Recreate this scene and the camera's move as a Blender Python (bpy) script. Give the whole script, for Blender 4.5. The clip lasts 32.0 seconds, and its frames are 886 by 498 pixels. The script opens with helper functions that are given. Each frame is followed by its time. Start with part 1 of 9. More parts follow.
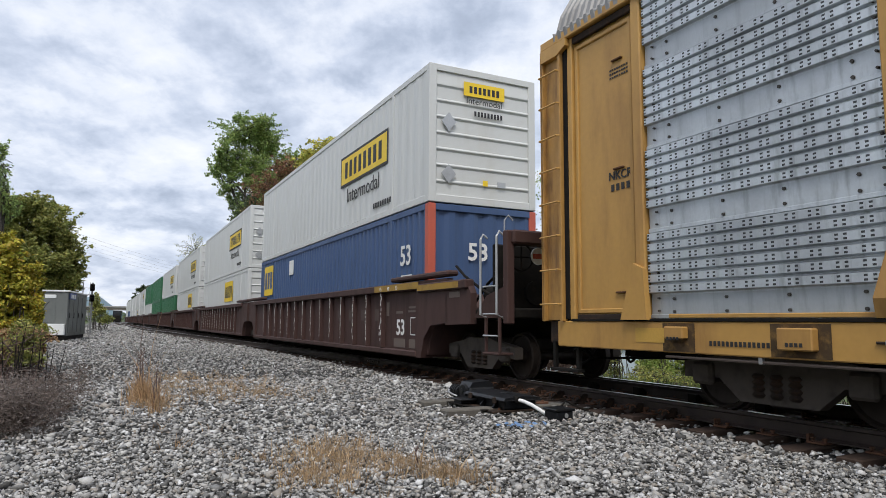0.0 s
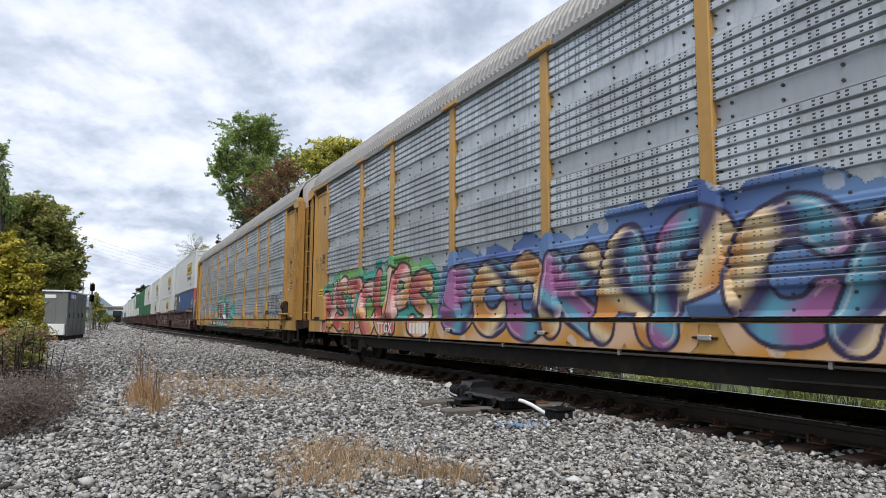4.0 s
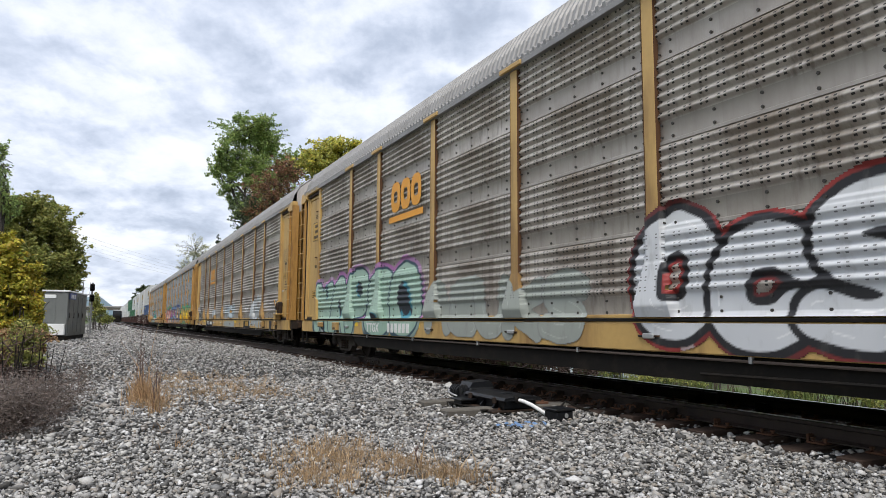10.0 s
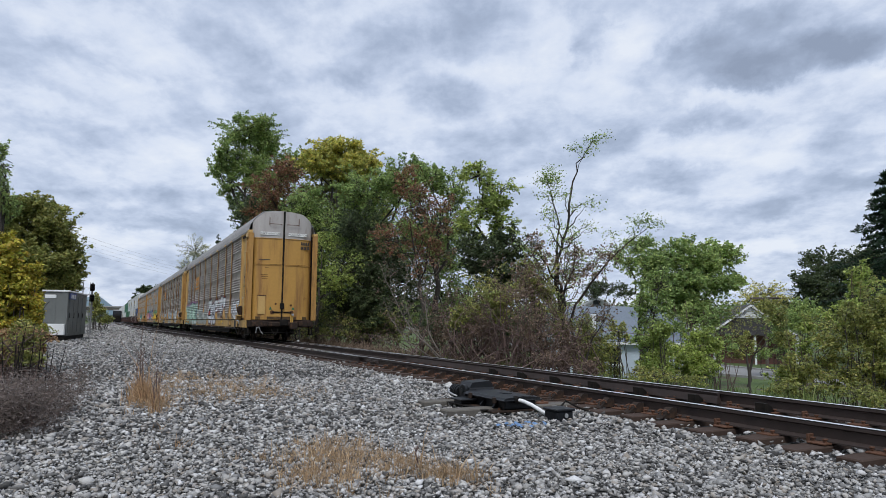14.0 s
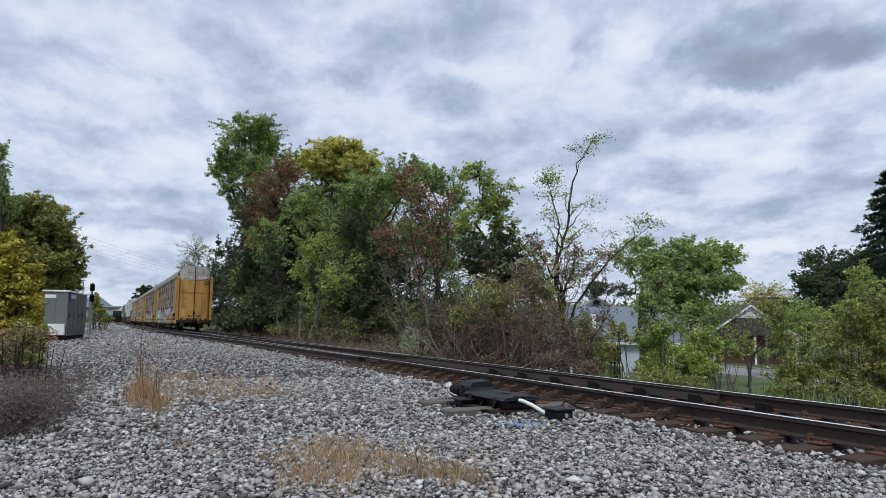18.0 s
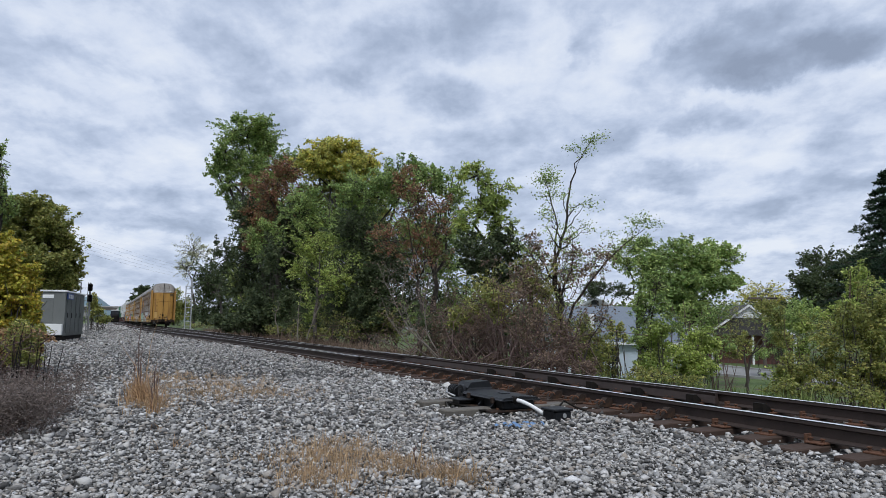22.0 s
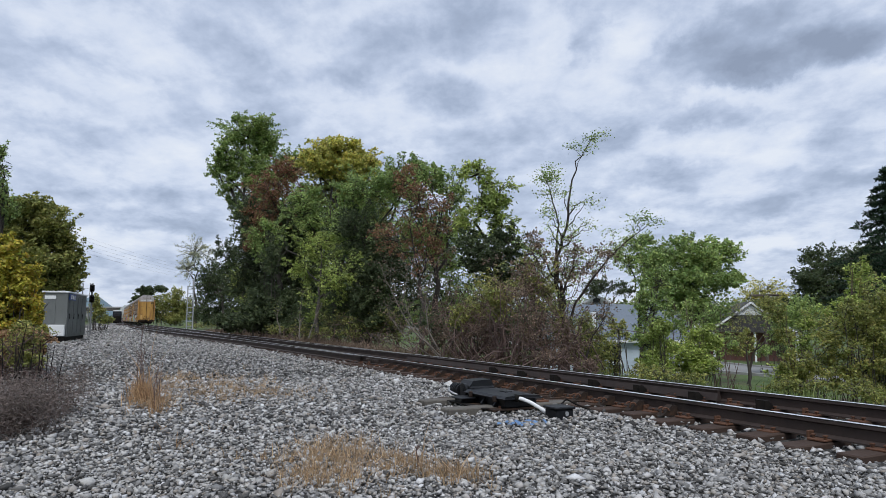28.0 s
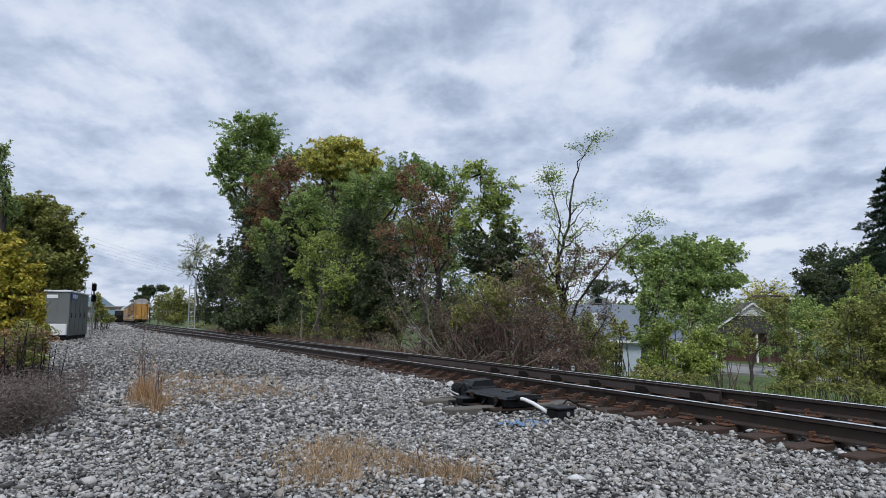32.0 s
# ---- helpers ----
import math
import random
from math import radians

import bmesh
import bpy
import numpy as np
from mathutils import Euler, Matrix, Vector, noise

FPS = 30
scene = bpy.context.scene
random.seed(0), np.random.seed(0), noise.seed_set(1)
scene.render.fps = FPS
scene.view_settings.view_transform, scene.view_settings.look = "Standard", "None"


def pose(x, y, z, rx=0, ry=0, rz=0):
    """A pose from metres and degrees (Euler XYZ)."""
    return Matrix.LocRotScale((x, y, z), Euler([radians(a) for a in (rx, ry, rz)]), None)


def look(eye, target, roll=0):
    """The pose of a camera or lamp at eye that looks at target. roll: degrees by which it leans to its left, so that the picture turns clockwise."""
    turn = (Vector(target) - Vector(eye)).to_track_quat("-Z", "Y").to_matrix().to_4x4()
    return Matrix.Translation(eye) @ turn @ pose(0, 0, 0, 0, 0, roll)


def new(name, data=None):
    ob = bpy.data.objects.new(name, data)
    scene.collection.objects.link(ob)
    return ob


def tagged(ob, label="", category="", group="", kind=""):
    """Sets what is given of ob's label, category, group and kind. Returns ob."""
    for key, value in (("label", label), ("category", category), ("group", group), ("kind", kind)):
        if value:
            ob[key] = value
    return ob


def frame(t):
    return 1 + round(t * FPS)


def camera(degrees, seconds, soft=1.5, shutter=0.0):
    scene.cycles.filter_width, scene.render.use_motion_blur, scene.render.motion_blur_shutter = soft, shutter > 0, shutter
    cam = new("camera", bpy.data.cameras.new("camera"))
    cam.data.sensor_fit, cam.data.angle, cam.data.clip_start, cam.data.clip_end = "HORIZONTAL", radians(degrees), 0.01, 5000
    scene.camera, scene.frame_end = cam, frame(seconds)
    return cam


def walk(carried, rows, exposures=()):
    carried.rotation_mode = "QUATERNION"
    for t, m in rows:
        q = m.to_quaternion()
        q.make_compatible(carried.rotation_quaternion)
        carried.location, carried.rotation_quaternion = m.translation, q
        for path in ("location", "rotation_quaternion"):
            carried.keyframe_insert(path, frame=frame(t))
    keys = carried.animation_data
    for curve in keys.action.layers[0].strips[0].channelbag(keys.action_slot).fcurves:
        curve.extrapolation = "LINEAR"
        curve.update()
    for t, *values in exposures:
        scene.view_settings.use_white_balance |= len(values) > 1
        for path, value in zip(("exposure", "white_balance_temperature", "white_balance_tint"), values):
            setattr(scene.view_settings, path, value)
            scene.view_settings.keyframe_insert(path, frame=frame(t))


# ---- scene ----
# camera: stands on the gravel beside the track; a few small shakes late in the clip
EYE = Vector((0, 0, 0.934))
YAW, PITCH, ROLL = 0.4682, 0.1093, 0.37


def view(dyaw=0.0, dpitch=0.0, droll=0.0):
    a, b = YAW + radians(dyaw), PITCH + radians(dpitch)
    way = Vector((math.sin(a) * math.cos(b), math.cos(a) * math.cos(b), math.sin(b)))
    return look(EYE, EYE + way, ROLL + droll)


cam = camera(67.5, 32.0, 0.5)
SHAKE = [(0, 0, 0, 0), (20.1, 0, 0, 0), (20.5, 0.331, 0.143, 0.126), (21.0, 0.288, 0.113, 0.071), (21.5, 0.075, -0.006, 0), (22.0, 0.151, 0.004, 0), (22.5, 0.01, 0, 0.011), (23.0, 0.149, 0.041, 0.05), (23.5, 0.118, -0.072, -0.248), (24.0, 0.201, -0.075, -0.258), (24.5, 0.149, -0.075, -0.258), (25.0, 0.077, -0.094, -0.303), (25.5, 0.198, -0.102, -0.305), (27.5, 0.173, -0.102, -0.311), (28.0, 0.035, -0.102, -0.314), (28.5, -0.188, -0.05, -0.093), (29.0, -0.116, -0.045, -0.076), (29.5, -0.105, -0.099, -0.178), (32.0, -0.109, -0.099, -0.175)]
walk(cam, [(t, view(a, b, c)) for t, a, b, c in SHAKE], exposures=[(0, 0.25, 6500, 10), (6, 0.4, 6600, 10), (9, 0.4, 6600, 10), (11, 0.35, 6550, 10), (12.5, 0.05, 6300, 10), (15, -0.02, 6130, 10), (32, -0.05, 6130, 10)])

# ---- light: bright overcast day ----
SUN_EL, SUN_AZ = 55.0, 210.0  # azimuth clockwise from +Y
world = bpy.data.worlds.new("sky")
scene.world = world
world.use_nodes = True


# cloud banks and lighter rifts: azimuth and height in degrees, half widths, darker (-) or lighter (+)
BANKS = [(53.0, 21.3, 5.4, 2.5, -0.246), (49.2, 20.8, 3.9, 1.8, -0.216), (56.1, 19.4, 5.4, 1.6, -0.262), (59.5, 20.2, 4.4, 1.6, -0.193), (53.5, 23.3, 3.4, 1.5, -0.116), (39.8, 24.0, 2.2, 2.2, -0.216), (38.5, 22.3, 1.5, 1.2, -0.123), (26.0, 19.5, 3.4, 1.8, -0.200), (22.4, 23.3, 4.7, 1.8, -0.154), (18.0, 20.8, 2.0, 0.9, -0.123), (29.0, 24.2, 3.4, 1.8, -0.108), (6.5, 22.8, 2.9, 1.8, -0.154), (9.8, 20.2, 2.9, 1.3, -0.123), (-3.7, 19.6, 2.5, 1.0, -0.123), (1.8, 13.7, 7.4, 1.0, -0.092), (2.0, 9.6, 7.4, 1.3, -0.154), (1.7, 7.3, 5.9, 0.8, -0.185), (45.1, 18.9, 3.4, 1.6, -0.154)]
BANKS_FAR = [(48.1, 16.2, 3.4, 0.9, -0.108), (58.4, 12.9, 3.9, 1.3, -0.169), (46.6, 12.0, 5.4, 1.0, -0.169), (55.7, 10.4, 6.4, 1.1, -0.185), (52.0, 9.0, 4.9, 0.7, -0.154), (41.7, 15.1, 2.5, 0.9, -0.092), (32.5, 15.9, 3.9, 1.1, -0.108), (40.2, 10.5, 2.5, 1.1, -0.108), (59.0, 16.7, 2.9, 1.1, -0.092), (-5.6, 13.8, 2.9, 0.7, -0.092), (4.4, 3.9, 9.8, 1.0, -0.077)]
RIFTS = [(20.0, 25.5, 6.0, 2.5, 0.15), (22.0, 17.5, 6.0, 2.0, 0.10), (13.5, 23.6, 2.5, 2.5, 0.120), (15.6, 19.1, 3.4, 1.4, 0.128), (44.7, 23.3, 3.4, 1.8, 0.096), (31.6, 21.1, 2.9, 1.1, 0.128), (35.6, 22.7, 2.0, 1.5, 0.080), (49.3, 14.5, 5.4, 1.1, 0.192), (52.0, 17.9, 4.4, 0.7, 0.176), (52.3, 5.9, 4.4, 0.9, 0.256), (-5.7, 15.6, 3.4, 0.7, 0.096), (1.5, 18.5, 2.9, 0.5, 0.096), (4.3, 13.6, 3.4, 1.0, 0.112), (-1.6, 10.1, 2.9, 0.5, 0.080), (-4.7, 22.4, 5.9, 1.3, 0.080), (34.6, 26.0, 2.9, 0.9, 0.096), (23.6, 14.8, 2.9, 0.9, 0.128), (45.7, 8.9, 2.9, 0.6, 0.112), (59.1, 18.3, 3.4, 0.6, 0.128), (43.5, 10.6, 2.5, 0.6, 0.080)]


def build_sky():
    nt = world.node_tree
    nt.nodes.clear()
    N, L = nt.nodes.new, nt.links.new
    out, bg = N("ShaderNodeOutputWorld"), N("ShaderNodeBackground")
    sky = N("ShaderNodeTexSky")
    sky.sky_type, sky.sun_disc = "NISHITA", False
    sky.sun_elevation, sky.sun_rotation = radians(SUN_EL), radians(SUN_AZ)
    sky.dust_density = 3.0
    geo = N("ShaderNodeTexCoord")
    sep = N("ShaderNodeSeparateXYZ")
    L(geo.outputs["Generated"], sep.inputs[0])

    def math_(op, a, b=None, c=None):
        m = N("ShaderNodeMath")
        m.operation = op
        for i, v in enumerate((a, b, c)):
            if v is None:
                continue
            if isinstance(v, (int, float)):
                m.inputs[i].default_value = v
            else:
                L(v, m.inputs[i])
        return m.outputs[0]

    # clouds lie on a flat layer overhead
    h = math_("ADD", math_("MAXIMUM", sep.outputs[2], 0.0), 0.26)
    comb = N("ShaderNodeCombineXYZ")
    L(math_("DIVIDE", sep.outputs[0], h), comb.inputs[0])
    L(math_("DIVIDE", sep.outputs[1], h), comb.inputs[1])

    def cloud(scale, detail, rough, dist, off, sx=1.0, sy=1.0, rot=0.0, color=False):
        mp = N("ShaderNodeMapping")
        mp.inputs["Location"].default_value = off
        mp.inputs["Rotation"].default_value = (0, 0, rot)
        mp.inputs["Scale"].default_value = (sx, sy, 1)
        L(comb.outputs[0], mp.inputs[0])
        n = N("ShaderNodeTexNoise")
        for key, v in (("Scale", scale), ("Detail", detail), ("Roughness", rough), ("Distortion", dist)):
            n.inputs[key].default_value = v
        L(mp.outputs[0], n.inputs["Vector"])
        return n.outputs["Color" if color else "Fac"]

    big = cloud(0.9, 5, 0.5, 0.3, (3.1, 1.7, 0.0), 1.0, 0.9, 0.6)
    mid = cloud(3.0, 6, 0.52, 0.15, (7.3, 2.2, 3.0), 1.05, 0.95, -0.9)
    fine = cloud(8.5, 7, 0.6, 0.15, (1.3, 6.2, 3.0), 1.05, 0.95, -0.9)
    f = math_("MULTIPLY_ADD", mid, 0.62, math_("MULTIPLY_ADD", big, 0.26, math_("MULTIPLY", fine, 0.46)))
    f = math_("MULTIPLY_ADD", f, 1.45, -0.44)
    # banks of darker and lighter cloud, their rims torn by noise
    around = N("ShaderNodeCombineXYZ")
    L(math_("MULTIPLY", math_("ARCTAN2", sep.outputs[0], sep.outputs[1]), 57.2958), around.inputs[0])
    L(math_("MULTIPLY", math_("ARCSINE", sep.outputs[2]), 57.2958), around.inputs[1])
    torn = N("ShaderNodeTexNoise")
    for key, v in (("Scale", 9.0), ("Detail", 6.0), ("Roughness", 0.62)):
        torn.inputs[key].default_value = v
    L(geo.outputs["Generated"], torn.inputs["Vector"])
    warp = N("ShaderNodeVectorMath")
    warp.operation = "MULTIPLY_ADD"
    L(torn.outputs["Color"], warp.inputs[0])
    warp.inputs[1].default_value = (9.0, 4.6, 0)
    L(around.outputs[0], warp.inputs[2])
    for az, el, wide, tall, weight in BANKS + BANKS_FAR + RIFTS:
        d = N("ShaderNodeVectorMath")
        d.operation = "MULTIPLY_ADD"
        L(warp.outputs[0], d.inputs[0])
        d.inputs[1].default_value = (1 / wide, 1 / tall, 0)
        d.inputs[2].default_value = (-(az + 4.5) / wide, -(el + 2.3) / tall, 0)
        far = N("ShaderNodeVectorMath")
        far.operation = "LENGTH"
        L(d.outputs[0], far.inputs[0])
        mr = N("ShaderNodeMapRange")
        mr.interpolation_type = "SMOOTHSTEP"
        mr.inputs["From Min"].default_value, mr.inputs["From Max"].default_value = 1.5, 0.35
        mr.inputs["To Max"].default_value = weight
        L(far.outputs["Value"], mr.inputs["Value"])
        f = math_("ADD", f, mr.outputs[0])
    # puffs
    vw = N("ShaderNodeVectorMath")
    vw.operation = "MULTIPLY_ADD"
    L(cloud(3.0, 4, 0.6, 0.0, (4, 1, 7), color=True), vw.inputs[0])
    vw.inputs[1].default_value = (0.45, 0.45, 0.0)
    L(comb.outputs[0], vw.inputs[2])
    vo = N("ShaderNodeTexVoronoi")
    vo.feature = "SMOOTH_F1"
    vo.inputs["Scale"].default_value = 2.6
    L(vw.outputs[0], vo.inputs["Vector"])
    f = math_("ADD", f, math_("MULTIPLY_ADD", vo.outputs["Distance"], -0.26, 0.12))
    ramp = N("ShaderNodeValToRGB")
    L(f, ramp.inputs[0])
    e = ramp.color_ramp.elements
    e[0].position, e[0].color = 0.05, (0.31, 0.36, 0.46, 1)
    e[1].position, e[1].color = 0.80, (0.86, 0.885, 0.93, 1)
    for p, c in ((0.30, (0.43, 0.495, 0.62, 1)), (0.46, (0.575, 0.64, 0.77, 1)), (0.60, (0.73, 0.78, 0.88, 1))):
        k = e.new(p)
        k.color = c
    mix = N("ShaderNodeMix")
    mix.data_type = "RGBA"
    mix.inputs["Factor"].default_value = 0.93
    sc = N("ShaderNodeVectorMath")
    sc.operation = "SCALE"
    sc.inputs["Scale"].default_value = 0.10
    L(sky.outputs[0], sc.inputs[0])
    L(sc.outputs[0], mix.inputs[6])
    L(ramp.outputs[0], mix.inputs[7])
    L(mix.outputs[2], bg.inputs["Color"])
    bg.inputs["Strength"].default_value = 1.0
    L(bg.outputs[0], out.inputs[0])


build_sky()
sun = new("sun", bpy.data.lights.new("sun", "SUN"))
sun.data.energy, sun.data.angle, sun.data.color = 2.0, radians(22), (1.0, 0.96, 0.9)
sun.matrix_world = look((0, 0, 50), Vector((0, 0, 50)) - Vector((math.sin(radians(SUN_AZ)) * math.cos(radians(SUN_EL)), math.cos(radians(SUN_AZ)) * math.cos(radians(SUN_EL)), math.sin(radians(SUN_EL)))))
scene.view_settings.exposure = 0.0

# ---- mesh tools ----
class Mesh:
    """Collects vertices and faces of one mesh."""

    def __init__(self):
        self.v, self.f = [], []

    def add(self, vs, fs):
        n = len(self.v)
        self.v += [tuple(p) for p in vs]
        self.f += [tuple(i + n for i in q) for q in fs]
        return self

    def box(self, x0, x1, y0, y1, z0, z1, m=None):
        vs = [Vector((x, y, z)) for z in (z0, z1) for y in (y0, y1) for x in (x0, x1)]
        if m is not None:
            vs = [m @ p for p in vs]
        return self.add(vs, [(0, 2, 3, 1), (4, 5, 7, 6), (0, 1, 5, 4), (2, 6, 7, 3), (0, 4, 6, 2), (1, 3, 7, 5)])

    def bev(self, x0, x1, y0, y1, z0, z1, b=0.01, m=None):
        """A box with chamfered edges."""
        lo, hi = (x0, y0, z0), (x1, y1, z1)
        vs, idx = [], {}
        for c in range(8):
            s = [(c >> k) & 1 for k in range(3)]
            for ax in range(3):
                p = [(hi[k] - b if s[k] else lo[k] + b) for k in range(3)]
                p[ax] = hi[ax] if s[ax] else lo[ax]
                idx[(c, ax)] = len(vs)
                vs.append(m @ Vector(p) if m is not None else p)
        fs = []
        for ax in range(3):
            a, d = (ax + 1) % 3, (ax + 2) % 3
            for s in (0, 1):
                q = [idx[((s << ax) | (i << a) | (j << d), ax)] for i, j in ((0, 0), (1, 0), (1, 1), (0, 1))]
                fs.append(q if s else q[::-1])
            for i in (0, 1):
                for j in (0, 1):
                    c0 = (i << a) | (j << d)
                    c1 = c0 | (1 << ax)
                    fs.append([idx[(c0, a)], idx[(c1, a)], idx[(c1, d)], idx[(c0, d)]])
        for c in range(8):
            fs.append([idx[(c, 0)], idx[(c, 1)], idx[(c, 2)]])
        return self.add(vs, fs)

    def tube(self, pts, r, n=8, cap=True):
        """A round bar along pts; r is one radius or one for each point."""
        pts = [Vector(p) for p in pts]
        rs = r if isinstance(r, (list, tuple)) else [r] * len(pts)
        vs, fs = [], []
        for i, p in enumerate(pts):
            d = (pts[min(i + 1, len(pts) - 1)] - pts[max(i - 1, 0)]).normalized()
            u = d.cross(Vector((0, 0, 1)) if abs(d.z) < 0.95 else Vector((0, 1, 0))).normalized()
            w = d.cross(u)
            for k in range(n):
                a = 2 * math.pi * k / n
                vs.append(p + (u * math.cos(a) + w * math.sin(a)) * rs[i])
        for i in range(len(pts) - 1):
            for k in range(n):
                k2 = (k + 1) % n
                fs.append((i * n + k, i * n + k2, (i + 1) * n + k2, (i + 1) * n + k))
        if cap:
            fs.append(tuple(range(n))[::-1])
            fs.append(tuple((len(pts) - 1) * n + k for k in range(n)))
        return self.add(vs, fs)

    def prism(self, prof, axis, a, b, closed=True):
        """Extrudes a 2D outline along axis 'x', 'y' or 'z' from a to b."""
        def put(p, t):
            return {"x": (t, p[0], p[1]), "y": (p[0], t, p[1]), "z": (p[0], p[1], t)}[axis]
        n = len(prof)
        vs = [put(p, a) for p in prof] + [put(p, b) for p in prof]
        fs = [(i, (i + 1) % n, n + (i + 1) % n, n + i) for i in range(n if closed else n - 1)]
        if closed:
            fs += [tuple(range(n))[::-1], tuple(range(n, 2 * n))]
        return self.add(vs, fs)

    def disc(self, c, r, axis, half, n=20):
        """A flat cylinder about an axis."""
        c = Vector(c)
        d = {"x": Vector((1, 0, 0)), "y": Vector((0, 1, 0)), "z": Vector((0, 0, 1))}[axis] * half
        return self.tube([c - d, c + d], r, n)

    def grid(self, us, vs_, fn):
        pts = [fn(u, v) for u in us for v in vs_]
        m = len(vs_)
        return self.add(pts, [(i * m + j, (i + 1) * m + j, (i + 1) * m + j + 1, i * m + j + 1) for i in range(len(us) - 1) for j in range(m - 1)])

    def data(self, name, *mats, smooth=False):
        me = bpy.data.meshes.new(name)
        me.from_pydata(self.v, [], self.f)
        for m in mats:
            me.materials.append(m)
        bm = bmesh.new()
        bm.from_mesh(me)
        bmesh.ops.recalc_face_normals(bm, faces=bm.faces)
        bm.to_mesh(me)
        bm.free()
        if smooth:
            me.polygons.foreach_set("use_smooth", [True] * len(me.polygons))
            me.set_sharp_from_angle(angle=radians(40))
        return me


def raw_mesh(name, verts, faces, mat):
    """A mesh from arrays: verts (n, 3), faces (m, 3 or 4)."""
    me = bpy.data.meshes.new(name)
    verts, faces = np.asarray(verts, np.float32), np.asarray(faces, np.int32)
    k = faces.shape[1]
    me.vertices.add(len(verts))
    me.vertices.foreach_set("co", verts.ravel())
    me.loops.add(faces.size)
    me.loops.foreach_set("vertex_index", faces.ravel())
    me.polygons.add(len(faces))
    me.polygons.foreach_set("loop_start", np.arange(0, faces.size, k, dtype=np.int32))
    me.update(calc_edges=True)
    me.validate()
    me.materials.append(mat)
    return me


def part(name, bm, material, parent, label="", m=None, smooth=False):
    """One mesh object under a thing or under a part; bm is a Mesh or ready mesh data."""
    me = bm.data(name, material, smooth=smooth) if isinstance(bm, Mesh) else bm
    ob = new(name, me)
    ob.parent = parent
    if m is not None:
        ob.matrix_basis = m
    if label:
        ob["label"] = label
    return ob


def thing(name, label, category, group="", m=None, kind=""):
    ob = new(name)
    if m is not None:
        ob.matrix_basis = m
    return tagged(ob, label, category, group, kind)


def letters(text, size, material, parent, m, name="lettering", depth=0.002, spacing=1.0, bold=0.0):
    """Raised lettering in the built-in font, as one mesh; it reads along local x, upright along y."""
    cu = bpy.data.curves.new("text", "FONT")
    cu.body, cu.size, cu.extrude, cu.offset, cu.space_character = text, size, depth, bold, spacing
    cu.resolution_u = 3
    cu.align_x = "CENTER"
    tmp = new("text", cu)
    me = bpy.data.meshes.new_from_object(tmp.evaluated_get(bpy.context.evaluated_depsgraph_get()))
    bpy.data.objects.remove(tmp)
    me.materials.clear()
    me.materials.append(material)
    return part(name, me, material, parent, m=m)


# face of a car's near side: text reads from far (+y) to near (-y) when seen from -x
def near_side(y, z, x):
    return Matrix(((0, 0, -1, x), (-1, 0, 0, y), (0, 1, 0, z), (0, 0, 0, 1)))


# rear end of a car: seen from -y
def rear_side(x, z, y):
    return Matrix(((1, 0, 0, x), (0, 0, -1, y), (0, 1, 0, z), (0, 0, 0, 1)))


# ---- materials ----
def base_mat(name):
    m = bpy.data.materials.new(name)
    m.use_nodes = True
    nt = m.node_tree
    return m, nt, nt.nodes["Principled BSDF"]


def node_math(nt, op, a, b=None, c=None):
    m = nt.nodes.new("ShaderNodeMath")
    m.operation = op
    for i, v in enumerate((a, b, c)):
        if v is None:
            continue
        if isinstance(v, (int, float)):
            m.inputs[i].default_value = v
        else:
            nt.links.new(v, m.inputs[i])
    return m.outputs[0]


def node_mix(nt, fac, a, b):
    m = nt.nodes.new("ShaderNodeMix")
    m.data_type = "RGBA"
    for i, v in ((0, fac), (6, a), (7, b)):
        if isinstance(v, (int, float)):
            m.inputs[i].default_value = v
        elif isinstance(v, tuple):
            m.inputs[i].default_value = (*v, 1) if len(v) == 3 else v
        else:
            nt.links.new(v, m.inputs[i])
    return m.outputs[2]


def node_noise(nt, vec, scale, detail=4, rough=0.55, stretch=None):
    if stretch:
        mp = nt.nodes.new("ShaderNodeMapping")
        mp.inputs["Scale"].default_value = stretch
        nt.links.new(vec, mp.inputs[0])
        vec = mp.outputs[0]
    n = nt.nodes.new("ShaderNodeTexNoise")
    n.inputs["Scale"].default_value, n.inputs["Detail"].default_value, n.inputs["Roughness"].default_value = scale, detail, rough
    nt.links.new(vec, n.inputs["Vector"])
    return n.outputs["Fac"]


def node_step(nt, v, a, b):
    m = nt.nodes.new("ShaderNodeMapRange")
    m.interpolation_type = "SMOOTHSTEP"
    m.inputs["From Min"].default_value, m.inputs["From Max"].default_value = a, b
    nt.links.new(v, m.inputs["Value"])
    return m.outputs[0]


def node_bump(nt, bsdf, height, strength=0.3, dist=0.01):
    b = nt.nodes.new("ShaderNodeBump")
    b.inputs["Strength"].default_value, b.inputs["Distance"].default_value = strength, dist
    nt.links.new(height, b.inputs["Height"])
    nt.links.new(b.outputs[0], bsdf.inputs["Normal"])


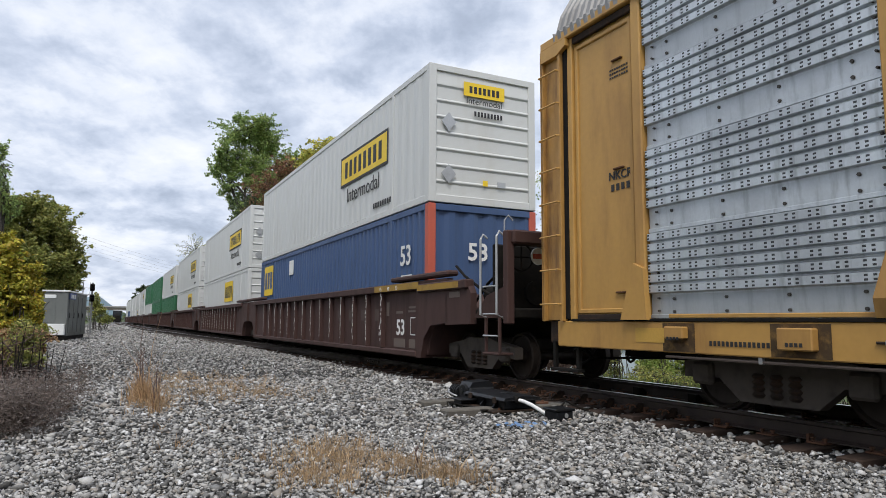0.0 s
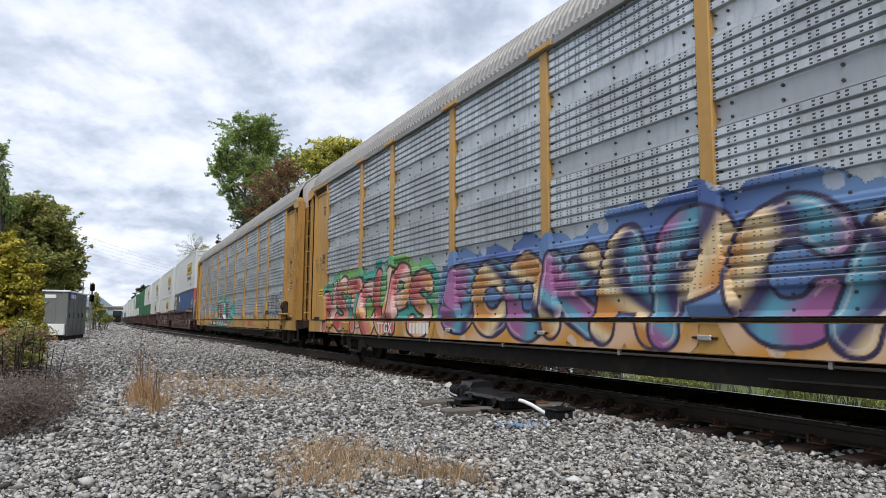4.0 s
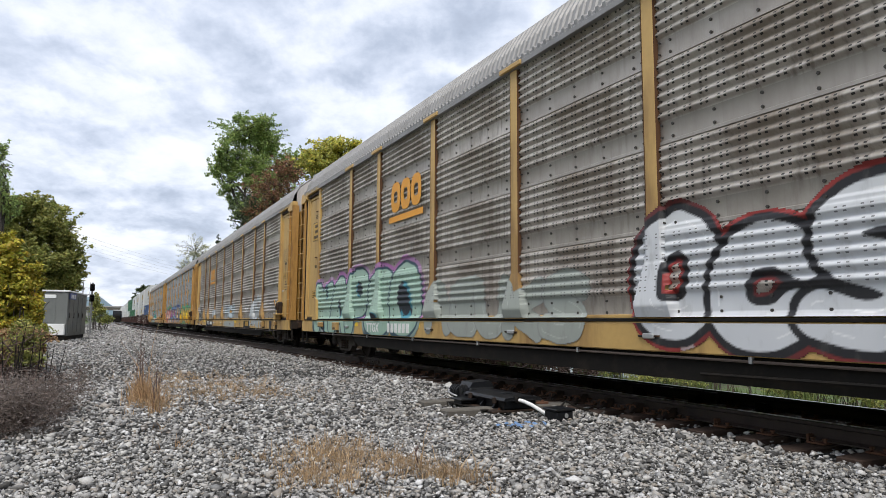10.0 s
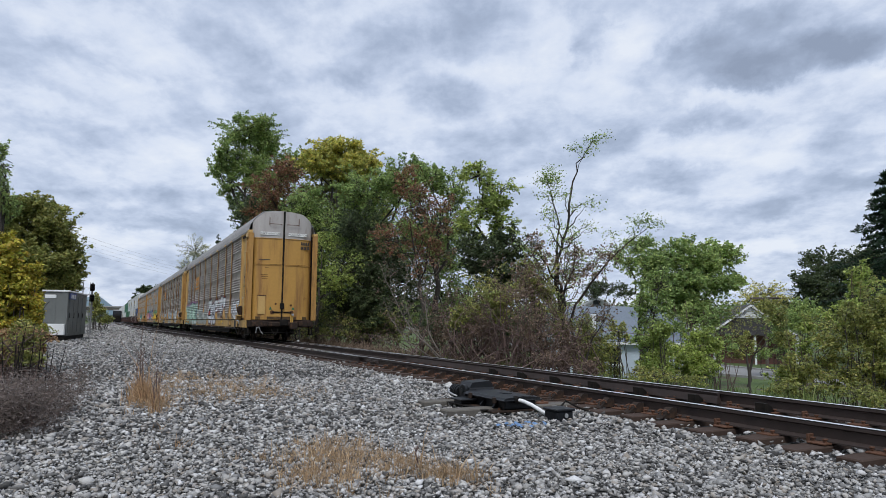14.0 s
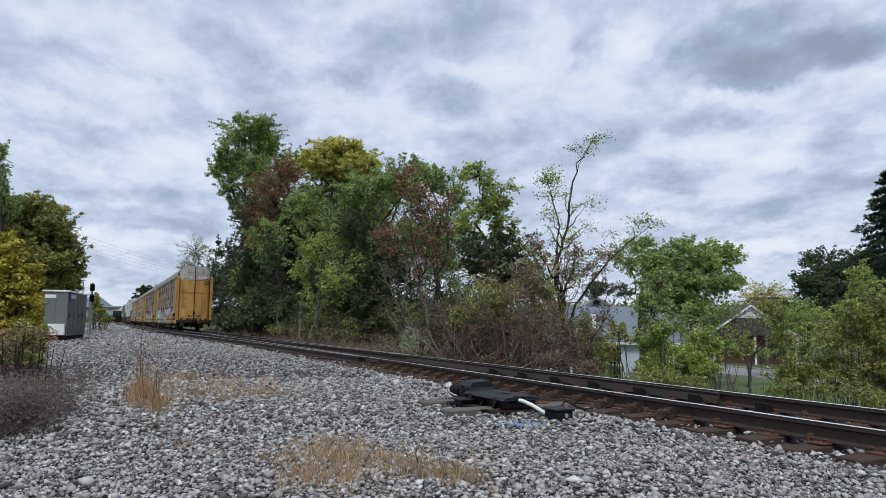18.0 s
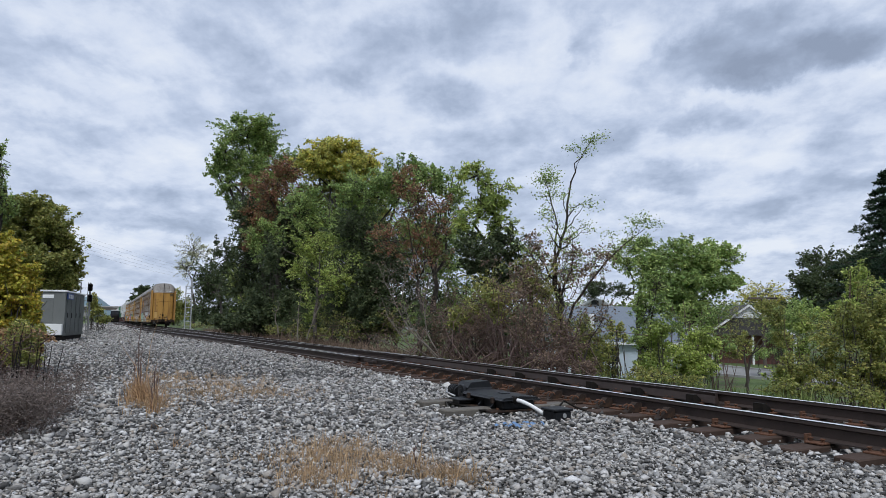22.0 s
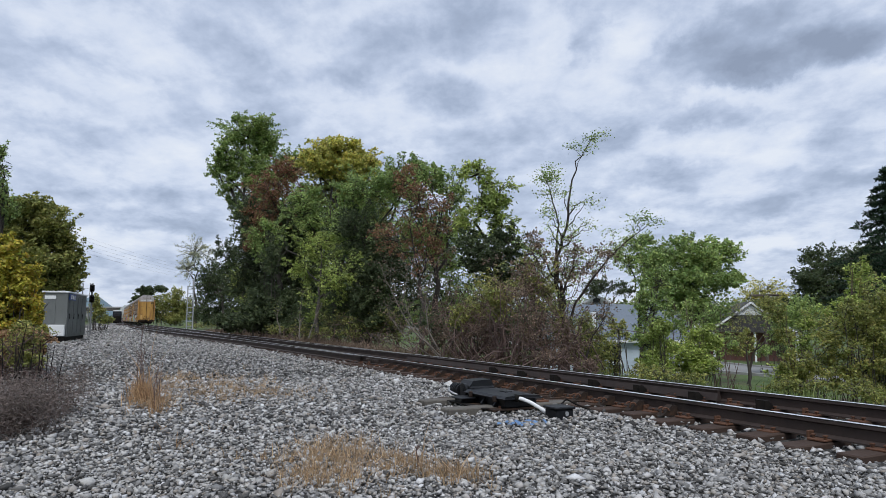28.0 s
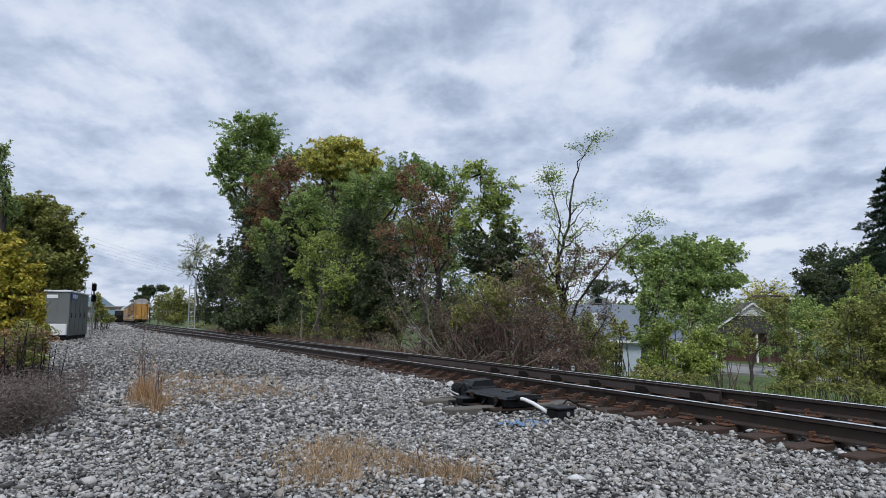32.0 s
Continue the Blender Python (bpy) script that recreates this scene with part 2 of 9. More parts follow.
def surface(name, col, rough=0.6, metal=0.0, stain=(0.08, 0.06, 0.045), amount=0.35, scale=1.3, streak=None, grain=0.12, grain_scale=40, bump=0.15, spec=0.5):
    """A worn surface: a colour with fine grain and larger stains; streak stretches the stains (small z factor: runs down)."""
    m, nt, bs = base_mat(name)
    co = nt.nodes.new("ShaderNodeTexCoord").outputs["Object"]
    n1 = node_noise(nt, co, scale, 6, 0.62, streak)
    n2 = node_noise(nt, co, grain_scale, 3)
    dark = tuple(c * (1 - grain) for c in col)
    lite = tuple(min(1, c * (1 + grain)) for c in col)
    c = node_mix(nt, n2, dark, lite)
    c = node_mix(nt, node_math(nt, "MULTIPLY", node_step(nt, n1, 0.45, 0.75), amount), c, stain)
    nt.links.new(c, bs.inputs["Base Color"])
    nt.links.new(node_math(nt, "MULTIPLY_ADD", n1, 0.25, rough - 0.12), bs.inputs["Roughness"])
    bs.inputs["Metallic"].default_value = metal
    bs.inputs["Specular IOR Level"].default_value = spec
    node_bump(nt, bs, n2, bump, 0.004)
    return m


def leafy(name, cols, rough=0.55, spread=0.5):
    """Leaves: each one its own shade out of a few colours."""
    m, nt, bs = base_mat(name)
    r = nt.nodes.new("ShaderNodeNewGeometry").outputs["Random Per Island"]
    ramp = nt.nodes.new("ShaderNodeValToRGB")
    nt.links.new(r, ramp.inputs[0])
    e = ramp.color_ramp.elements
    while len(e) < len(cols):
        e.new(0.5)
    for i, c in enumerate(cols):
        e[i].position = i / max(1, len(cols) - 1)
        e[i].color = (*c, 1)
    co = nt.nodes.new("ShaderNodeTexCoord").outputs["Object"]
    n = node_noise(nt, co, spread, 3)
    c = node_mix(nt, node_math(nt, "MULTIPLY", node_step(nt, n, 0.35, 0.7), 0.7), ramp.outputs[0], tuple(0.7 * x for x in cols[0]))
    # each leaf its own shade
    sc = nt.nodes.new("ShaderNodeVectorMath")
    sc.operation = "SCALE"
    nt.links.new(c, sc.inputs[0])
    nt.links.new(node_math(nt, "MULTIPLY_ADD", node_math(nt, "FRACT", node_math(nt, "MULTIPLY", r, 17.3)), 1.0, 0.55), sc.inputs["Scale"])
    c = sc.outputs[0]
    nt.links.new(c, bs.inputs["Base Color"])
    bs.inputs["Roughness"].default_value = rough
    bs.inputs["Specular IOR Level"].default_value = 0.15
    tr = nt.nodes.new("ShaderNodeBsdfTranslucent")
    nt.links.new(node_mix(nt, 0.35, c, (0.0, 0.0, 0.0)), tr.inputs[0])
    mx = nt.nodes.new("ShaderNodeAddShader")
    nt.links.new(bs.outputs[0], mx.inputs[0])
    nt.links.new(tr.outputs[0], mx.inputs[1])
    nt.links.new(mx.outputs[0], nt.nodes["Material Output"].inputs[0])
    return m


def stony(name, cols, bump_scale=60):
    m, nt, bs = base_mat(name)
    r = nt.nodes.new("ShaderNodeNewGeometry").outputs["Random Per Island"]
    ramp = nt.nodes.new("ShaderNodeValToRGB")
    nt.links.new(r, ramp.inputs[0])
    e = ramp.color_ramp.elements
    while len(e) < len(cols):
        e.new(0.5)
    for i, c in enumerate(cols):
        e[i].position = i / (len(cols) - 1)
        e[i].color = (*c, 1)
    co = nt.nodes.new("ShaderNodeTexCoord").outputs["Object"]
    n = node_noise(nt, co, bump_scale, 4)
    c = node_mix(nt, node_math(nt, "MULTIPLY", n, 0.45), ramp.outputs[0], (0.06, 0.057, 0.054))
    nt.links.new(c, bs.inputs["Base Color"])
    bs.inputs["Roughness"].default_value = 0.85
    node_bump(nt, bs, n, 0.5, 0.006)
    return m


def car_sheet(name, col, grime, amount):
    """Perforated galvanised sheet: rows of small slots, streaks and grime."""
    m, nt, bs = base_mat(name)
    co = nt.nodes.new("ShaderNodeTexCoord").outputs["Object"]
    sep = nt.nodes.new("ShaderNodeSeparateXYZ")
    nt.links.new(co, sep.inputs[0])
    y, z = sep.outputs[1], sep.outputs[2]
    info = nt.nodes.new("ShaderNodeObjectInfo").outputs["Random"]
    n1 = node_noise(nt, co, 1.1, 6, 0.65, (1, 1, 0.7))
    n2 = node_noise(nt, co, 30, 3)
    n3 = node_noise(nt, co, 5, 4, 0.6, (1, 2.2, 0.35))
    c = node_mix(nt, n2, tuple(0.88 * k for k in col), tuple(1.1 * k for k in col))
    c = node_mix(nt, node_math(nt, "MULTIPLY", info, 0.3), c, tuple(0.5 * k for k in col))
    # broad stains and a rust-brown wash that runs down
    n4 = node_noise(nt, co, 0.45, 3, 0.5)
    n5 = node_noise(nt, co, 14, 3, 0.6, (1, 1, 0.06))
    c = node_mix(nt, node_math(nt, "MULTIPLY", node_step(nt, n4, 0.42, 0.68), amount * 0.4), c, tuple(0.9 * g for g in grime))
    c = node_mix(nt, node_math(nt, "MULTIPLY", node_step(nt, n5, 0.56, 0.72), amount * 0.4), c, (grime[0] * 0.75, grime[1] * 0.6, grime[2] * 0.5))
    c = node_mix(nt, node_math(nt, "MULTIPLY", node_step(nt, n1, 0.35, 0.7), amount), c, grime)
    c = node_mix(nt, node_math(nt, "MULTIPLY", node_step(nt, n3, 0.5, 0.75), amount * 0.8), c, tuple(0.5 * k for k in grime))
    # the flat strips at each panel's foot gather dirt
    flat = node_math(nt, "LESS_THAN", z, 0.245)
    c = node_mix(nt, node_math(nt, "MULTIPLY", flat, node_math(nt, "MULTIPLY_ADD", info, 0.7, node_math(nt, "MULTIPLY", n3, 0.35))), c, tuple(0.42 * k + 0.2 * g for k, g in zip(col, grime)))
    # slots: short dashes in columns, two columns to a group
    fy = node_math(nt, "FRACT", node_math(nt, "DIVIDE", y, 0.075))
    fz = node_math(nt, "FRACT", node_math(nt, "DIVIDE", node_math(nt, "SUBTRACT", z, 0.255), 0.1175))
    fz = node_math(nt, "ABSOLUTE", node_math(nt, "SUBTRACT", node_math(nt, "ABSOLUTE", node_math(nt, "SUBTRACT", fz, 0.5)), 0.16))
    gy = node_math(nt, "FRACT", node_math(nt, "DIVIDE", y, 0.225))
    dash = node_math(nt, "MULTIPLY", node_math(nt, "LESS_THAN", fy, 0.42), node_math(nt, "LESS_THAN", fz, 0.08))
    dash = node_math(nt, "MULTIPLY", dash, node_math(nt, "LESS_THAN", gy, 0.667))
    dash = node_math(nt, "MULTIPLY", dash, node_math(nt, "GREATER_THAN", z, 0.26))
    c = node_mix(nt, node_math(nt, "MULTIPLY", dash, 0.92), c, (0.015, 0.015, 0.017))
    nt.links.new(c, bs.inputs["Base Color"])
    bs.inputs["Metallic"].default_value = 0.45
    nt.links.new(node_math(nt, "MULTIPLY_ADD", n1, 0.3, 0.30), bs.inputs["Roughness"])
    node_bump(nt, bs, n2, 0.08, 0.004)
    return m


MAT = {}


def make_materials():
    s = surface
    MAT["rail_top"] = s("polished rail steel", (0.88, 0.88, 0.89), 0.36, 0.85, amount=0.15, grain=0.05, bump=0.02)
    MAT["rail"] = s("rusty rail steel", (0.05, 0.036, 0.031), 0.6, 0.2, (0.018, 0.015, 0.015), 0.5, 3, spec=0.45)
    MAT["tie"] = s("weathered tie wood", (0.062, 0.042, 0.033), 0.85, 0, (0.03, 0.022, 0.018), 0.6, 3, (4, 1, 1), 0.3, 25, 0.6, spec=0.2)
    MAT["plate"] = s("rusty plate", (0.125, 0.058, 0.032), 0.8, 0.2, (0.05, 0.03, 0.02), 0.5, 6)
    MAT["yellow"] = s("autorack yellow paint", (0.47, 0.265, 0.07), 0.5, 0, (0.17, 0.075, 0.03), 0.6, 1.1, (1.4, 1.4, 0.3), 0.1, 14)
    MAT["yellow2"] = s("faded yellow paint", (0.52, 0.335, 0.115), 0.55, 0, (0.17, 0.085, 0.035), 0.75, 1.2, (1.4, 1.4, 0.3), 0.1, 14)
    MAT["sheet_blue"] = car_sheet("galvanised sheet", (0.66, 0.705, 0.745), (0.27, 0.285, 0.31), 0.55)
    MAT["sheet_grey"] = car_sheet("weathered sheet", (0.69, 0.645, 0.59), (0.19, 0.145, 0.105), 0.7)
    MAT["chipped"] = s("brown paint with white chips", (0.05, 0.028, 0.024), 0.65, 0, (0.62, 0.61, 0.60), 1.0, 6, (1, 1, 0.7), 0.1, 40)
    MAT["dusty"] = s("faded dusty paint", (0.13, 0.10, 0.085), 0.8)
    MAT["faint"] = s("faint old lettering", (0.075, 0.05, 0.043), 0.8)
    MAT["galv"] = s("dull galvanised steel", (0.20, 0.205, 0.205), 0.6, 0.4, (0.1, 0.1, 0.1), 0.4, 3)
    MAT["dull_yellow"] = s("dirty yellow stripe", (0.32, 0.19, 0.03), 0.7, 0, (0.1, 0.06, 0.03), 0.6, 2)
    MAT["bolt"] = s("dark rivets", (0.06, 0.055, 0.05), 0.7, 0.3)
    MAT["rustbrown"] = s("rust-brown grime", (0.11, 0.055, 0.028), 0.8, 0, (0.04, 0.025, 0.018), 0.5, 3, spec=0.2)
    MAT["roof"] = s("roof sheet", (0.27, 0.265, 0.26), 0.55, 0.3, (0.15, 0.14, 0.13), 0.4, 1.5)
    MAT["door_y"] = s("rust-streaked yellow door paint", (0.45, 0.25, 0.055), 0.5, 0, (0.15, 0.065, 0.028), 0.8, 1.1, (2.4, 2.4, 0.25), 0.12, 9)
    MAT["post_rust"] = s("worn rust-brown yellow paint", (0.40, 0.215, 0.055), 0.55, 0, (0.10, 0.045, 0.022), 0.85, 2.2, (1.5, 1.5, 0.35), 0.15, 12)
    MAT["truck"] = s("dusty cast steel", (0.075, 0.063, 0.054), 0.8, 0.0, (0.02, 0.017, 0.015), 0.6, 5, spec=0.25)
    MAT["door_top"] = s("bare pale door sheet", (0.42, 0.395, 0.375), 0.55, 0.2, (0.22, 0.17, 0.14), 0.7, 1.5, (1.4, 1.4, 0.4))
    MAT["black"] = s("grimy black steel", (0.012, 0.011, 0.010), 0.8, 0.0, (0.035, 0.028, 0.022), 0.5, 4, spec=0.12)
    MAT["brown"] = s("boxcar brown paint", (0.066, 0.037, 0.033), 0.65, 0, (0.03, 0.022, 0.02), 0.5, 2, (2, 2, 0.4), spec=0.2)
    MAT["wheel"] = s("wheel steel", (0.04, 0.032, 0.028), 0.6, 0.5, (0.02, 0.016, 0.014), 0.5, 6, spec=0.2)
    MAT["white_c"] = s("white container paint", (0.58, 0.59, 0.58), 0.45, 0, (0.45, 0.42, 0.36), 0.25, 1.2, (2, 2, 0.3), 0.03)
    MAT["blue_c"] = s("blue container paint", (0.045, 0.085, 0.19), 0.5, 0, (0.02, 0.04, 0.09), 0.35, 1.2, (2, 2, 0.3), 0.08)
    MAT["green_c"] = s("green container paint", (0.03, 0.13, 0.06), 0.5, 0, (0.02, 0.05, 0.03), 0.3, 1.2)
    MAT["red"] = s("faded red paint", (0.50, 0.10, 0.06), 0.6, 0, (0.25, 0.08, 0.06), 0.3)
    MAT["label_y"] = s("yellow label", (0.80, 0.55, 0.02), 0.5, 0, amount=0.15, grain=0.05)
    MAT["ink"] = s("black lettering", (0.02, 0.02, 0.022), 0.6, 0, amount=0.1)
    MAT["white"] = s("white lettering", (0.75, 0.75, 0.73), 0.6, 0, (0.4, 0.38, 0.35), 0.3, 4)
    MAT["orange"] = s("orange lettering", (0.75, 0.33, 0.03), 0.55, 0, (0.4, 0.2, 0.05), 0.25)
    MAT["navy"] = s("dark blue sill paint", (0.012, 0.014, 0.02), 0.6, spec=0.25)
    MAT["field"] = s("bright yellow stencil ground", (0.52, 0.31, 0.06), 0.55)
    MAT["dark_bark"] = s("dark wet bark", (0.035, 0.028, 0.023), 0.9, 0, (0.09, 0.06, 0.045), 0.5, 6, (1, 1, 0.3), 0.3, 30, 0.8)
    MAT["rustgrime"] = s("rusty grimy steel", (0.03, 0.022, 0.018), 0.85, 0, (0.11, 0.06, 0.035), 0.7, 6, spec=0.2)
    MAT["grime"] = s("black grime on paint", (0.07, 0.045, 0.025), 0.85, 0, (0.25, 0.15, 0.05), 0.7, 9, spec=0.2)
    MAT["steel"] = s("bare galvanised steel", (0.45, 0.46, 0.47), 0.45, 0.6, (0.25, 0.24, 0.23), 0.3, 3)
    MAT["cabinet"] = s("aluminium cabinet", (0.15, 0.16, 0.155), 0.55, 0.2, (0.09, 0.09, 0.085), 0.5, 1.5)
    MAT["bark"] = s("bark", (0.05, 0.042, 0.035), 0.9, 0, (0.04, 0.035, 0.03), 0.6, 6, (1, 1, 0.3), 0.3, 30, 0.8)
    MAT["twig"] = s("dead twigs", (0.135, 0.09, 0.078), 0.9, 0, (0.09, 0.07, 0.06), 0.5, 6)
    MAT["pale_twig"] = s("pale bare limbs", (0.19, 0.165, 0.14), 0.9, 0, (0.15, 0.12, 0.1), 0.5, 6)
    MAT["stones"] = stony("crushed stone", [(0.030, 0.029, 0.028), (0.158, 0.156, 0.153), (0.437, 0.430, 0.415), (0.642, 0.629, 0.600), (0.307, 0.265, 0.219), (0.790, 0.790, 0.790), (0.047, 0.046, 0.044), (0.521, 0.509, 0.490), (0.177, 0.175, 0.169)])
    MAT["straw"] = leafy("dry grass", [(0.26, 0.185, 0.11), (0.36, 0.27, 0.17), (0.19, 0.125, 0.07), (0.32, 0.23, 0.14)])
    MAT["grass"] = leafy("green grass", [(0.06, 0.09, 0.025), (0.10, 0.13, 0.04), (0.14, 0.15, 0.055)])
    lf = leafy
    MAT["l_green"] = lf("maple leaves", [(0.125, 0.195, 0.069), (0.207, 0.270, 0.087), (0.295, 0.320, 0.106), (0.157, 0.226, 0.075), (0.232, 0.276, 0.094)])
    MAT["l_yellow"] = lf("yellowing leaves", [(0.280, 0.286, 0.078), (0.403, 0.370, 0.095), (0.482, 0.386, 0.101), (0.246, 0.280, 0.078), (0.213, 0.246, 0.073)])
    MAT["l_bright"] = lf("bright green leaves", [(0.132, 0.187, 0.048), (0.221, 0.275, 0.068), (0.325, 0.351, 0.105), (0.177, 0.215, 0.068)])
    MAT["l_red"] = lf("red-brown leaves", [(0.138, 0.074, 0.050), (0.228, 0.090, 0.062), (0.150, 0.134, 0.050), (0.102, 0.094, 0.040), (0.288, 0.126, 0.090)])
    # dark leaf tone; for trees labelled shaded it carries the shade too
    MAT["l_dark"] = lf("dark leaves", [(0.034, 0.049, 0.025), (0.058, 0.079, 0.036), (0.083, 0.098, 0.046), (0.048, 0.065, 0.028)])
    MAT["l_olive"] = lf("olive leaves", [(0.140, 0.159, 0.048), (0.218, 0.223, 0.067), (0.282, 0.245, 0.079), (0.140, 0.172, 0.048), (0.183, 0.199, 0.079)])
    MAT["l_vine"] = lf("autumn vine leaves", [(0.27, 0.275, 0.045), (0.38, 0.33, 0.05), (0.41, 0.27, 0.05), (0.18, 0.24, 0.045), (0.27, 0.155, 0.045)], spread=2.5)
    MAT["l_brown"] = lf("withered leaves", [(0.126, 0.089, 0.066), (0.181, 0.125, 0.095), (0.110, 0.089, 0.055), (0.088, 0.058, 0.046)])
    MAT["l_weed"] = lf("dead grey-brown weeds", [(0.097, 0.078, 0.067), (0.149, 0.123, 0.107), (0.067, 0.052, 0.048)])
    MAT["l_pale"] = lf("pale thin leaves", [(0.26, 0.27, 0.17), (0.36, 0.36, 0.25), (0.20, 0.22, 0.13)])
    MAT["l_rust"] = lf("rust-coloured dead weeds", [(0.25, 0.155, 0.085), (0.33, 0.225, 0.125), (0.16, 0.095, 0.055)])
    MAT["roofing"] = s("grey roof shingles", (0.16, 0.19, 0.23), 0.85, 0, (0.08, 0.09, 0.11), 0.4, 0.8, None, 0.25, 12, 0.4)
    MAT["siding"] = s("pale blue siding", (0.52, 0.60, 0.68), 0.6, 0, (0.4, 0.45, 0.5), 0.3)
    MAT["trim"] = s("white trim", (0.75, 0.76, 0.76), 0.6, 0, (0.5, 0.5, 0.48), 0.2)
    MAT["brick"] = s("dark red brick", (0.16, 0.075, 0.06), 0.85, 0, (0.08, 0.05, 0.04), 0.4, 2, None, 0.3, 18)
    MAT["dark_roof"] = s("dark roof shingles", (0.055, 0.052, 0.052), 0.85, 0, (0.03, 0.03, 0.03), 0.4)
    MAT["pane"] = s("dark window glass", (0.03, 0.035, 0.04), 0.12, 0, amount=0.1, grain=0.02, bump=0.0)
    MAT["asphalt"] = s("pale worn asphalt", (0.24, 0.24, 0.235), 0.9, 0, (0.15, 0.15, 0.15), 0.4, 0.5)
    MAT["pole"] = s("weathered pole wood", (0.10, 0.08, 0.065), 0.9, 0, (0.05, 0.04, 0.035), 0.5)
    # haze is put into the hill's colour, a dull blue
    MAT["hill"] = s("hazy wooded hill", (0.12, 0.18, 0.21), 0.95, 0, (0.10, 0.15, 0.2), 0.5, 0.01, None, 0.15, 0.05, 0.0)
    MAT["blue_paint"] = s("blue marking paint", (0.14, 0.24, 0.42), 0.8)
    MAT["sign_blue"] = s("blue sign enamel", (0.02, 0.06, 0.25), 0.4)
    MAT["concrete"] = s("concrete", (0.33, 0.33, 0.32), 0.85)
    MAT["needles"] = lf("dark spruce needles", [(0.012, 0.025, 0.014), (0.022, 0.04, 0.02), (0.03, 0.05, 0.025)])


make_materials()

# ---- the track's line: straight, with a slight shift through the turnout; a siding leaves it on the near side ----
RAIL_X = 6.2037 + 0.755


def smooth(a, b, x):
    t = min(1.0, max(0.0, (x - a) / (b - a)))
    return t * t * (3 - 2 * t)


def track(s, lat=0.0, z=0.0):
    """A point beside the track's centre line, s metres along it, and the heading there."""
    t = min(1.0, max(0.0, (s - 15.0) / 55.0))
    th = 0.22 * 6 * t * (1 - t) / 55.0
    return Vector((RAIL_X + 0.22 * smooth(15.0, 70.0, s) + lat * math.cos(th), s - lat * math.sin(th), z)), th


def siding(s, lat=0.0, z=0.0):
    """The same for the siding, which runs beside the main track from the turnout on."""
    t = min(1.0, max(0.0, (s - 8.0) / 87.0))
    th = -2.85 * 6 * t * (1 - t) / 87.0
    return Vector((RAIL_X - 2.85 * smooth(8.0, 95.0, s) + lat * math.cos(th), s - lat * math.sin(th), z)), th


def train_s(t):
    """Where the rear end of the last car is at t seconds."""
    u = t - 13.0
    return 20.75 + 9.0293 * u - 0.05445 * u * u + 0.0000667 * u ** 3


def ground_z(x, y):
    """Height of the ground: level gravel by the track, a bank down to the street beyond it."""
    cx = track(max(y, 0.0))[0].x
    drop = 3.05 * (1 - smooth(45, 110, y))
    z = -0.26 - drop * smooth(2.6, 13.0, x - cx)
    z += 0.008 * smooth(2.3, 1.5, abs(x - cx))
    z += 0.14 * smooth(12, 34, y) * (1 - smooth(-3.9, -1.6, x - siding(max(y, 0.0))[0].x))
    return z

# ---- ground ----
def ground_mat():
    m, nt, bs = base_mat("gravel and grass ground")
    co = nt.nodes.new("ShaderNodeTexCoord").outputs["Object"]
    sep = nt.nodes.new("ShaderNodeSeparateXYZ")
    nt.links.new(co, sep.inputs[0])
    vor = nt.nodes.new("ShaderNodeTexVoronoi")
    vor.inputs["Scale"].default_value = 17
    nt.links.new(co, vor.inputs["Vector"])
    wn = nt.nodes.new("ShaderNodeSeparateXYZ")
    nt.links.new(vor.outputs["Color"], wn.inputs[0])
    n1 = node_noise(nt, co, 0.5, 5)
    n2 = node_noise(nt, co, 3.0, 6, 0.7)
    ramp = nt.nodes.new("ShaderNodeValToRGB")
    nt.links.new(wn.outputs[0], ramp.inputs[0])
    e = ramp.color_ramp.elements
    e[0].color, e[1].color = (0.10, 0.10, 0.10, 1), (0.46, 0.45, 0.43, 1)
    k = e.new(0.5)
    k.color = (0.26, 0.255, 0.245, 1)
    # gaps between the drawn stones are painted dark, as if in shade
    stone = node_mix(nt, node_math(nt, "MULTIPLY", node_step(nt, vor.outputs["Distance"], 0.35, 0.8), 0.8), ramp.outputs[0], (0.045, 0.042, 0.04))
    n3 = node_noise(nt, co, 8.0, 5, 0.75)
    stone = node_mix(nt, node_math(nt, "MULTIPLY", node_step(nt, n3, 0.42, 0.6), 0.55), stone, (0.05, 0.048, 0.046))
    # shade put into the soil colour: near-black under loose stones near the camera's stand
    gap_shade = node_math(nt, "SUBTRACT", 1.0, node_step(nt, sep.outputs[1], 22.0, 32.0))
    stone = node_mix(nt, node_math(nt, "MULTIPLY", gap_shade, 0.85), stone, (0.012, 0.011, 0.010))
    stone = node_mix(nt, node_math(nt, "MULTIPLY", node_step(nt, n1, 0.5, 0.75), 0.35), stone, (0.24, 0.205, 0.165))
    grass = node_mix(nt, n2, (0.045, 0.08, 0.02), (0.12, 0.17, 0.05))
    soil = node_mix(nt, n2, (0.05, 0.042, 0.03), (0.11, 0.09, 0.06))
    grass = node_mix(nt, node_step(nt, n1, 0.5, 0.65), grass, soil)
    far = node_step(nt, node_math(nt, "MULTIPLY_ADD", n2, 1.2, sep.outputs[0]), 10.2, 11.4)
    near = node_step(nt, node_math(nt, "MULTIPLY_ADD", n2, -1.5, node_math(nt, "MULTIPLY", sep.outputs[0], -1)), 2.6, 4.2)
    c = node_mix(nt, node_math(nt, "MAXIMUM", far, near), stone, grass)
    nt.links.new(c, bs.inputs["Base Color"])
    bs.inputs["Roughness"].default_value = 0.95
    h = node_math(nt, "SUBTRACT", 1.0, vor.outputs["Distance"])
    node_bump(nt, bs, h, 0.9, 0.03)
    return m


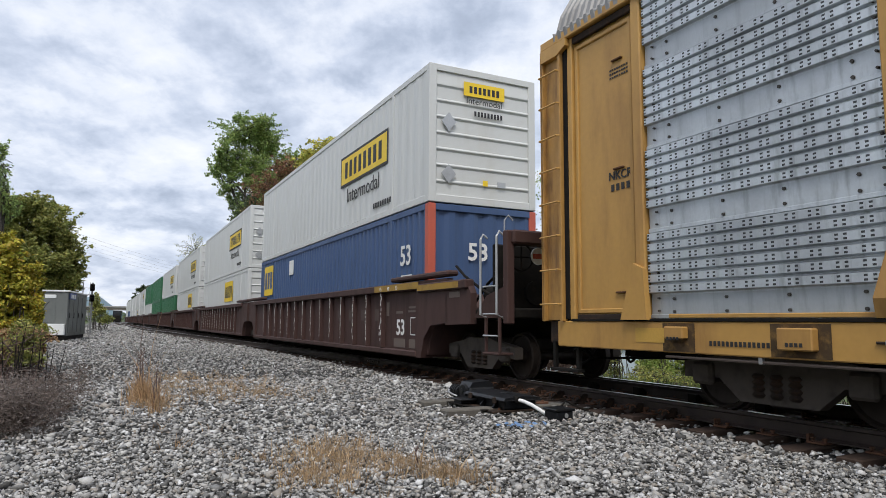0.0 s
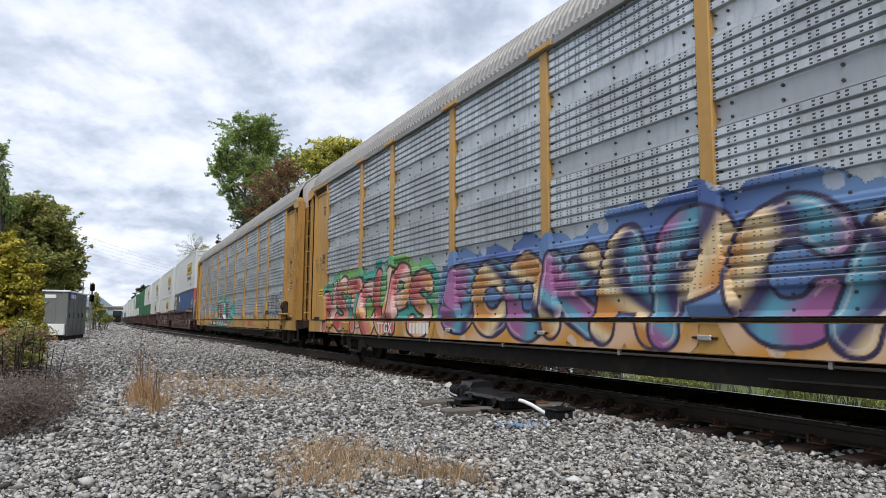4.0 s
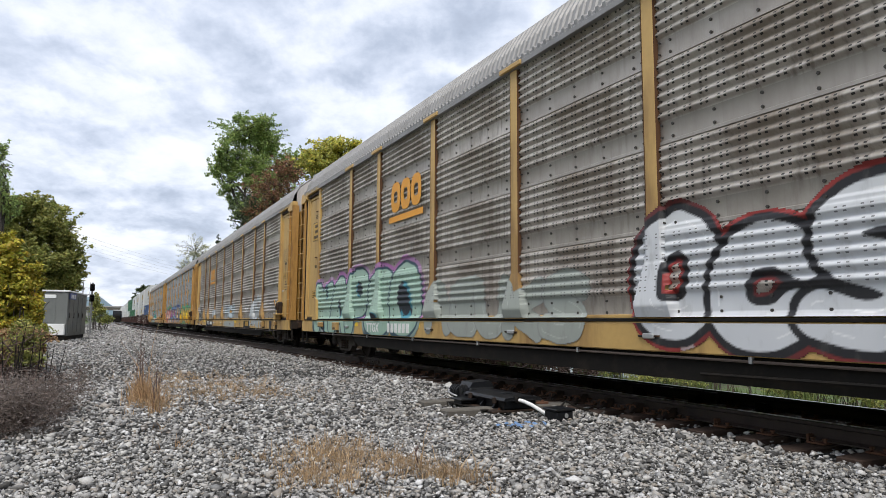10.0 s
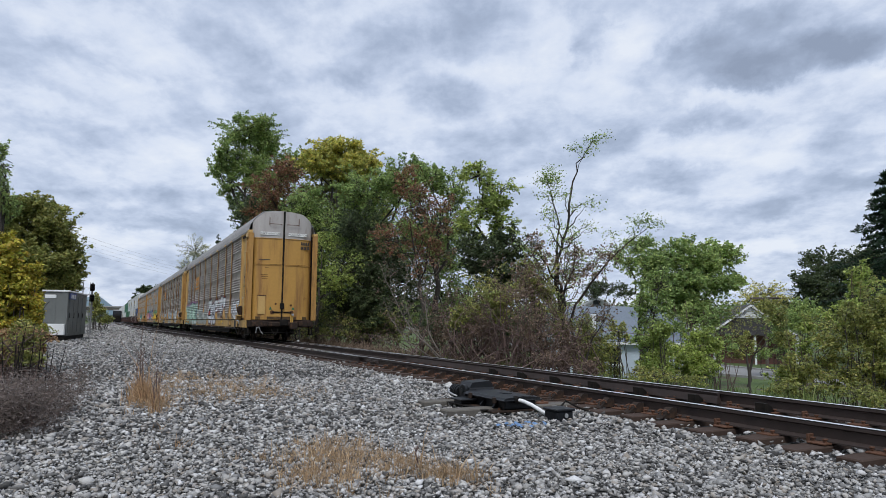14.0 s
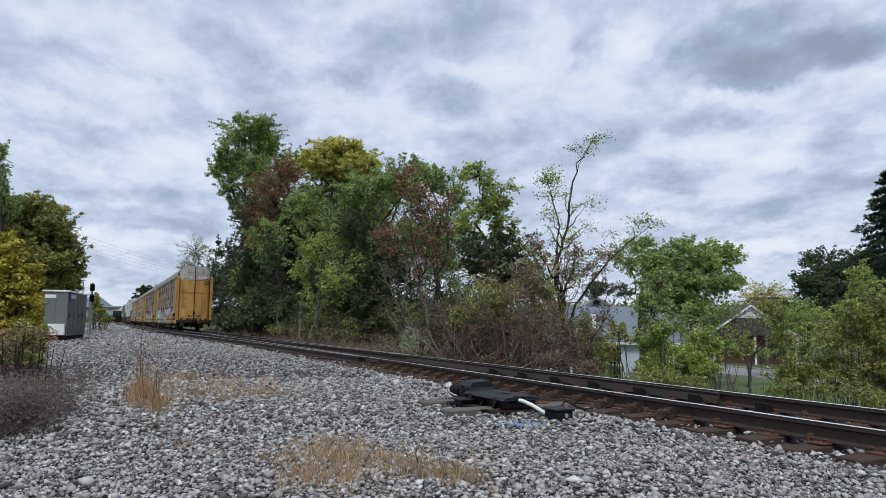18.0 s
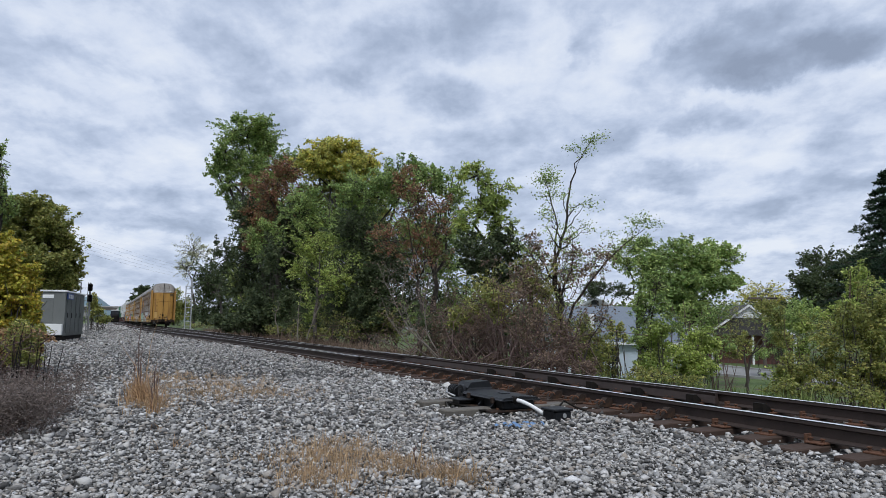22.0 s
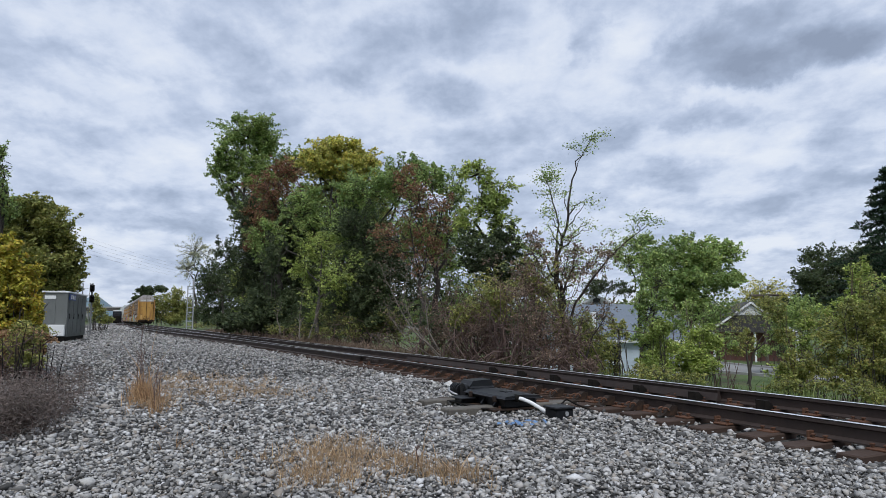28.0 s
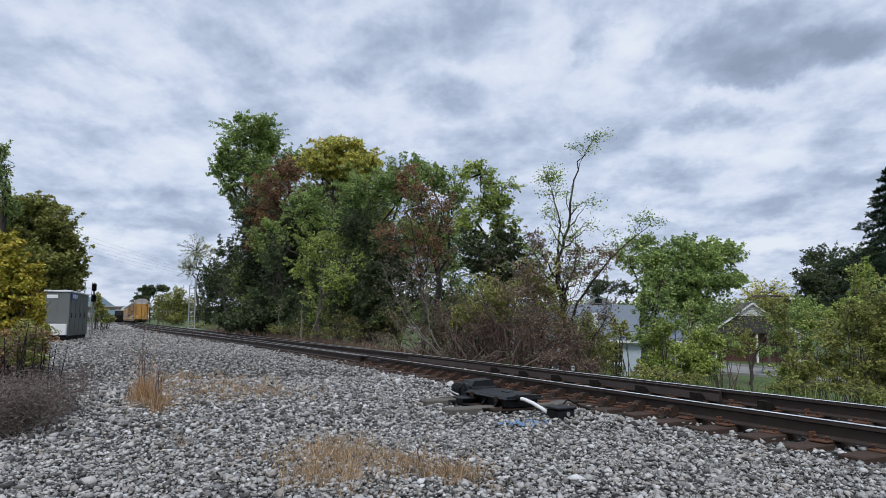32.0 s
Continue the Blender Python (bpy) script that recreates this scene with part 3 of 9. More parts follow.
def build_ground():
    xs = np.unique(np.concatenate([-np.geomspace(1, 2600, 26) - 3, np.arange(-4, 26, 0.75), np.geomspace(26, 2600, 22)]))
    ys = np.unique(np.concatenate([-np.geomspace(1, 2600, 18) - 2, np.arange(-3, 60, 1.0), np.geomspace(60, 4000, 40)]))
    g = Mesh().grid(list(xs), list(ys), lambda x, y: (x, y, ground_z(x, y) + 0.02 * noise.noise((x * 0.7, y * 0.7, 0))))
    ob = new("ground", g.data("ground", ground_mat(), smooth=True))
    tagged(ob, "grey crushed-stone ground with a grassy bank falling beyond the track", "ground", kind="structure")


build_ground()


def stone_field(name, n, place, size, seed, label):
    """Loose angular stones as one mesh; place(rng, n) gives x, y."""
    rng = np.random.default_rng(seed)
    base = np.array([(1, 0, 0), (-1, 0, 0), (0, 1, 0), (0, -1, 0), (0, 0, 1), (0, 0, -1)], float)
    tri = np.array([(0, 2, 4), (2, 1, 4), (1, 3, 4), (3, 0, 4), (2, 0, 5), (1, 2, 5), (3, 1, 5), (0, 3, 5)])
    x, y = place(rng, n)
    n = len(x)
    z = np.array([ground_z(a, b) for a, b in zip(x, y)])
    v = base[None] * rng.uniform(0.65, 1.45, (n, 6, 1)) + rng.uniform(-0.42, 0.42, (n, 6, 3))
    v = v * rng.uniform(0.6, 1.35, (n, 1, 3))
    # turn each stone any way up, then press it a little flat
    a = rng.normal(0, 1, (n, 4))
    a /= np.linalg.norm(a, axis=1, keepdims=True)
    w, i, j, k = a.T
    R = np.stack([1 - 2 * (j * j + k * k), 2 * (i * j - k * w), 2 * (i * k + j * w), 2 * (i * j + k * w), 1 - 2 * (i * i + k * k), 2 * (j * k - i * w), 2 * (i * k - j * w), 2 * (j * k + i * w), 1 - 2 * (i * i + j * j)], 1).reshape(n, 3, 3)
    v = np.einsum("nij,nkj->nki", R, v) * np.array([1, 1, 0.68])
    s = (size * rng.lognormal(0, 0.33, n))[:, None, None]
    p = np.stack([x, y, z + rng.uniform(-0.6, 2.1, n) * size], 1)[:, None]
    f = tri[None] + (np.arange(n) * 6)[:, None, None]
    ob = new(name, raw_mesh(name, (v * s + p).reshape(-1, 3), f.reshape(-1, 3), MAT["stones"]))
    tagged(ob, label, "gravel", kind="stuff")


def sector(r0, r1, a0=-9, a1=63):
    """Points spread evenly over a fan on the ground before the camera, this side of the ties."""
    def place(rng, n):
        r = np.sqrt(rng.uniform(r0 * r0, r1 * r1, n))
        a = np.radians(rng.uniform(a0, a1, n))
        x, y = r * np.sin(a), r * np.cos(a)
        k = (x < RAIL_X - 1.33) & (x > -2.5) & (x < np.array([siding(v)[0].x for v in y]) - 1.0)
        return x[k], y[k]
    return place


def rest_of_ring(rng, n):
    """The same gravel on the other sides of the camera's stand."""
    a = np.radians(np.where(rng.uniform(0, 1, n) < 0.9, rng.uniform(62, 352, n), rng.uniform(-9, 63, n)))
    r = np.sqrt(rng.uniform(0.0, 1.0, n)) * np.where((np.degrees(a) > 61) & (np.degrees(a) < 352), 10.0, 2.7)
    x, y = r * np.sin(a), r * np.cos(a)
    k = (x < RAIL_X - 1.36) & (x > -2.9)
    return x[k], y[k]


stone_field("gravel", 46000, sector(2.6, 7.5), 0.0178, 3, "loose grey crushed stones beside the track")
stone_field("gravel", 52000, rest_of_ring, 0.03, 8, "loose grey crushed stones on the open ground")
stone_field("gravel", 50000, sector(7.5, 14.0), 0.0228, 4, "loose grey crushed stones along the track")
stone_field("gravel", 60000, sector(14.0, 30.0), 0.0245, 6, "loose grey crushed stones farther along the track")
stone_field("gravel", 24000, sector(30.0, 62.0, -4, 13), 0.04, 7, "loose grey crushed stones in the distance")
stone_field("gravel", 16000, sector(62.0, 150.0, -2, 6), 0.075, 9, "loose grey crushed stones far along the line")


def crib(rng, n):
    y = rng.uniform(1, 45, n)
    x = RAIL_X + rng.uniform(-1.9, 2.4, n)
    # keep the ties clear of stones
    k = (np.abs(((y / 0.55) % 1.0) - 0.5) > 0.275) | (np.abs(x - RAIL_X) > 1.36)
    return x[k], y[k]


stone_field("track_ballast", 19000, crib, 0.027, 5, "grey ballast stones between the ties")


# ---- the track ----
def build_track():
    tr = thing("railway_track", "single railway track with rusty rails on dark wooden ties", "railway track", kind="structure")
    head = [(-0.037, 0.0), (-0.034, -0.008), (-0.036, -0.036), (-0.012, -0.05), (-0.009, -0.14), (-0.07, -0.162), (-0.07, -0.175)]
    prof = head + [(-x, z) for x, z in head[::-1]]
    ss = [-60, -30, -10] + list(np.arange(0, 340, 4.0))
    for side in (-0.755, 0.755):
        g = Mesh()
        g.grid(ss, list(range(len(prof))), lambda s, k: tuple(track(s, side + prof[int(k)][0], prof[int(k)][1] - 0.001)[0]))
        part("rail", g, MAT["rail"], tr, smooth=False)
        g = Mesh()
        g.grid(ss, [-0.034, 0.034], lambda s, k: tuple(track(s, side + k, 0.002)[0]))
        part("rail_head", g, MAT["rail_top"], tr, "bright worn running surface")
    # ties, plates and spikes
    tie = Mesh().bev(-1.3, 1.3, -0.115, 0.115, -0.36, -0.186, 0.012).data("tie", MAT["tie"])
    pl = Mesh().bev(-0.18, 0.18, -0.09, 0.09, -0.19, -0.172, 0.004)
    for x in (-0.12, 0.12):
        for y in (-0.06, 0.06):
            pl.bev(x - 0.012, x + 0.012, y - 0.012, y + 0.012, -0.175, -0.145, 0.004)
            pl.bev(x - 0.02, x + 0.02, y - 0.018, y + 0.018, -0.15, -0.135, 0.004)
    plate = pl.data("tie_plate", MAT["plate"])
    rng = random.Random(5)
    anchor = Mesh().bev(-0.09, 0.09, -0.015, 0.015, -0.2, -0.12, 0.005).data("rail_anchor", MAT["plate"])
    i = 0
    far = Mesh()
    for k in range(-20, 420):
        s = 0.55 * (k + 0.5)
        p, th = track(s)
        m = Matrix.Translation(p) @ pose(rng.uniform(-0.05, 0.05), rng.uniform(-0.02, 0.02), rng.uniform(-0.012, 0.004), 0, 0, -math.degrees(th) + rng.uniform(-1.2, 1.2))
        if -3 < s < 50:
            ob = part("tie", tie, None, tr, m=m)
            for lat in (-0.755, 0.755):
                part("tie_plate", plate, None, tr, m=Matrix.Translation(p) @ pose(lat, 0, 0, 0, 0, -math.degrees(th)))
                if k % 2 and s < 25:
                    part("rail_anchor", anchor, None, tr, m=Matrix.Translation(p) @ pose(lat, 0.14, 0))
        else:
            far.box(-1.3, 1.3, -0.115, 0.115, -0.36, -0.186, m)
    tagged(part("ties", far, MAT["tie"], tr), kind="stuff")
    # the siding's rails and ties
    ss = [17.0] + list(np.arange(20, 340, 4.0))
    for side in (-0.755, 0.755):
        g = Mesh()
        g.grid(ss, list(range(len(prof))), lambda s, k: tuple(siding(s, side + prof[int(k)][0], prof[int(k)][1] - 0.003)[0]))
        part("rail", g, MAT["rail"], tr, smooth=False)
        g = Mesh()
        g.grid(ss, [-0.034, 0.034], lambda s, k: tuple(siding(s, side + k, 0.0)[0]))
        part("rail_head", g, MAT["rail_top"], tr, "bright worn running surface")
    more = Mesh()
    for k in range(58, 420):
        p, th = siding(0.55 * k)
        more.box(-1.3, 1.3, -0.115, 0.115, -0.36, -0.19, Matrix.Translation(p) @ pose(0, 0, 0, 0, 0, -math.degrees(th)))
    tagged(part("ties", more, MAT["tie"], tr), kind="stuff")
    # switch points and their braces beside the motor
    for side, s0, s1 in ((-0.665, 6.6, 17.2), (0.665, 6.6, 17.2)):
        part("switch_point", Mesh().prism([(side - 0.035, -0.02), (side + 0.035, -0.02), (side + 0.02, -0.06), (side + 0.05, -0.165), (side - 0.05, -0.165), (side - 0.02, -0.06)], "y", s0, s1), MAT["rail"], tr, m=pose(RAIL_X, 0, 0))
    for s in np.arange(5.8, 13.0, 1.1):
        for side in (0.58,):
            part("rail_brace", Mesh().prism([(-0.11, -0.18), (0.11, -0.18), (0.11 if side < 0 else -0.05, -0.06), (0.05 if side < 0 else -0.11, -0.06)], "y", -0.07, 0.07), MAT["black"], tr, m=pose(RAIL_X + side, float(s), 0))
    # joint bars by the switch motor
    for side in (-0.755, 0.755):
        for y in (16.2, 30.1):
            p, th = track(y)
            jb = Mesh().bev(-0.035, 0.035, -0.45, 0.45, -0.13, -0.05, 0.008)
            for q in range(6):
                jb.disc((-0.04, -0.37 + q * 0.148, -0.09), 0.018, "x", 0.012, 6)
            part("joint_bar", jb, MAT["rail"], tr, m=Matrix.Translation(p) @ pose(side - 0.012, 0, 0))


build_track()

# ---- the train ----
CAR_L, CAR_GAP = 28.68, 1.11
HL = (CAR_L - CAR_GAP) / 2
CACHE = {}


def cached(key, fn, *mats, smooth=False):
    k = (key,) + tuple(m.name for m in mats)
    if k not in CACHE:
        CACHE[k] = fn().data(key if isinstance(key, str) else key[0], *mats, smooth=smooth)
    return CACHE[k]


def wheel_mesh():
    g = Mesh()
    for sx in (-1, 1):
        pr = [(0.66, 0.09), (0.69, 0.12), (0.70, 0.30), (0.665, 0.34), (0.665, 0.405), (0.69, 0.405), (0.695, 0.38), (0.79, 0.375), (0.80, 0.34), (0.765, 0.32), (0.735, 0.12), (0.79, 0.10), (0.79, 0.05)]
        n = 28
        vs = [(sx * x, r * math.cos(2 * math.pi * k / n), r * math.sin(2 * math.pi * k / n)) for k in range(n) for x, r in pr]
        m = len(pr)
        g.add(vs, [(k * m + j, k * m + j + 1, ((k + 1) % n) * m + j + 1, ((k + 1) % n) * m + j) for k in range(n) for j in range(m - 1)])
        g.disc((sx * 0.93, 0, 0), 0.085, "x", 0.14, 12)
    g.disc((0, 0, 0), 0.075, "x", 0.8, 12)
    return g


def side_frame():
    g = Mesh()
    top = [(-1.15, 0.34), (-1.15, 0.52), (-0.95, 0.56), (-0.62, 0.60), (-0.35, 0.66), (0.35, 0.66), (0.62, 0.60), (0.95, 0.56), (1.15, 0.52), (1.15, 0.34), (0.68, 0.36), (0.42, 0.14), (-0.42, 0.14), (-0.68, 0.36)]
    g.prism(top, "x", -1.08, -0.93)
    g.prism(top, "x", 0.93, 1.08)
    g.bev(-1.05, 1.05, -0.2, 0.2, 0.42, 0.66, 0.03)
    for sx in (-1, 1):
        for y in (-0.865, 0.865):
            g.bev(sx * 1.1 - 0.05, sx * 1.1 + 0.05, y - 0.13, y + 0.13, 0.28, 0.52, 0.03)
    return g


def spring():
    return Mesh().tube([(0, 0, 0.2 + 0.03 * k) for k in range(9)], [0.085 if k % 2 else 0.06 for k in range(9)], 10)


WHEELS = []


def bogie(parent, y, turning):
    b = part("bogie", cached("bogie", side_frame, MAT["truck"]), None, parent, "grimy cast-steel truck", m=pose(0, y, 0))
    for sx in (-1.05, 1.05):
        for dy in (-0.2, 0.0, 0.2):
            part("spring", cached("spring", spring, MAT["rustgrime"], smooth=True), None, b, m=pose(sx, dy, 0))
    for dy in (-0.865, 0.865):
        w = part("wheelset", cached("wheelset", wheel_mesh, MAT["wheel"], smooth=True), None, b, m=pose(0, dy, 0.375))
        if turning:
            WHEELS.append((w, dy))
    return b


TIER = 0.97
PANEL_Z = 1.0
BAYS = [2.75, 1.95, 2.842, 2.842, 2.842, 2.842, 2.842, 1.95, 2.75]
RIB0, RIB, RIBS = 0.255, 0.1175, 6


def rib_depth(z, plateau=0.0):
    """How far the sheet stands proud at height z within its tier; plateau widens the crests."""
    if z < RIB0 or z > RIB0 + RIB * RIBS:
        return 0.0
    u = ((z - RIB0) / RIB) % 1.0
    if plateau:
        return 0.045 * min(1.0, max(0.0, (min(u, 1 - u) - 0.07) / 0.11))
    v = 0.5 - 0.5 * math.cos(2 * math.pi * u)
    return 0.042 * v ** 0.75


def panel_mesh(w, plateau):
    zs = [0.0, 0.025, 0.032, RIB0]
    for k in range(RIBS):
        zs += [RIB0 + RIB * (k + u) for u in ((0.07, 0.18, 0.5, 0.82, 0.93, 1.0) if plateau else (0.1, 0.2, 0.32, 0.44, 0.56, 0.68, 0.8, 0.9, 1.0))]
    zs += [TIER]
    g = Mesh()
    g.grid([0.0, w], zs, lambda y, z: (-rib_depth(z, plateau) - (0.012 if z < 0.03 else 0), y, z))
    # lap along the foot
    g.box(-0.016, 0.02, 0, w, -0.012, 0.02)
    return g


def panel_bolts(w):
    g = Mesh()
    k = max(3, int(w / 0.55))
    for i in range(k):
        for z in (0.06, 0.20):
            g.disc((-0.008, w * (i + 0.5) / k, z), 0.017, "x", 0.009, 6)
    for i in range(int(TIER / 0.14)):
        for y in (0.13, w - 0.13):
            g.disc((-0.02, y, 0.07 + 0.14 * i), 0.012, "x", 0.014, 6)
    return g


def post_mesh():
    g = Mesh()
    g.bev(-1.525, -1.42, -0.095, 0.095, 1.62, 4.86, 0.012)
    a = [(-1.525, -0.095), (-1.525, 0.095), (-1.42, 0.095), (-1.42, -0.095)]
    b = [(-1.585, -0.235), (-1.585, 0.235), (-1.42, 0.235), (-1.42, -0.235)]
    c = [(-1.53, -0.25), (-1.53, 0.25), (-1.42, 0.25), (-1.42, -0.25)]
    vs = [(x, y, z) for z, r in ((1.66, a), (1.14, b), (0.985, c)) for x, y in r]
    fs = [(l * 4 + i, l * 4 + (i + 1) % 4, l * 4 + 4 + (i + 1) % 4, l * 4 + 4 + i) for l in (0, 1) for i in range(4)]
    g.add(vs, fs + [(3, 2, 1, 0), (8, 9, 10, 11)])
    return g


ROOF = [(-1.56, 4.84), (-1.56, 4.93), (-1.5, 4.95), (-1.42, 5.22), (-1.24, 5.52), (-0.88, 5.80), (-0.4, 5.87), (0, 5.89)]
ROOF = ROOF + [(-x, z) for x, z in ROOF[-2::-1]]


def roof_mesh():
    g = Mesh()
    ys = [-HL + 0.35]
    while ys[-1] < HL - 0.4:
        y = ys[-1]
        ys += [y + 0.025, y + 0.07, y + 0.095, y + 0.142]
    ys = [y for y in ys if y < HL - 0.35] + [HL - 0.35]

    def pt(y, k):
        x, z = ROOF[int(k)]
        i = ys.index(y) % 4
        up = 0.03 if i in (1, 2) and 0 < k < len(ROOF) - 1 else 0.0
        return (x * (1 + up / 3), y, z + up)
    g.grid(ys, list(range(len(ROOF))), pt)
    return g


def door_x(u, side):
    return side * (0.035 + 1.30 * u)


def end_door(side, lo, hi):
    """One leaf of the curved end door between heights lo and hi; hi None follows the roof's outline."""
    g = Mesh()
    us = [0, 0.15, 0.4, 0.6, 0.75, 0.86, 0.94, 1.0]
    ins = [0, 0.002, 0.012, 0.03, 0.06, 0.11, 0.18, 0.30]

    def topz(x):
        for (a, za), (b, zb) in zip(ROOF[2:8], ROOF[3:8]):
            if a <= -abs(x) <= b:
                return za + (zb - za) * (-abs(x) - a) / (b - a) - 0.03
        return 5.85
    for layer in (0.0, 0.06):
        g.grid(us, [0, 0.33, 0.66, 1], lambda u, v: (door_x(u, side), ins[us.index(u)] + layer, lo + ((hi if hi else topz(door_x(u, side))) - lo) * v))
    if hi:
        # rivet rows and a folded lip along the top
        for v in np.arange(lo + 0.12, hi - 0.05, 0.16):
            for u in (0.06, 0.6, 0.9):
                g.bev(door_x(u, side) - 0.01, door_x(u, side) + 0.01, float(np.interp(u, us, ins)) - 0.008, float(np.interp(u, us, ins)) + 0.01, v - 0.01, v + 0.01, 0.004)
        for k in range(14):
            u = 0.04 + 0.9 * k / 14
            y = float(np.interp(u + 0.03, us, ins))
            g.bev(min(door_x(u, side), door_x(u + 0.06, side)), max(door_x(u, side), door_x(u + 0.06, side)), y - 0.03, y + 0.01, hi - 0.03, hi - 0.005, 0.006)
    return g


def ladder_mesh(y0, y1):
    g = Mesh()
    for y in (y0, y1):
        g.bev(-1.56, -1.46, y - 0.03, y + 0.03, 0.95, 4.80, 0.008)
    g.box(-1.50, -1.47, y0, y1, 0.97, 4.72)
    return g


def rung_mesh():
    return Mesh().tube([(-1.53, -0.21, 0), (-1.60, -0.2, 0), (-1.60, 0.2, 0), (-1.53, 0.21, 0)], 0.013, 6)


def end_build(car, e, ye, style):
    """Everything at one end of an autorack; e is -1 at the rear, +1 at the front, built facing -y and turned."""
    Y = MAT[style["yellow"]]
    turn = pose(0, 0, 0, 0, 0, 0 if e < 0 else 180) @ pose(0, -HL, 0)
    for side in (-1, 1):
        mir = Matrix.Diagonal((-side, 1, 1, 1))
        key = "L" if side < 0 else "R"

        def flip(fn):
            def run():
                g = fn()
                g.v = [tuple(mir @ Vector(p)) for p in g.v]
                return g
            return run

        def wall():
            g = Mesh().bev(-1.44, -1.40, 0.58, 1.9, 0.97, 4.82, 0.01)
            return g

        def panel_trim():
            g = Mesh()
            for r in ((0.72, 1.72, 1.05, 1.11), (0.72, 1.72, 4.60, 4.66), (0.68, 0.74, 1.05, 4.66), (1.70, 1.76, 1.05, 4.66)):
                g.bev(-1.465, -1.42, *r, 0.01)
            return g
        pieces = (("corner_wall", wall, Y), ("panel_trim", panel_trim, Y), ("corner_gusset", lambda: Mesh().prism([(1.60, 0.97), (2.02, 0.97), (1.98, 1.55), (1.82, 1.62)], "x", -1.575, -1.50), Y), ("corner_post", lambda: Mesh().bev(-1.525, -1.40, 1.82, 1.97, 0.97, 4.86, 0.014), Y),
                  ("inner_post", lambda: Mesh().bev(-1.50, -1.40, 0.56, 0.66, 0.97, 4.80, 0.012), Y),
                  ("header_beam", lambda: Mesh().bev(-1.56, -1.38, 0.02, 2.0, 4.80, 4.93, 0.015), Y),
                  # jamb and strip are black: the gap's shade is put into their colour
                  ("jamb", lambda: Mesh().bev(-1.40, -1.30, 0.33, 0.57, 0.97, 4.82, 0.01), MAT["black"]),
                  ("door_slot", lambda: Mesh().bev(-1.507, -1.44, 0.475, 0.562, 0.98, 4.78, 0.004), MAT["black"]),
                  ("header_bracket", lambda: Mesh().prism([(0.05, 4.80), (0.62, 4.80), (0.62, 4.70), (0.42, 4.62), (0.05, 4.62)], "x", -1.575, -1.50), Y),
                  # dark strip put under the header beam as its shadow
                  ("header_shadow_plate", lambda: Mesh().bev(-1.50, -1.452, 0.68, 1.80, 4.70, 4.79, 0.004), MAT["rustgrime"]),
                  ("foot_rust", lambda: Mesh().bev(-1.472, -1.43, 0.68, 1.80, 0.972, 1.04, 0.004), MAT["rustgrime"]),
                  ("end_post", lambda: Mesh().bev(-1.56, -1.33, 0.02, 0.07, 0.95, 4.80, 0.01), MAT["post_rust"]))
        for nm, fn, mt in pieces:
            part(nm, cached((nm, key), flip(fn), mt), None, car, m=turn)
        lad = part("ladder", cached(("ladder", key), flip(lambda: ladder_mesh(0.04, 0.44)), MAT["post_rust"]), None, car, m=turn)
        for k in range(8):
            part("rung", cached(("rung", key), flip(rung_mesh), Y), None, lad, m=pose(0, 0.24, 1.18 + 0.46 * k))
        part("end_door", cached(("end_door", key), lambda: end_door(side, 0.98, 3.42), MAT["door_y"]), None, car, m=turn)
        part("end_door", cached(("end_door_mid", key), lambda: end_door(side, 3.44, 4.62), MAT["door_y"]), None, car, m=turn @ pose(0, 0.035, 0))
        top = part("door_top", cached(("door_top", key), lambda: end_door(side, 4.62, None), MAT["door_top"]), None, car, "bare grey metal top of the door", m=turn @ pose(0, 0.035, 0))
        hb = Mesh().tube([(side * 0.12, 0.0, 5.22), (side * 0.12, -0.05, 5.25), (side * 0.66, -0.05, 5.25), (side * 0.66, 0.0, 5.22)], 0.012, 6)
        hb.tube([(side * 0.66, -0.02, 5.2), (side * 0.66, -0.02, 5.55)], 0.016, 6)
        part("grab_bar", hb, MAT["plate"], car, m=turn)
        st = Mesh()
        st.bev(side * 1.42 - 0.03, side * 1.42 + 0.03, 0.1, 0.16, 0.32, 0.7, 0.008)
        st.bev(side * 1.42 - 0.03, side * 1.42 + 0.03, 0.6, 0.66, 0.32, 0.7, 0.008)
        st.bev(side * 1.42 - 0.06, side * 1.42 + 0.06, 0.08, 0.68, 0.29, 0.33, 0.008)
        part("stirrup_step", st, MAT["black"], car, m=turn)
        part("lock_plate", Mesh().bev(min(side * 0.1, side * 0.42), max(side * 0.1, side * 0.42), -0.03, 0.02, 1.28, 1.34, 0.008), MAT["black"], car, m=turn)
        if side < 0:
            part("hatch", Mesh().bev(min(side * 0.74, side * 1.06), max(side * 0.74, side * 1.06), 0.0, 0.09, 1.22, 2.02, 0.012), Y, car, m=turn)
            part("hatch_hood", Mesh().bev(min(side * 0.72, side * 1.08), max(side * 0.72, side * 1.08), -0.02, 0.09, 2.02, 2.06, 0.01), MAT["plate"], car, m=turn)
        part("grime", Mesh().grid([0, 0.5, 1.0], [0, 1], lambda u, v: (door_x(u * 0.85, side), (-0.004, 0.012, 0.07)[int(u * 2)], 0.985 + 0.13 * v)), MAT["grime"], car, m=turn)
    bar = Mesh().bev(-0.035, 0.035, -0.02, 0.05, 0.98, 5.84, 0.008)
    bar.bev(-0.09, 0.09, -0.07, 0.02, 1.45, 1.72, 0.02)
    bar.bev(-0.30, 0.30, -0.035, 0.02, 1.30, 1.335, 0.008)
    part("lock_bar", bar, MAT["black"], car, "dark greasy lock bar between the door leaves", m=turn)
    es = Mesh()
    es.bev(-1.45, 1.45, 0.05, 0.4, 0.66, 0.96, 0.02)
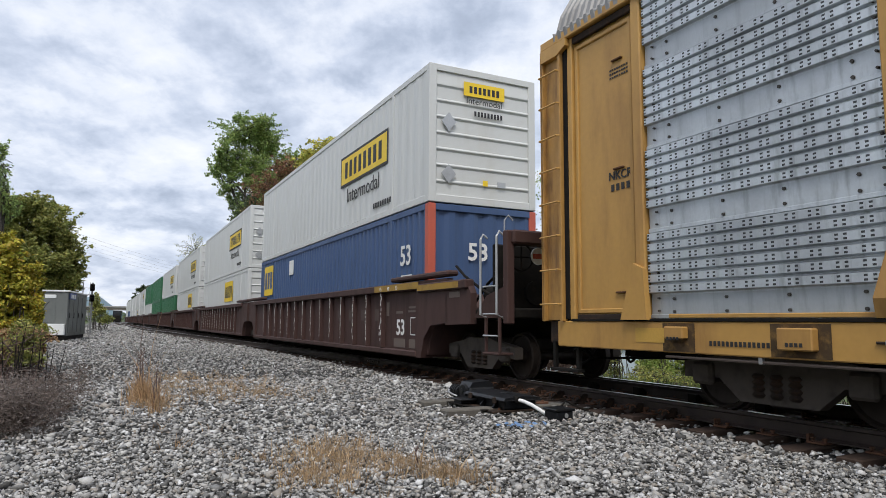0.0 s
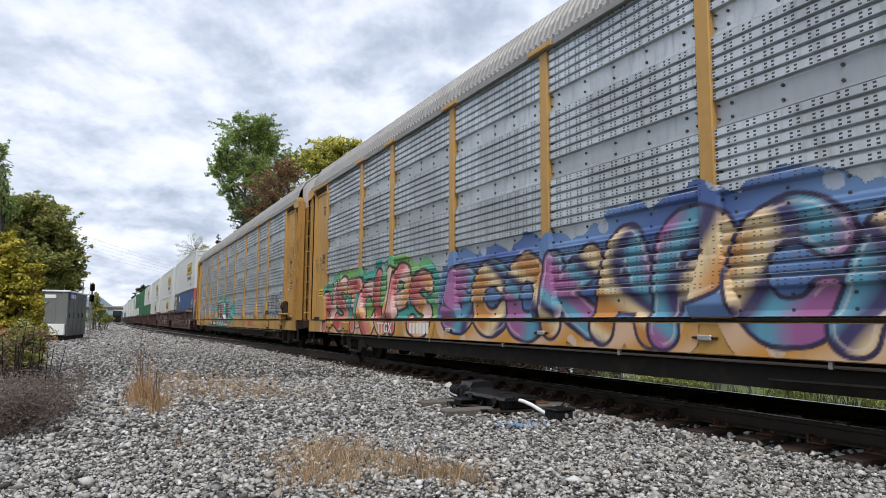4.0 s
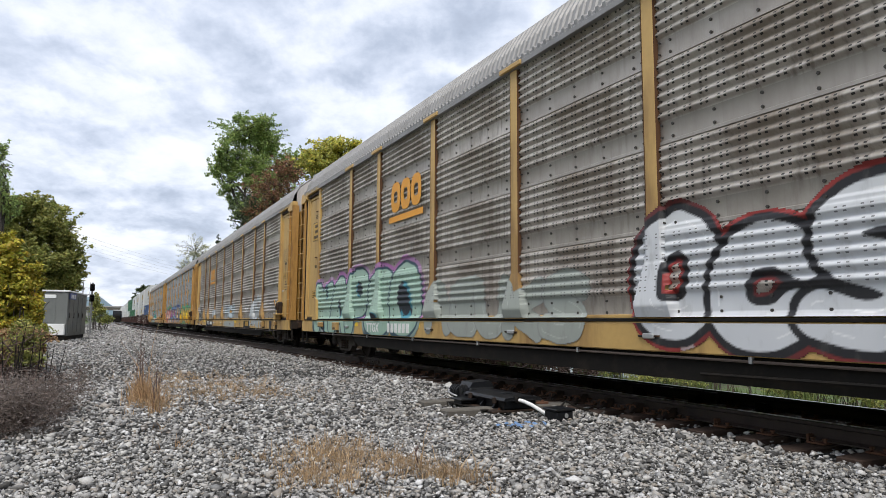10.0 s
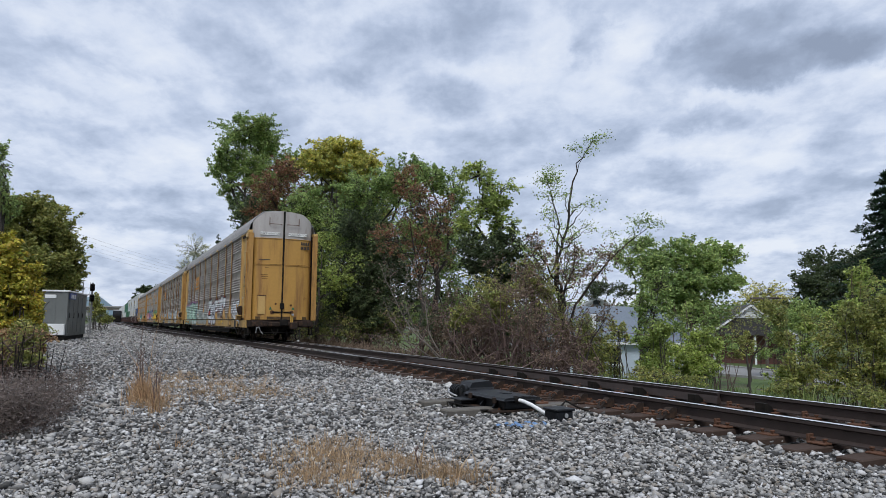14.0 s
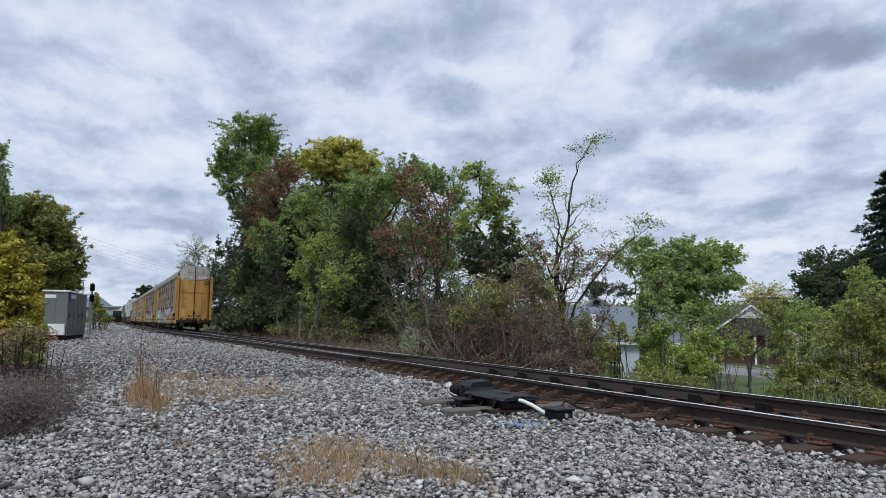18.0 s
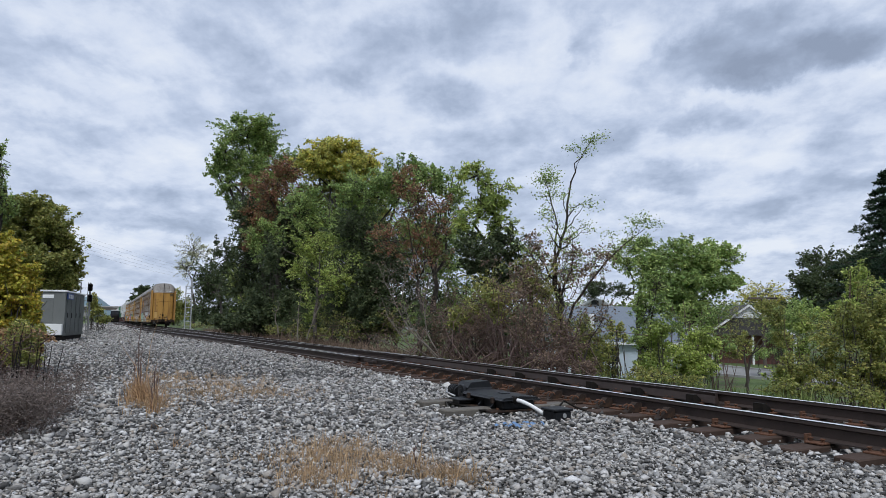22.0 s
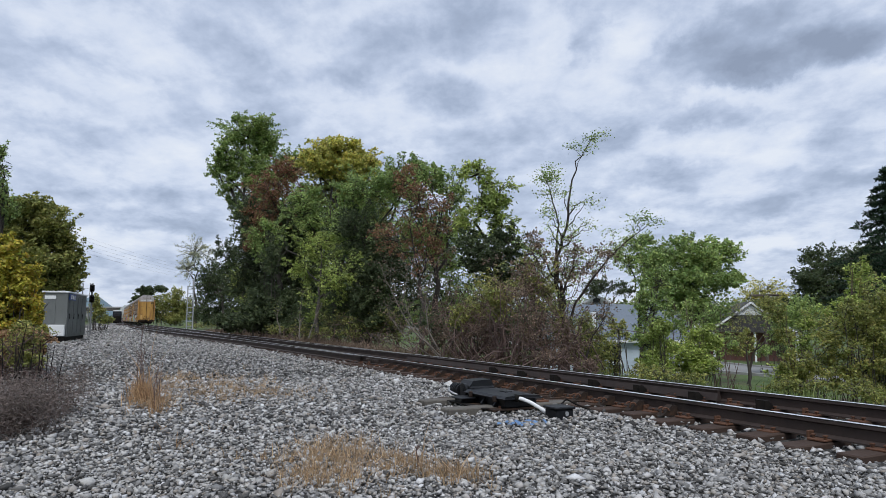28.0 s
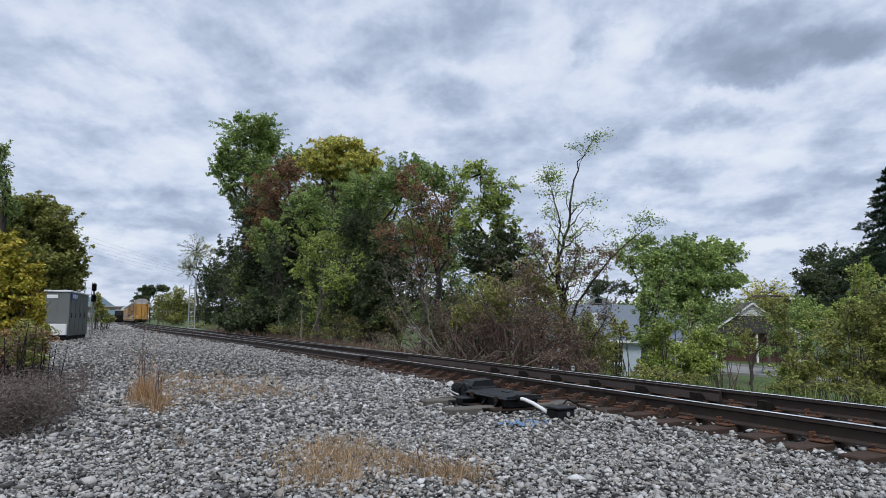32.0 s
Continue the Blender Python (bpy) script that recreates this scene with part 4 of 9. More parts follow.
    for x in (-1.2, -0.7, 0.85, 1.25):
        es.bev(x - 0.09, x + 0.09, -0.06, 0.1, 0.7, 0.9, 0.02)
    es.bev(-0.62, 0.62, -0.22, 0.1, 0.70, 0.86, 0.02)
    es.bev(0.30, 0.62, -0.40, 0.1, 0.56, 0.86, 0.03)
    part("end_sill", es, MAT["rustgrime"], car, m=turn)
    cp = Mesh()
    cp.bev(-0.11, 0.11, -0.5, 0.3, 0.72, 0.95, 0.03)
    cp.bev(-0.17, 0.17, -0.62, -0.4, 0.70, 0.99, 0.04)
    part("coupler", cp, MAT["black"], car, m=turn)
    ho = Mesh()
    for x0, x1 in ((-0.5, -0.2), (0.35, 0.8)):
        ho.tube([(x0 + (x1 - x0) * k / 6, -0.25 - 0.1 * math.sin(k / 6 * 3.14), 0.55 - 0.22 * math.sin(k / 6 * 3.14)) for k in range(7)], 0.022, 6)
    ho.tube([(-1.1, 0.02, 0.62), (-1.05, -0.05, 0.42), (-0.6, -0.05, 0.40), (0.6, -0.06, 0.43), (0.95, -0.02, 0.6)], 0.018, 6)
    part("brake_hose", ho, MAT["black"], car, m=turn, smooth=True)


def sill_mesh(mid):
    g = Mesh()
    for sx in (-1,):
        a, b = sorted((sx * 1.51, sx * 1.41))
        if mid:
            a, b = sorted((sx * 1.44, sx * 1.36))
            g.prism([(-9.2, 0.64), (-8.5, 0.34), (8.5, 0.34), (9.2, 0.64)], "x", a, b)
        else:
            g.bev(a, b, -HL + 0.3, HL - 0.3, 0.62, 0.955, 0.012)
    return g


def frame_mesh():
    g = Mesh()
    g.bev(-1.42, 1.42, -HL + 0.3, HL - 0.3, 0.86, 0.97, 0.02)
    g.bev(-0.35, 0.35, -HL + 0.3, HL - 0.3, 0.46, 0.86, 0.02)
    for k in range(-6, 7):
        g.bev(-1.42, 1.42, k * 1.3 - 0.06, k * 1.3 + 0.06, 0.52, 0.87, 0.01)
    g.bev(-1.1, -0.6, -2.0, -0.8, 0.40, 0.72, 0.05)
    g.tube([(-0.8, -7, 0.5), (-0.8, 7, 0.5)], 0.03, 6)
    return g


def bars(parent, m, n, w, h, gap, mat, name="marking"):
    """A row of plain bars the size of characters."""
    g = Mesh()
    tot = n * w + (n - 1) * gap
    for k in range(n):
        x = -tot / 2 + k * (w + gap)
        g.box(x, x + w, 0, h, 0, 0.003)
    ob = part(name, g, mat, parent, m=m)
    if name in ("small_print", "reporting_mark", "faded_mark"):
        tagged(ob, kind="stuff")
    return ob


def autorack(style):
    Y = MAT[style["yellow"]]
    sheet = MAT[style["sheet"]]
    car = thing("autorack_car", style["label"], "railway car", "autorack cars of the train")
    part("underframe", cached("underframe", frame_mesh, MAT["black"]), None, car)
    for t in (0, 180):
        part("side_sill", cached("side_sill", lambda: sill_mesh(False), Y), None, car, m=pose(0, 0, 0, 0, 0, t))
        part("middle_sill", cached("middle_sill", lambda: sill_mesh(True), MAT["black"]), None, car, m=pose(0, 0, 0, 0, 0, t))
    for t in (0, 180):
        part("top_chord", cached(("top_chord", style["plateau"]), lambda: Mesh().bev(-1.57, -1.47, -HL + 1.99, HL - 1.99, 4.805, 4.89, 0.008), MAT["roof"]), None, car, m=pose(0, 0, 0, 0, 0, t))
    # black strip laid in as the slot's shade
    part("sill_gap", cached("sill_gap", lambda: Mesh().bev(-1.522, -1.45, -HL + 0.62, HL - 0.62, 0.953, 0.984, 0.003), MAT["black"]), None, car, "black strip for the shaded slot between sill and side sheets")
    part("roof", cached("roof", roof_mesh, MAT["roof"]), None, car, "bare corrugated metal roof")
    y = -HL + 1.98
    edges = [y]
    for w in BAYS:
        for tier in range(4):
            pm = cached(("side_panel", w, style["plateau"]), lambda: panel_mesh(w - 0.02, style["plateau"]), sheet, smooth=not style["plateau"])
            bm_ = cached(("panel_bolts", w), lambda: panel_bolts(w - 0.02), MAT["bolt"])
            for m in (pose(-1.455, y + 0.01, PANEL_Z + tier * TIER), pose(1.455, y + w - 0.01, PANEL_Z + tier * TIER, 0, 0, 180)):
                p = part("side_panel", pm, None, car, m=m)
                if m.translation.x < 0:
                    tagged(part("rivets", bm_, None, p), kind="stuff")
        y += w
        edges.append(y)
    for e in edges[1:-1]:
        part("post", cached("post", post_mesh, Y), None, car, m=pose(0, e, 0))
        if style["yellow"] == "yellow2":
            for sy in (-0.0985, 0.0985):
                part("rusted_edge", cached("rusted_edge", lambda: Mesh().box(-1.522, -1.44, -0.003, 0.003, 1.67, 4.79), MAT["rustbrown"]), None, car, "rust-stained edge of the post", m=pose(0, e + sy, 0))
        part("post_cap", cached("post_cap", lambda: Mesh().bev(-1.60, -1.50, -0.30, 0.30, 4.81, 4.89, 0.012), Y), None, car, m=pose(0, e, 0))
        part("post", cached("post", post_mesh, Y), None, car, m=pose(0, e, 0, 0, 0, 180))
    y = -HL + 1.98
    for w in BAYS:
        part("kick_strip", cached(("kick_strip", w), lambda: Mesh().bev(-1.476, -1.45, 0.27, w - 0.27, 0.987, 1.034, 0.008), Y), None, car, "yellow strip along the foot of the side sheets", m=pose(0, y, 0))
        y += w
    for e in edges[1:-1]:
        if any(abs(e + 0.1 + HL - y) < 0.75 for y, *_ in style["marks"]):
            continue
        tb = part("turnbuckle", cached("turnbuckle", lambda: Mesh().bev(-1.545, -1.508, -0.09, 0.09, 0.76, 0.82, 0.012), MAT["steel"]), None, car, "worn steel tie-down fitting", m=pose(0, e + 0.1, 0))
        part("screw", cached("screw", lambda: Mesh().tube([(-1.525, -0.16, 0.79), (-1.525, 0.16, 0.79)], 0.013, 6), MAT["rustgrime"]), None, tb)
    pipe = part("train_pipe", cached("train_pipe", lambda: Mesh().tube([(-1.47, -HL + 2.2, 0.575), (-1.47, HL - 2.2, 0.575)], 0.016, 6), MAT["dusty"]), None, car, "pale dusty pipe under the sill")
    for k in range(9):
        part("pipe_hanger", cached("pipe_hanger", lambda: Mesh().bev(-1.492, -1.45, -0.02, 0.02, 0.555, 0.635, 0.004), MAT["steel"]), None, pipe, m=pose(0, -10.4 + 2.6 * k, 0))
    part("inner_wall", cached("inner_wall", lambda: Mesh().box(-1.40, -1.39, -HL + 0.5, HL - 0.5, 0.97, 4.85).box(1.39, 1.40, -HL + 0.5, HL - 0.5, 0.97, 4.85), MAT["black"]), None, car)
    hb = Mesh().bev(-1.60, -1.44, -HL + 1.5, -HL + 1.74, 1.16, 1.60, 0.04)
    hb.disc((-1.62, -HL + 1.62, 1.42), 0.13, "x", 0.025, 14)
    hb.disc((-1.65, -HL + 1.62, 1.42), 0.05, "x", 0.025, 10)
    hb.bev(-1.57, -1.46, -HL + 1.58, -HL + 1.66, 1.0, 1.18, 0.01)
    part("hand_brake", hb, MAT["rustgrime"], car, "rusty greasy hand brake")
    part("brake_lever", Mesh().tube([(-1.66, -HL + 1.62, 1.42), (-1.69, -HL + 1.66, 1.56), (-1.69, -HL + 1.72, 1.66)], 0.018, 6), MAT["post_rust"], car)
    part("brake_step", Mesh().bev(-1.72, -1.48, -HL + 1.25, -HL + 1.75, 1.14, 1.18, 0.01).bev(-1.70, -1.50, -HL + 1.5, -HL + 1.75, 0.97, 1.15, 0.01), Y, car)
    chain = Mesh().tube([(-1.5, -HL + 1.2 + 0.12 * k, 0.62 - 0.02 * k * (14 - k) / 3) for k in range(15)], [0.022 if k % 2 else 0.012 for k in range(15)], 6)
    part("brake_chain", chain, MAT["black"], car)
    part("brake_rod", Mesh().tube([(-1.48, -HL + 3.0, 0.55), (-1.48, -2.0, 0.42)], 0.018, 6), MAT["black"], car)
    # painted blocks and stencil plates along the sill
    for y, w, h, z, key in style["plates"]:
        part("sill_plate", Mesh().box(-w / 2, w / 2, 0, h, 0, 0.003), MAT[key], car, m=near_side(-HL + y, z, -1.513))
    for y, n, w, h, key in style["marks"]:
        if n == 4:
            letters("TTGX", h * 1.15, MAT[key], car, near_side(-HL + y, 0.70, -1.519), "reporting_mark", bold=0.006, spacing=1.1)
        else:
            bars(car, near_side(-HL + y, 0.70, -1.519), n, w * 0.62, h * 0.8, w * 0.3, MAT[key], "reporting_mark")
    # boxes and steps bolted on the sill, dark grime about them
    for y, w, h in ((23.76, 0.34, 0.2), (25.15, 0.26, 0.13), (4.35, 0.32, 0.2), (2.15, 0.24, 0.13)):
        part("grime", Mesh().box(-w * 0.85, w * 0.85, 0, 0.30, 0, 0.002), MAT["grime"], car, m=near_side(-HL + y, 0.635, -1.5115))
        part("sill_box", Mesh().bev(-1.60, -1.50, -w / 2, w / 2, 0.90 - h, 0.90, 0.012), Y, car, m=pose(0, -HL + y, 0))
        bars(car, near_side(-HL + y, 0.80 - h / 3, -1.601), 4, 0.03, 0.035, 0.015, MAT["ink"], "small_print")
    bars(car, near_side(-HL + 24.4, 0.71, -1.514), 14, 0.032, 0.05, 0.018, MAT["ink"], "small_print")
    letters("EXCESS HEIGHT CAR", 0.105, MAT["ink"], part("notice", Mesh().box(-0.43, 0.43, -0.03, 0.10, 0, 0.003), MAT["white"], car, "white notice with black capitals", m=rear_side(-0.62, 4.78, -HL + 0.02)), pose(0, 0, 0.003), spacing=0.9)
    letters("EXCESS HEIGHT CAR", 0.105, MAT["ink"], part("notice", Mesh().box(-0.43, 0.43, -0.03, 0.10, 0, 0.003), MAT["white"], car, "white notice with black capitals", m=rear_side(0.62, 4.78, -HL + 0.02)), pose(0, 0, 0.003), spacing=0.9)
    bars(car, rear_side(0.98, 4.36, -HL + 0.05), 4, 0.07, 0.14, 0.03, MAT["ink"], "reporting_mark")
    bars(car, rear_side(0.98, 4.16, -HL + 0.05), 6, 0.05, 0.14, 0.02, MAT["ink"], "reporting_mark")
    fr = part("stencil_frame", Mesh().box(-0.30, 0.30, 0, 0.42, 0, 0.002), MAT["ink"], car, m=near_side(-HL + 1.26, 3.0, -1.4445))
    part("stencil_field", Mesh().box(-0.288, 0.288, 0.012, 0.408, 0, 0.002), Y, fr, m=pose(0, 0, 0.003))
    for k in range(5):
        bars(fr, pose(0.01 * (k % 2), 0.045 + 0.073 * k, 0.006), 3, 0.11, 0.018, 0.06, MAT["ink"], "small_print")
    part("sticker_band", Mesh().box(-0.14, 0.14, -0.05, 0.05, 0, 0.002), MAT["navy"], car, "dark sticker band", m=near_side(-HL + 1.24, 2.91, -1.4445))
    for k in range(3):
        bars(car, near_side(-HL + 1.24, 2.80 - 0.07 * k, -1.4445), 2, 0.09, 0.03, 0.02, MAT["dusty"], "small_print")
    part("round_plate", Mesh().disc((-1.455, -HL + 1.49, 1.97), 0.04, "x", 0.012, 18), MAT["steel"], car, "small round plate")
    fr = part("stencil_frame", Mesh().box(-0.30, 0.30, 0, 0.19, 0, 0.002), MAT["ink"], car, m=near_side(-HL + 1.26, 2.39, -1.4445))
    part("stencil_field", Mesh().box(-0.288, 0.288, 0.012, 0.178, 0, 0.002), MAT["field"], fr, m=pose(0, 0, 0.003))
    bars(fr, pose(0, 0.115, 0.006), 2, 0.1, 0.03, 0.02, MAT["ink"], "small_print")
    bars(fr, pose(0, 0.055, 0.006), 3, 0.12, 0.03, 0.02, MAT["ink"], "small_print")
    letters("DECK", 0.07, MAT["ink"], car, near_side(-HL + 1.15, 2.26, -1.445))
    letters("CLEARANCE", 0.07, MAT["ink"], car, near_side(-HL + 1.15, 2.17, -1.445))
    for k in range(2):
        bars(car, near_side(-HL + 1.15, 2.08 - 0.09 * k, -1.445), 3, 0.07, 0.032, 0.03, MAT["ink"], "small_print")
    for z in (4.08, 4.03, 3.98):
        bars(car, near_side(HL - 1.52, z, -1.445), 8, 0.03, 0.022, 0.012, MAT["ink"], "small_print")
    if style["label"].startswith("clean"):
        letters("NKCR", 0.15, MAT["ink"], car, near_side(HL - 1.51, 2.69, -1.446), "reporting_mark", bold=0.003)
    for z in ((2.5,) if style["emblem"] else (2.55,) if style["label"].startswith("clean") else (2.69, 2.57)):
        bars(car, near_side(HL - 1.51, z, -1.445), 4, 0.055, 0.085, 0.035, MAT["ink"], "reporting_mark")
    for z in (4.2, 2.82, 1.3):
        part("hinge_mark", Mesh().bev(-1.475, -1.44, -0.09, 0.09, -0.012, 0.012, 0.006), MAT["rustbrown"], car, m=pose(0, HL - 1.5, z))
    if style["emblem"]:
        fr = part("stencil_frame", Mesh().box(-0.38, 0.38, 0, 0.55, 0, 0.002), MAT["ink"], car, m=near_side(HL - 1.44, 3.33, -1.4445))
        fi = part("stencil_field", Mesh().box(-0.365, 0.365, 0.015, 0.535, 0, 0.002), MAT["field"], fr, m=pose(0, 0, 0.003))
        for k, n in enumerate((8, 5, 4)):
            bars(fi, pose(0, 0.06 + 0.165 * k, 0.004), n, 0.045, 0.09, 0.03, MAT["ink"], "small_print")
        fr = part("stencil_frame", Mesh().box(-0.31, 0.31, 0, 0.21, 0, 0.002), MAT["ink"], car, m=near_side(HL - 1.42, 1.62, -1.4445))
        fi = part("stencil_field", Mesh().box(-0.295, 0.295, 0.015, 0.195, 0, 0.002), MAT["field"], fr, m=pose(0, 0, 0.003))
        for k in range(2):
            bars(fi, pose(0, 0.045 + 0.075 * k, 0.004), 7, 0.035, 0.04, 0.025, MAT["ink"], "small_print")
        x = -1.455 - 0.045
        for k in range(3):
            y = -HL + 19.9 - 0.53 * k
            ring = [(math.copysign(abs(math.cos(a)) ** 0.7, math.cos(a)), math.copysign(abs(math.sin(a)) ** 0.7, math.sin(a))) for a in [i * math.pi / 12 for i in range(25)]]
            g = Mesh().grid(list(range(25)), [0, 1], lambda i, v: (ring[int(i)][0] * (0.25 - 0.15 * v), ring[int(i)][1] * (0.33 - 0.2 * v), 0.004))
            part("emblem_ring", g, MAT["orange"], car, "orange painted emblem shape", m=near_side(y, 3.6, x))
        part("emblem_bar", Mesh().box(-0.87, 0.87, 0, 0.13, 0, 0.004), MAT["orange"], car, "orange underline", m=near_side(-HL + 19.38, 3.06, x))
    if style["label"].startswith("galvanised"):
        pl = part("placard", Mesh().box(-0.22, 0.22, 0, 0.2, 0, 0.003), MAT["label_y"], car, "yellow placard", m=near_side(-HL + 26.29, 1.64, -1.445))
        for k in range(2):
            bars(pl, pose(0, 0.04 + 0.08 * k, 0.004), 6, 0.035, 0.04, 0.02, MAT["ink"], "small_print")
        part("round_sticker", Mesh().disc((-1.53, -HL + 0.2, 1.75), 0.085, "x", 0.02, 16), MAT["white"], car, "white round sign with a red bar")
        part("sticker_bar", Mesh().bev(-1.546, -1.538, -HL + 0.11, -HL + 0.29, 1.72, 1.78, 0.002), MAT["red"], car)
    for e in (-1, 1):
        end_build(car, e, 0, style)
        bogie(car, e * 10.55, True)
    return car


STYLES = [
    dict(sheet="sheet_grey", yellow="yellow2", sill="yellow2", plateau=0, emblem=1, plates=[(25.2, 0.5, 0.12, 0.81, "label_y"), (22.4, 0.5, 0.12, 0.81, "label_y"), (18.78, 0.42, 0.11, 0.82, "label_y"), (15.98, 0.47, 0.11, 0.82, "label_y"), (9.9, 0.42, 0.11, 0.82, "label_y"), (7.25, 0.45, 0.11, 0.82, "label_y"), (3.0, 0.45, 0.3, 0.63, "ink")], marks=[(21.14, 4, 0.24, 0.24, "white"), (19.67, 6, 0.22, 0.24, "white"), (7.97, 3, 0.28, 0.24, "field")], label="weathered grey and yellow autorack car with graffiti, last of the train"),
    dict(sheet="sheet_grey", yellow="yellow2", sill="navy", plateau=0, emblem=1, plates=[(20.0, 2.85, 0.3, 0.625, "navy"), (25.3, 0.45, 0.16, 0.72, "label_y"), (22.3, 0.6, 0.12, 0.81, "label_y"), (13.54, 0.55, 0.11, 0.82, "label_y"), (10.8, 0.55, 0.11, 0.82, "label_y"), (5.5, 0.45, 0.11, 0.82, "label_y"), (7.87, 1.5, 0.3, 0.625, "navy"), (3.1, 0.45, 0.3, 0.63, "ink")], marks=[(20.62, 4, 0.2, 0.2, "white"), (19.3, 6, 0.17, 0.2, "white"), (7.9, 3, 0.28, 0.24, "field")], label="weathered grey autorack car with yellow posts and faded graffiti"),
    dict(sheet="sheet_blue", yellow="yellow", sill="yellow", plateau=1, emblem=0, plates=[(25.6, 0.5, 0.2, 0.7, "label_y"), (2.2, 0.5, 0.2, 0.7, "label_y")], marks=[(21.2, 4, 0.2, 0.26, "white"), (19.4, 6, 0.17, 0.26, "white")], label="galvanised autorack car with yellow ends and bright graffiti"),
    dict(sheet="sheet_blue", yellow="yellow", sill="yellow", plateau=1, emblem=0, plates=[(25.57, 0.44, 0.16, 0.72, "field"), (2.6, 0.42, 0.15, 0.73, "field"), (19.24, 2.6, 0.24, 0.66, "navy")], marks=[(19.95, 4, 0.2, 0.2, "white"), (18.6, 6, 0.17, 0.2, "white"), (7.9, 3, 0.36, 0.28, "red")], label="clean galvanised autorack car with yellow posts and ends"),
]
RACKS = [autorack(s) for s in STYLES]


def last_end(car):
    """The marker, hoses and worn marks on the rear of the last car."""
    t = pose(0, -HL, 0)
    br = Mesh().bev(0.38, 0.46, -0.30, -0.22, 0.62, 1.18, 0.012)
    br.bev(0.33, 0.36, -0.28, -0.24, 0.66, 1.14, 0.006)
    part("end_marker", br, MAT["field"], car, "yellow end-of-train bracket", m=t)
    part("marker_lamp", Mesh().disc((0.42, -0.31, 1.2), 0.05, "y", 0.07, 14), MAT["steel"], car, m=t)
    part("hose_end", Mesh().tube([(0.56, -0.35, 0.62), (0.6, -0.42, 0.42), (0.52, -0.45, 0.22), (0.6, -0.45, 0.08)], 0.025, 8), MAT["black"], car, m=t)
    part("hose_tag", Mesh().bev(0.60, 0.72, -0.46, -0.42, 0.02, 0.10, 0.02), MAT["white"], car, "white tag hanging on the hose", m=t)
    hook = Mesh().tube([(-1.12, -0.1, 0.40), (-1.10, -0.12, 0.62), (-1.0, -0.12, 0.66), (-0.9, -0.1, 0.45), (-0.82, -0.1, 0.36)], 0.018, 6)
    part("cut_lever", hook, MAT["steel"], car, m=t)
    for x, z, w in ((-0.62, 3.28, 0.34), (0.55, 3.3, 0.16), (-0.7, 2.95, 0.55), (-0.7, 2.86, 0.5), (-0.72, 2.77, 0.4), (0.95, 1.95, 0.3), (0.95, 1.87, 0.26)):
        tagged(part("small_print", Mesh().box(-w / 2, w / 2, 0, 0.02, 0, 0.002), MAT["rustbrown"], car, m=rear_side(x, z, -HL + (0.02 if abs(x) < 0.8 else 0.055))), kind="stuff")
    tagged(part("small_print", Mesh().box(-0.36, 0.36, 0, 0.03, 0, 0.002), MAT["ink"], car, m=rear_side(-0.72, 3.62, -HL + 0.05)), kind="stuff")
    for x, z in ((-0.5, 1.42), (0.5, 1.42)):
        part("sticker", Mesh().prism([(-0.07, 0), (0.07, 0), (0, 0.13)], "z", 0, 0.003), MAT["green_c"], car, "green triangle sticker", m=rear_side(x, z, -HL + 0.005))
    for x, z, r in ((-0.28, 1.68, 0.05), (-0.42, 1.3, 0.09), (0.40, 1.62, 0.05), (0.44, 1.3, 0.09)):
        part("grease_spot", Mesh().disc((x, -HL + 0.005, z), r, "y", 0.01, 12), MAT["rustbrown"], car)


last_end(RACKS[0])

# ---- well cars and containers ----
UNIT, UNIT0 = 19.12, 19.93  # pitch of the units, and the first one's middle when the clip starts
S_START = train_s(0.0)
BOX_L, BOX_W, BOX_H = 16.15, 2.59, 2.90


def sgn_bev(sx, a, b, *r):
    lo, hi = sorted((sx * a, sx * b))
    return Mesh().bev(lo, hi, *r)


def well_end(e):
    """The sloping end bulkhead and deck over the bogie."""
    g = Mesh()
    g.prism([(e * 8.05, 0.30), (e * 8.3, 0.30), (e * 8.55, 0.95), (e * 9.25, 0.98), (e * 9.25, 1.2), (e * 8.3, 1.2), (e * 8.05, 1.5)], "x", -1.38, 1.38)
    return g


def well_arch(e, sx):
    """Side plate that arches over the bogie."""
    o = [(7.95, 0.24), (8.2, 0.24), (8.34, 0.62), (8.62, 0.86), (9.3, 0.92), (9.3, 1.72), (7.95, 1.72)]
    x0, x1 = sorted((sx * 1.38, sx * 1.50))
    return Mesh().prism([(e * a, b) for a, b in o], "x", x0, x1)


def wear_strip(seed):
    """Ragged thin streak of bare paint down a rib."""
    rng = random.Random(seed + 40)
    g = Mesh()
    z = 0.5
    while z < 1.5:
        h = rng.uniform(0.03, 0.13)
        y = rng.uniform(-0.03, 0.03)
        g.box(-0.002, 0.002, y - rng.uniform(0.004, 0.014), y + rng.uniform(0.004, 0.014), z, z + h)
        z += h + rng.uniform(-0.02, 0.07)
    return g


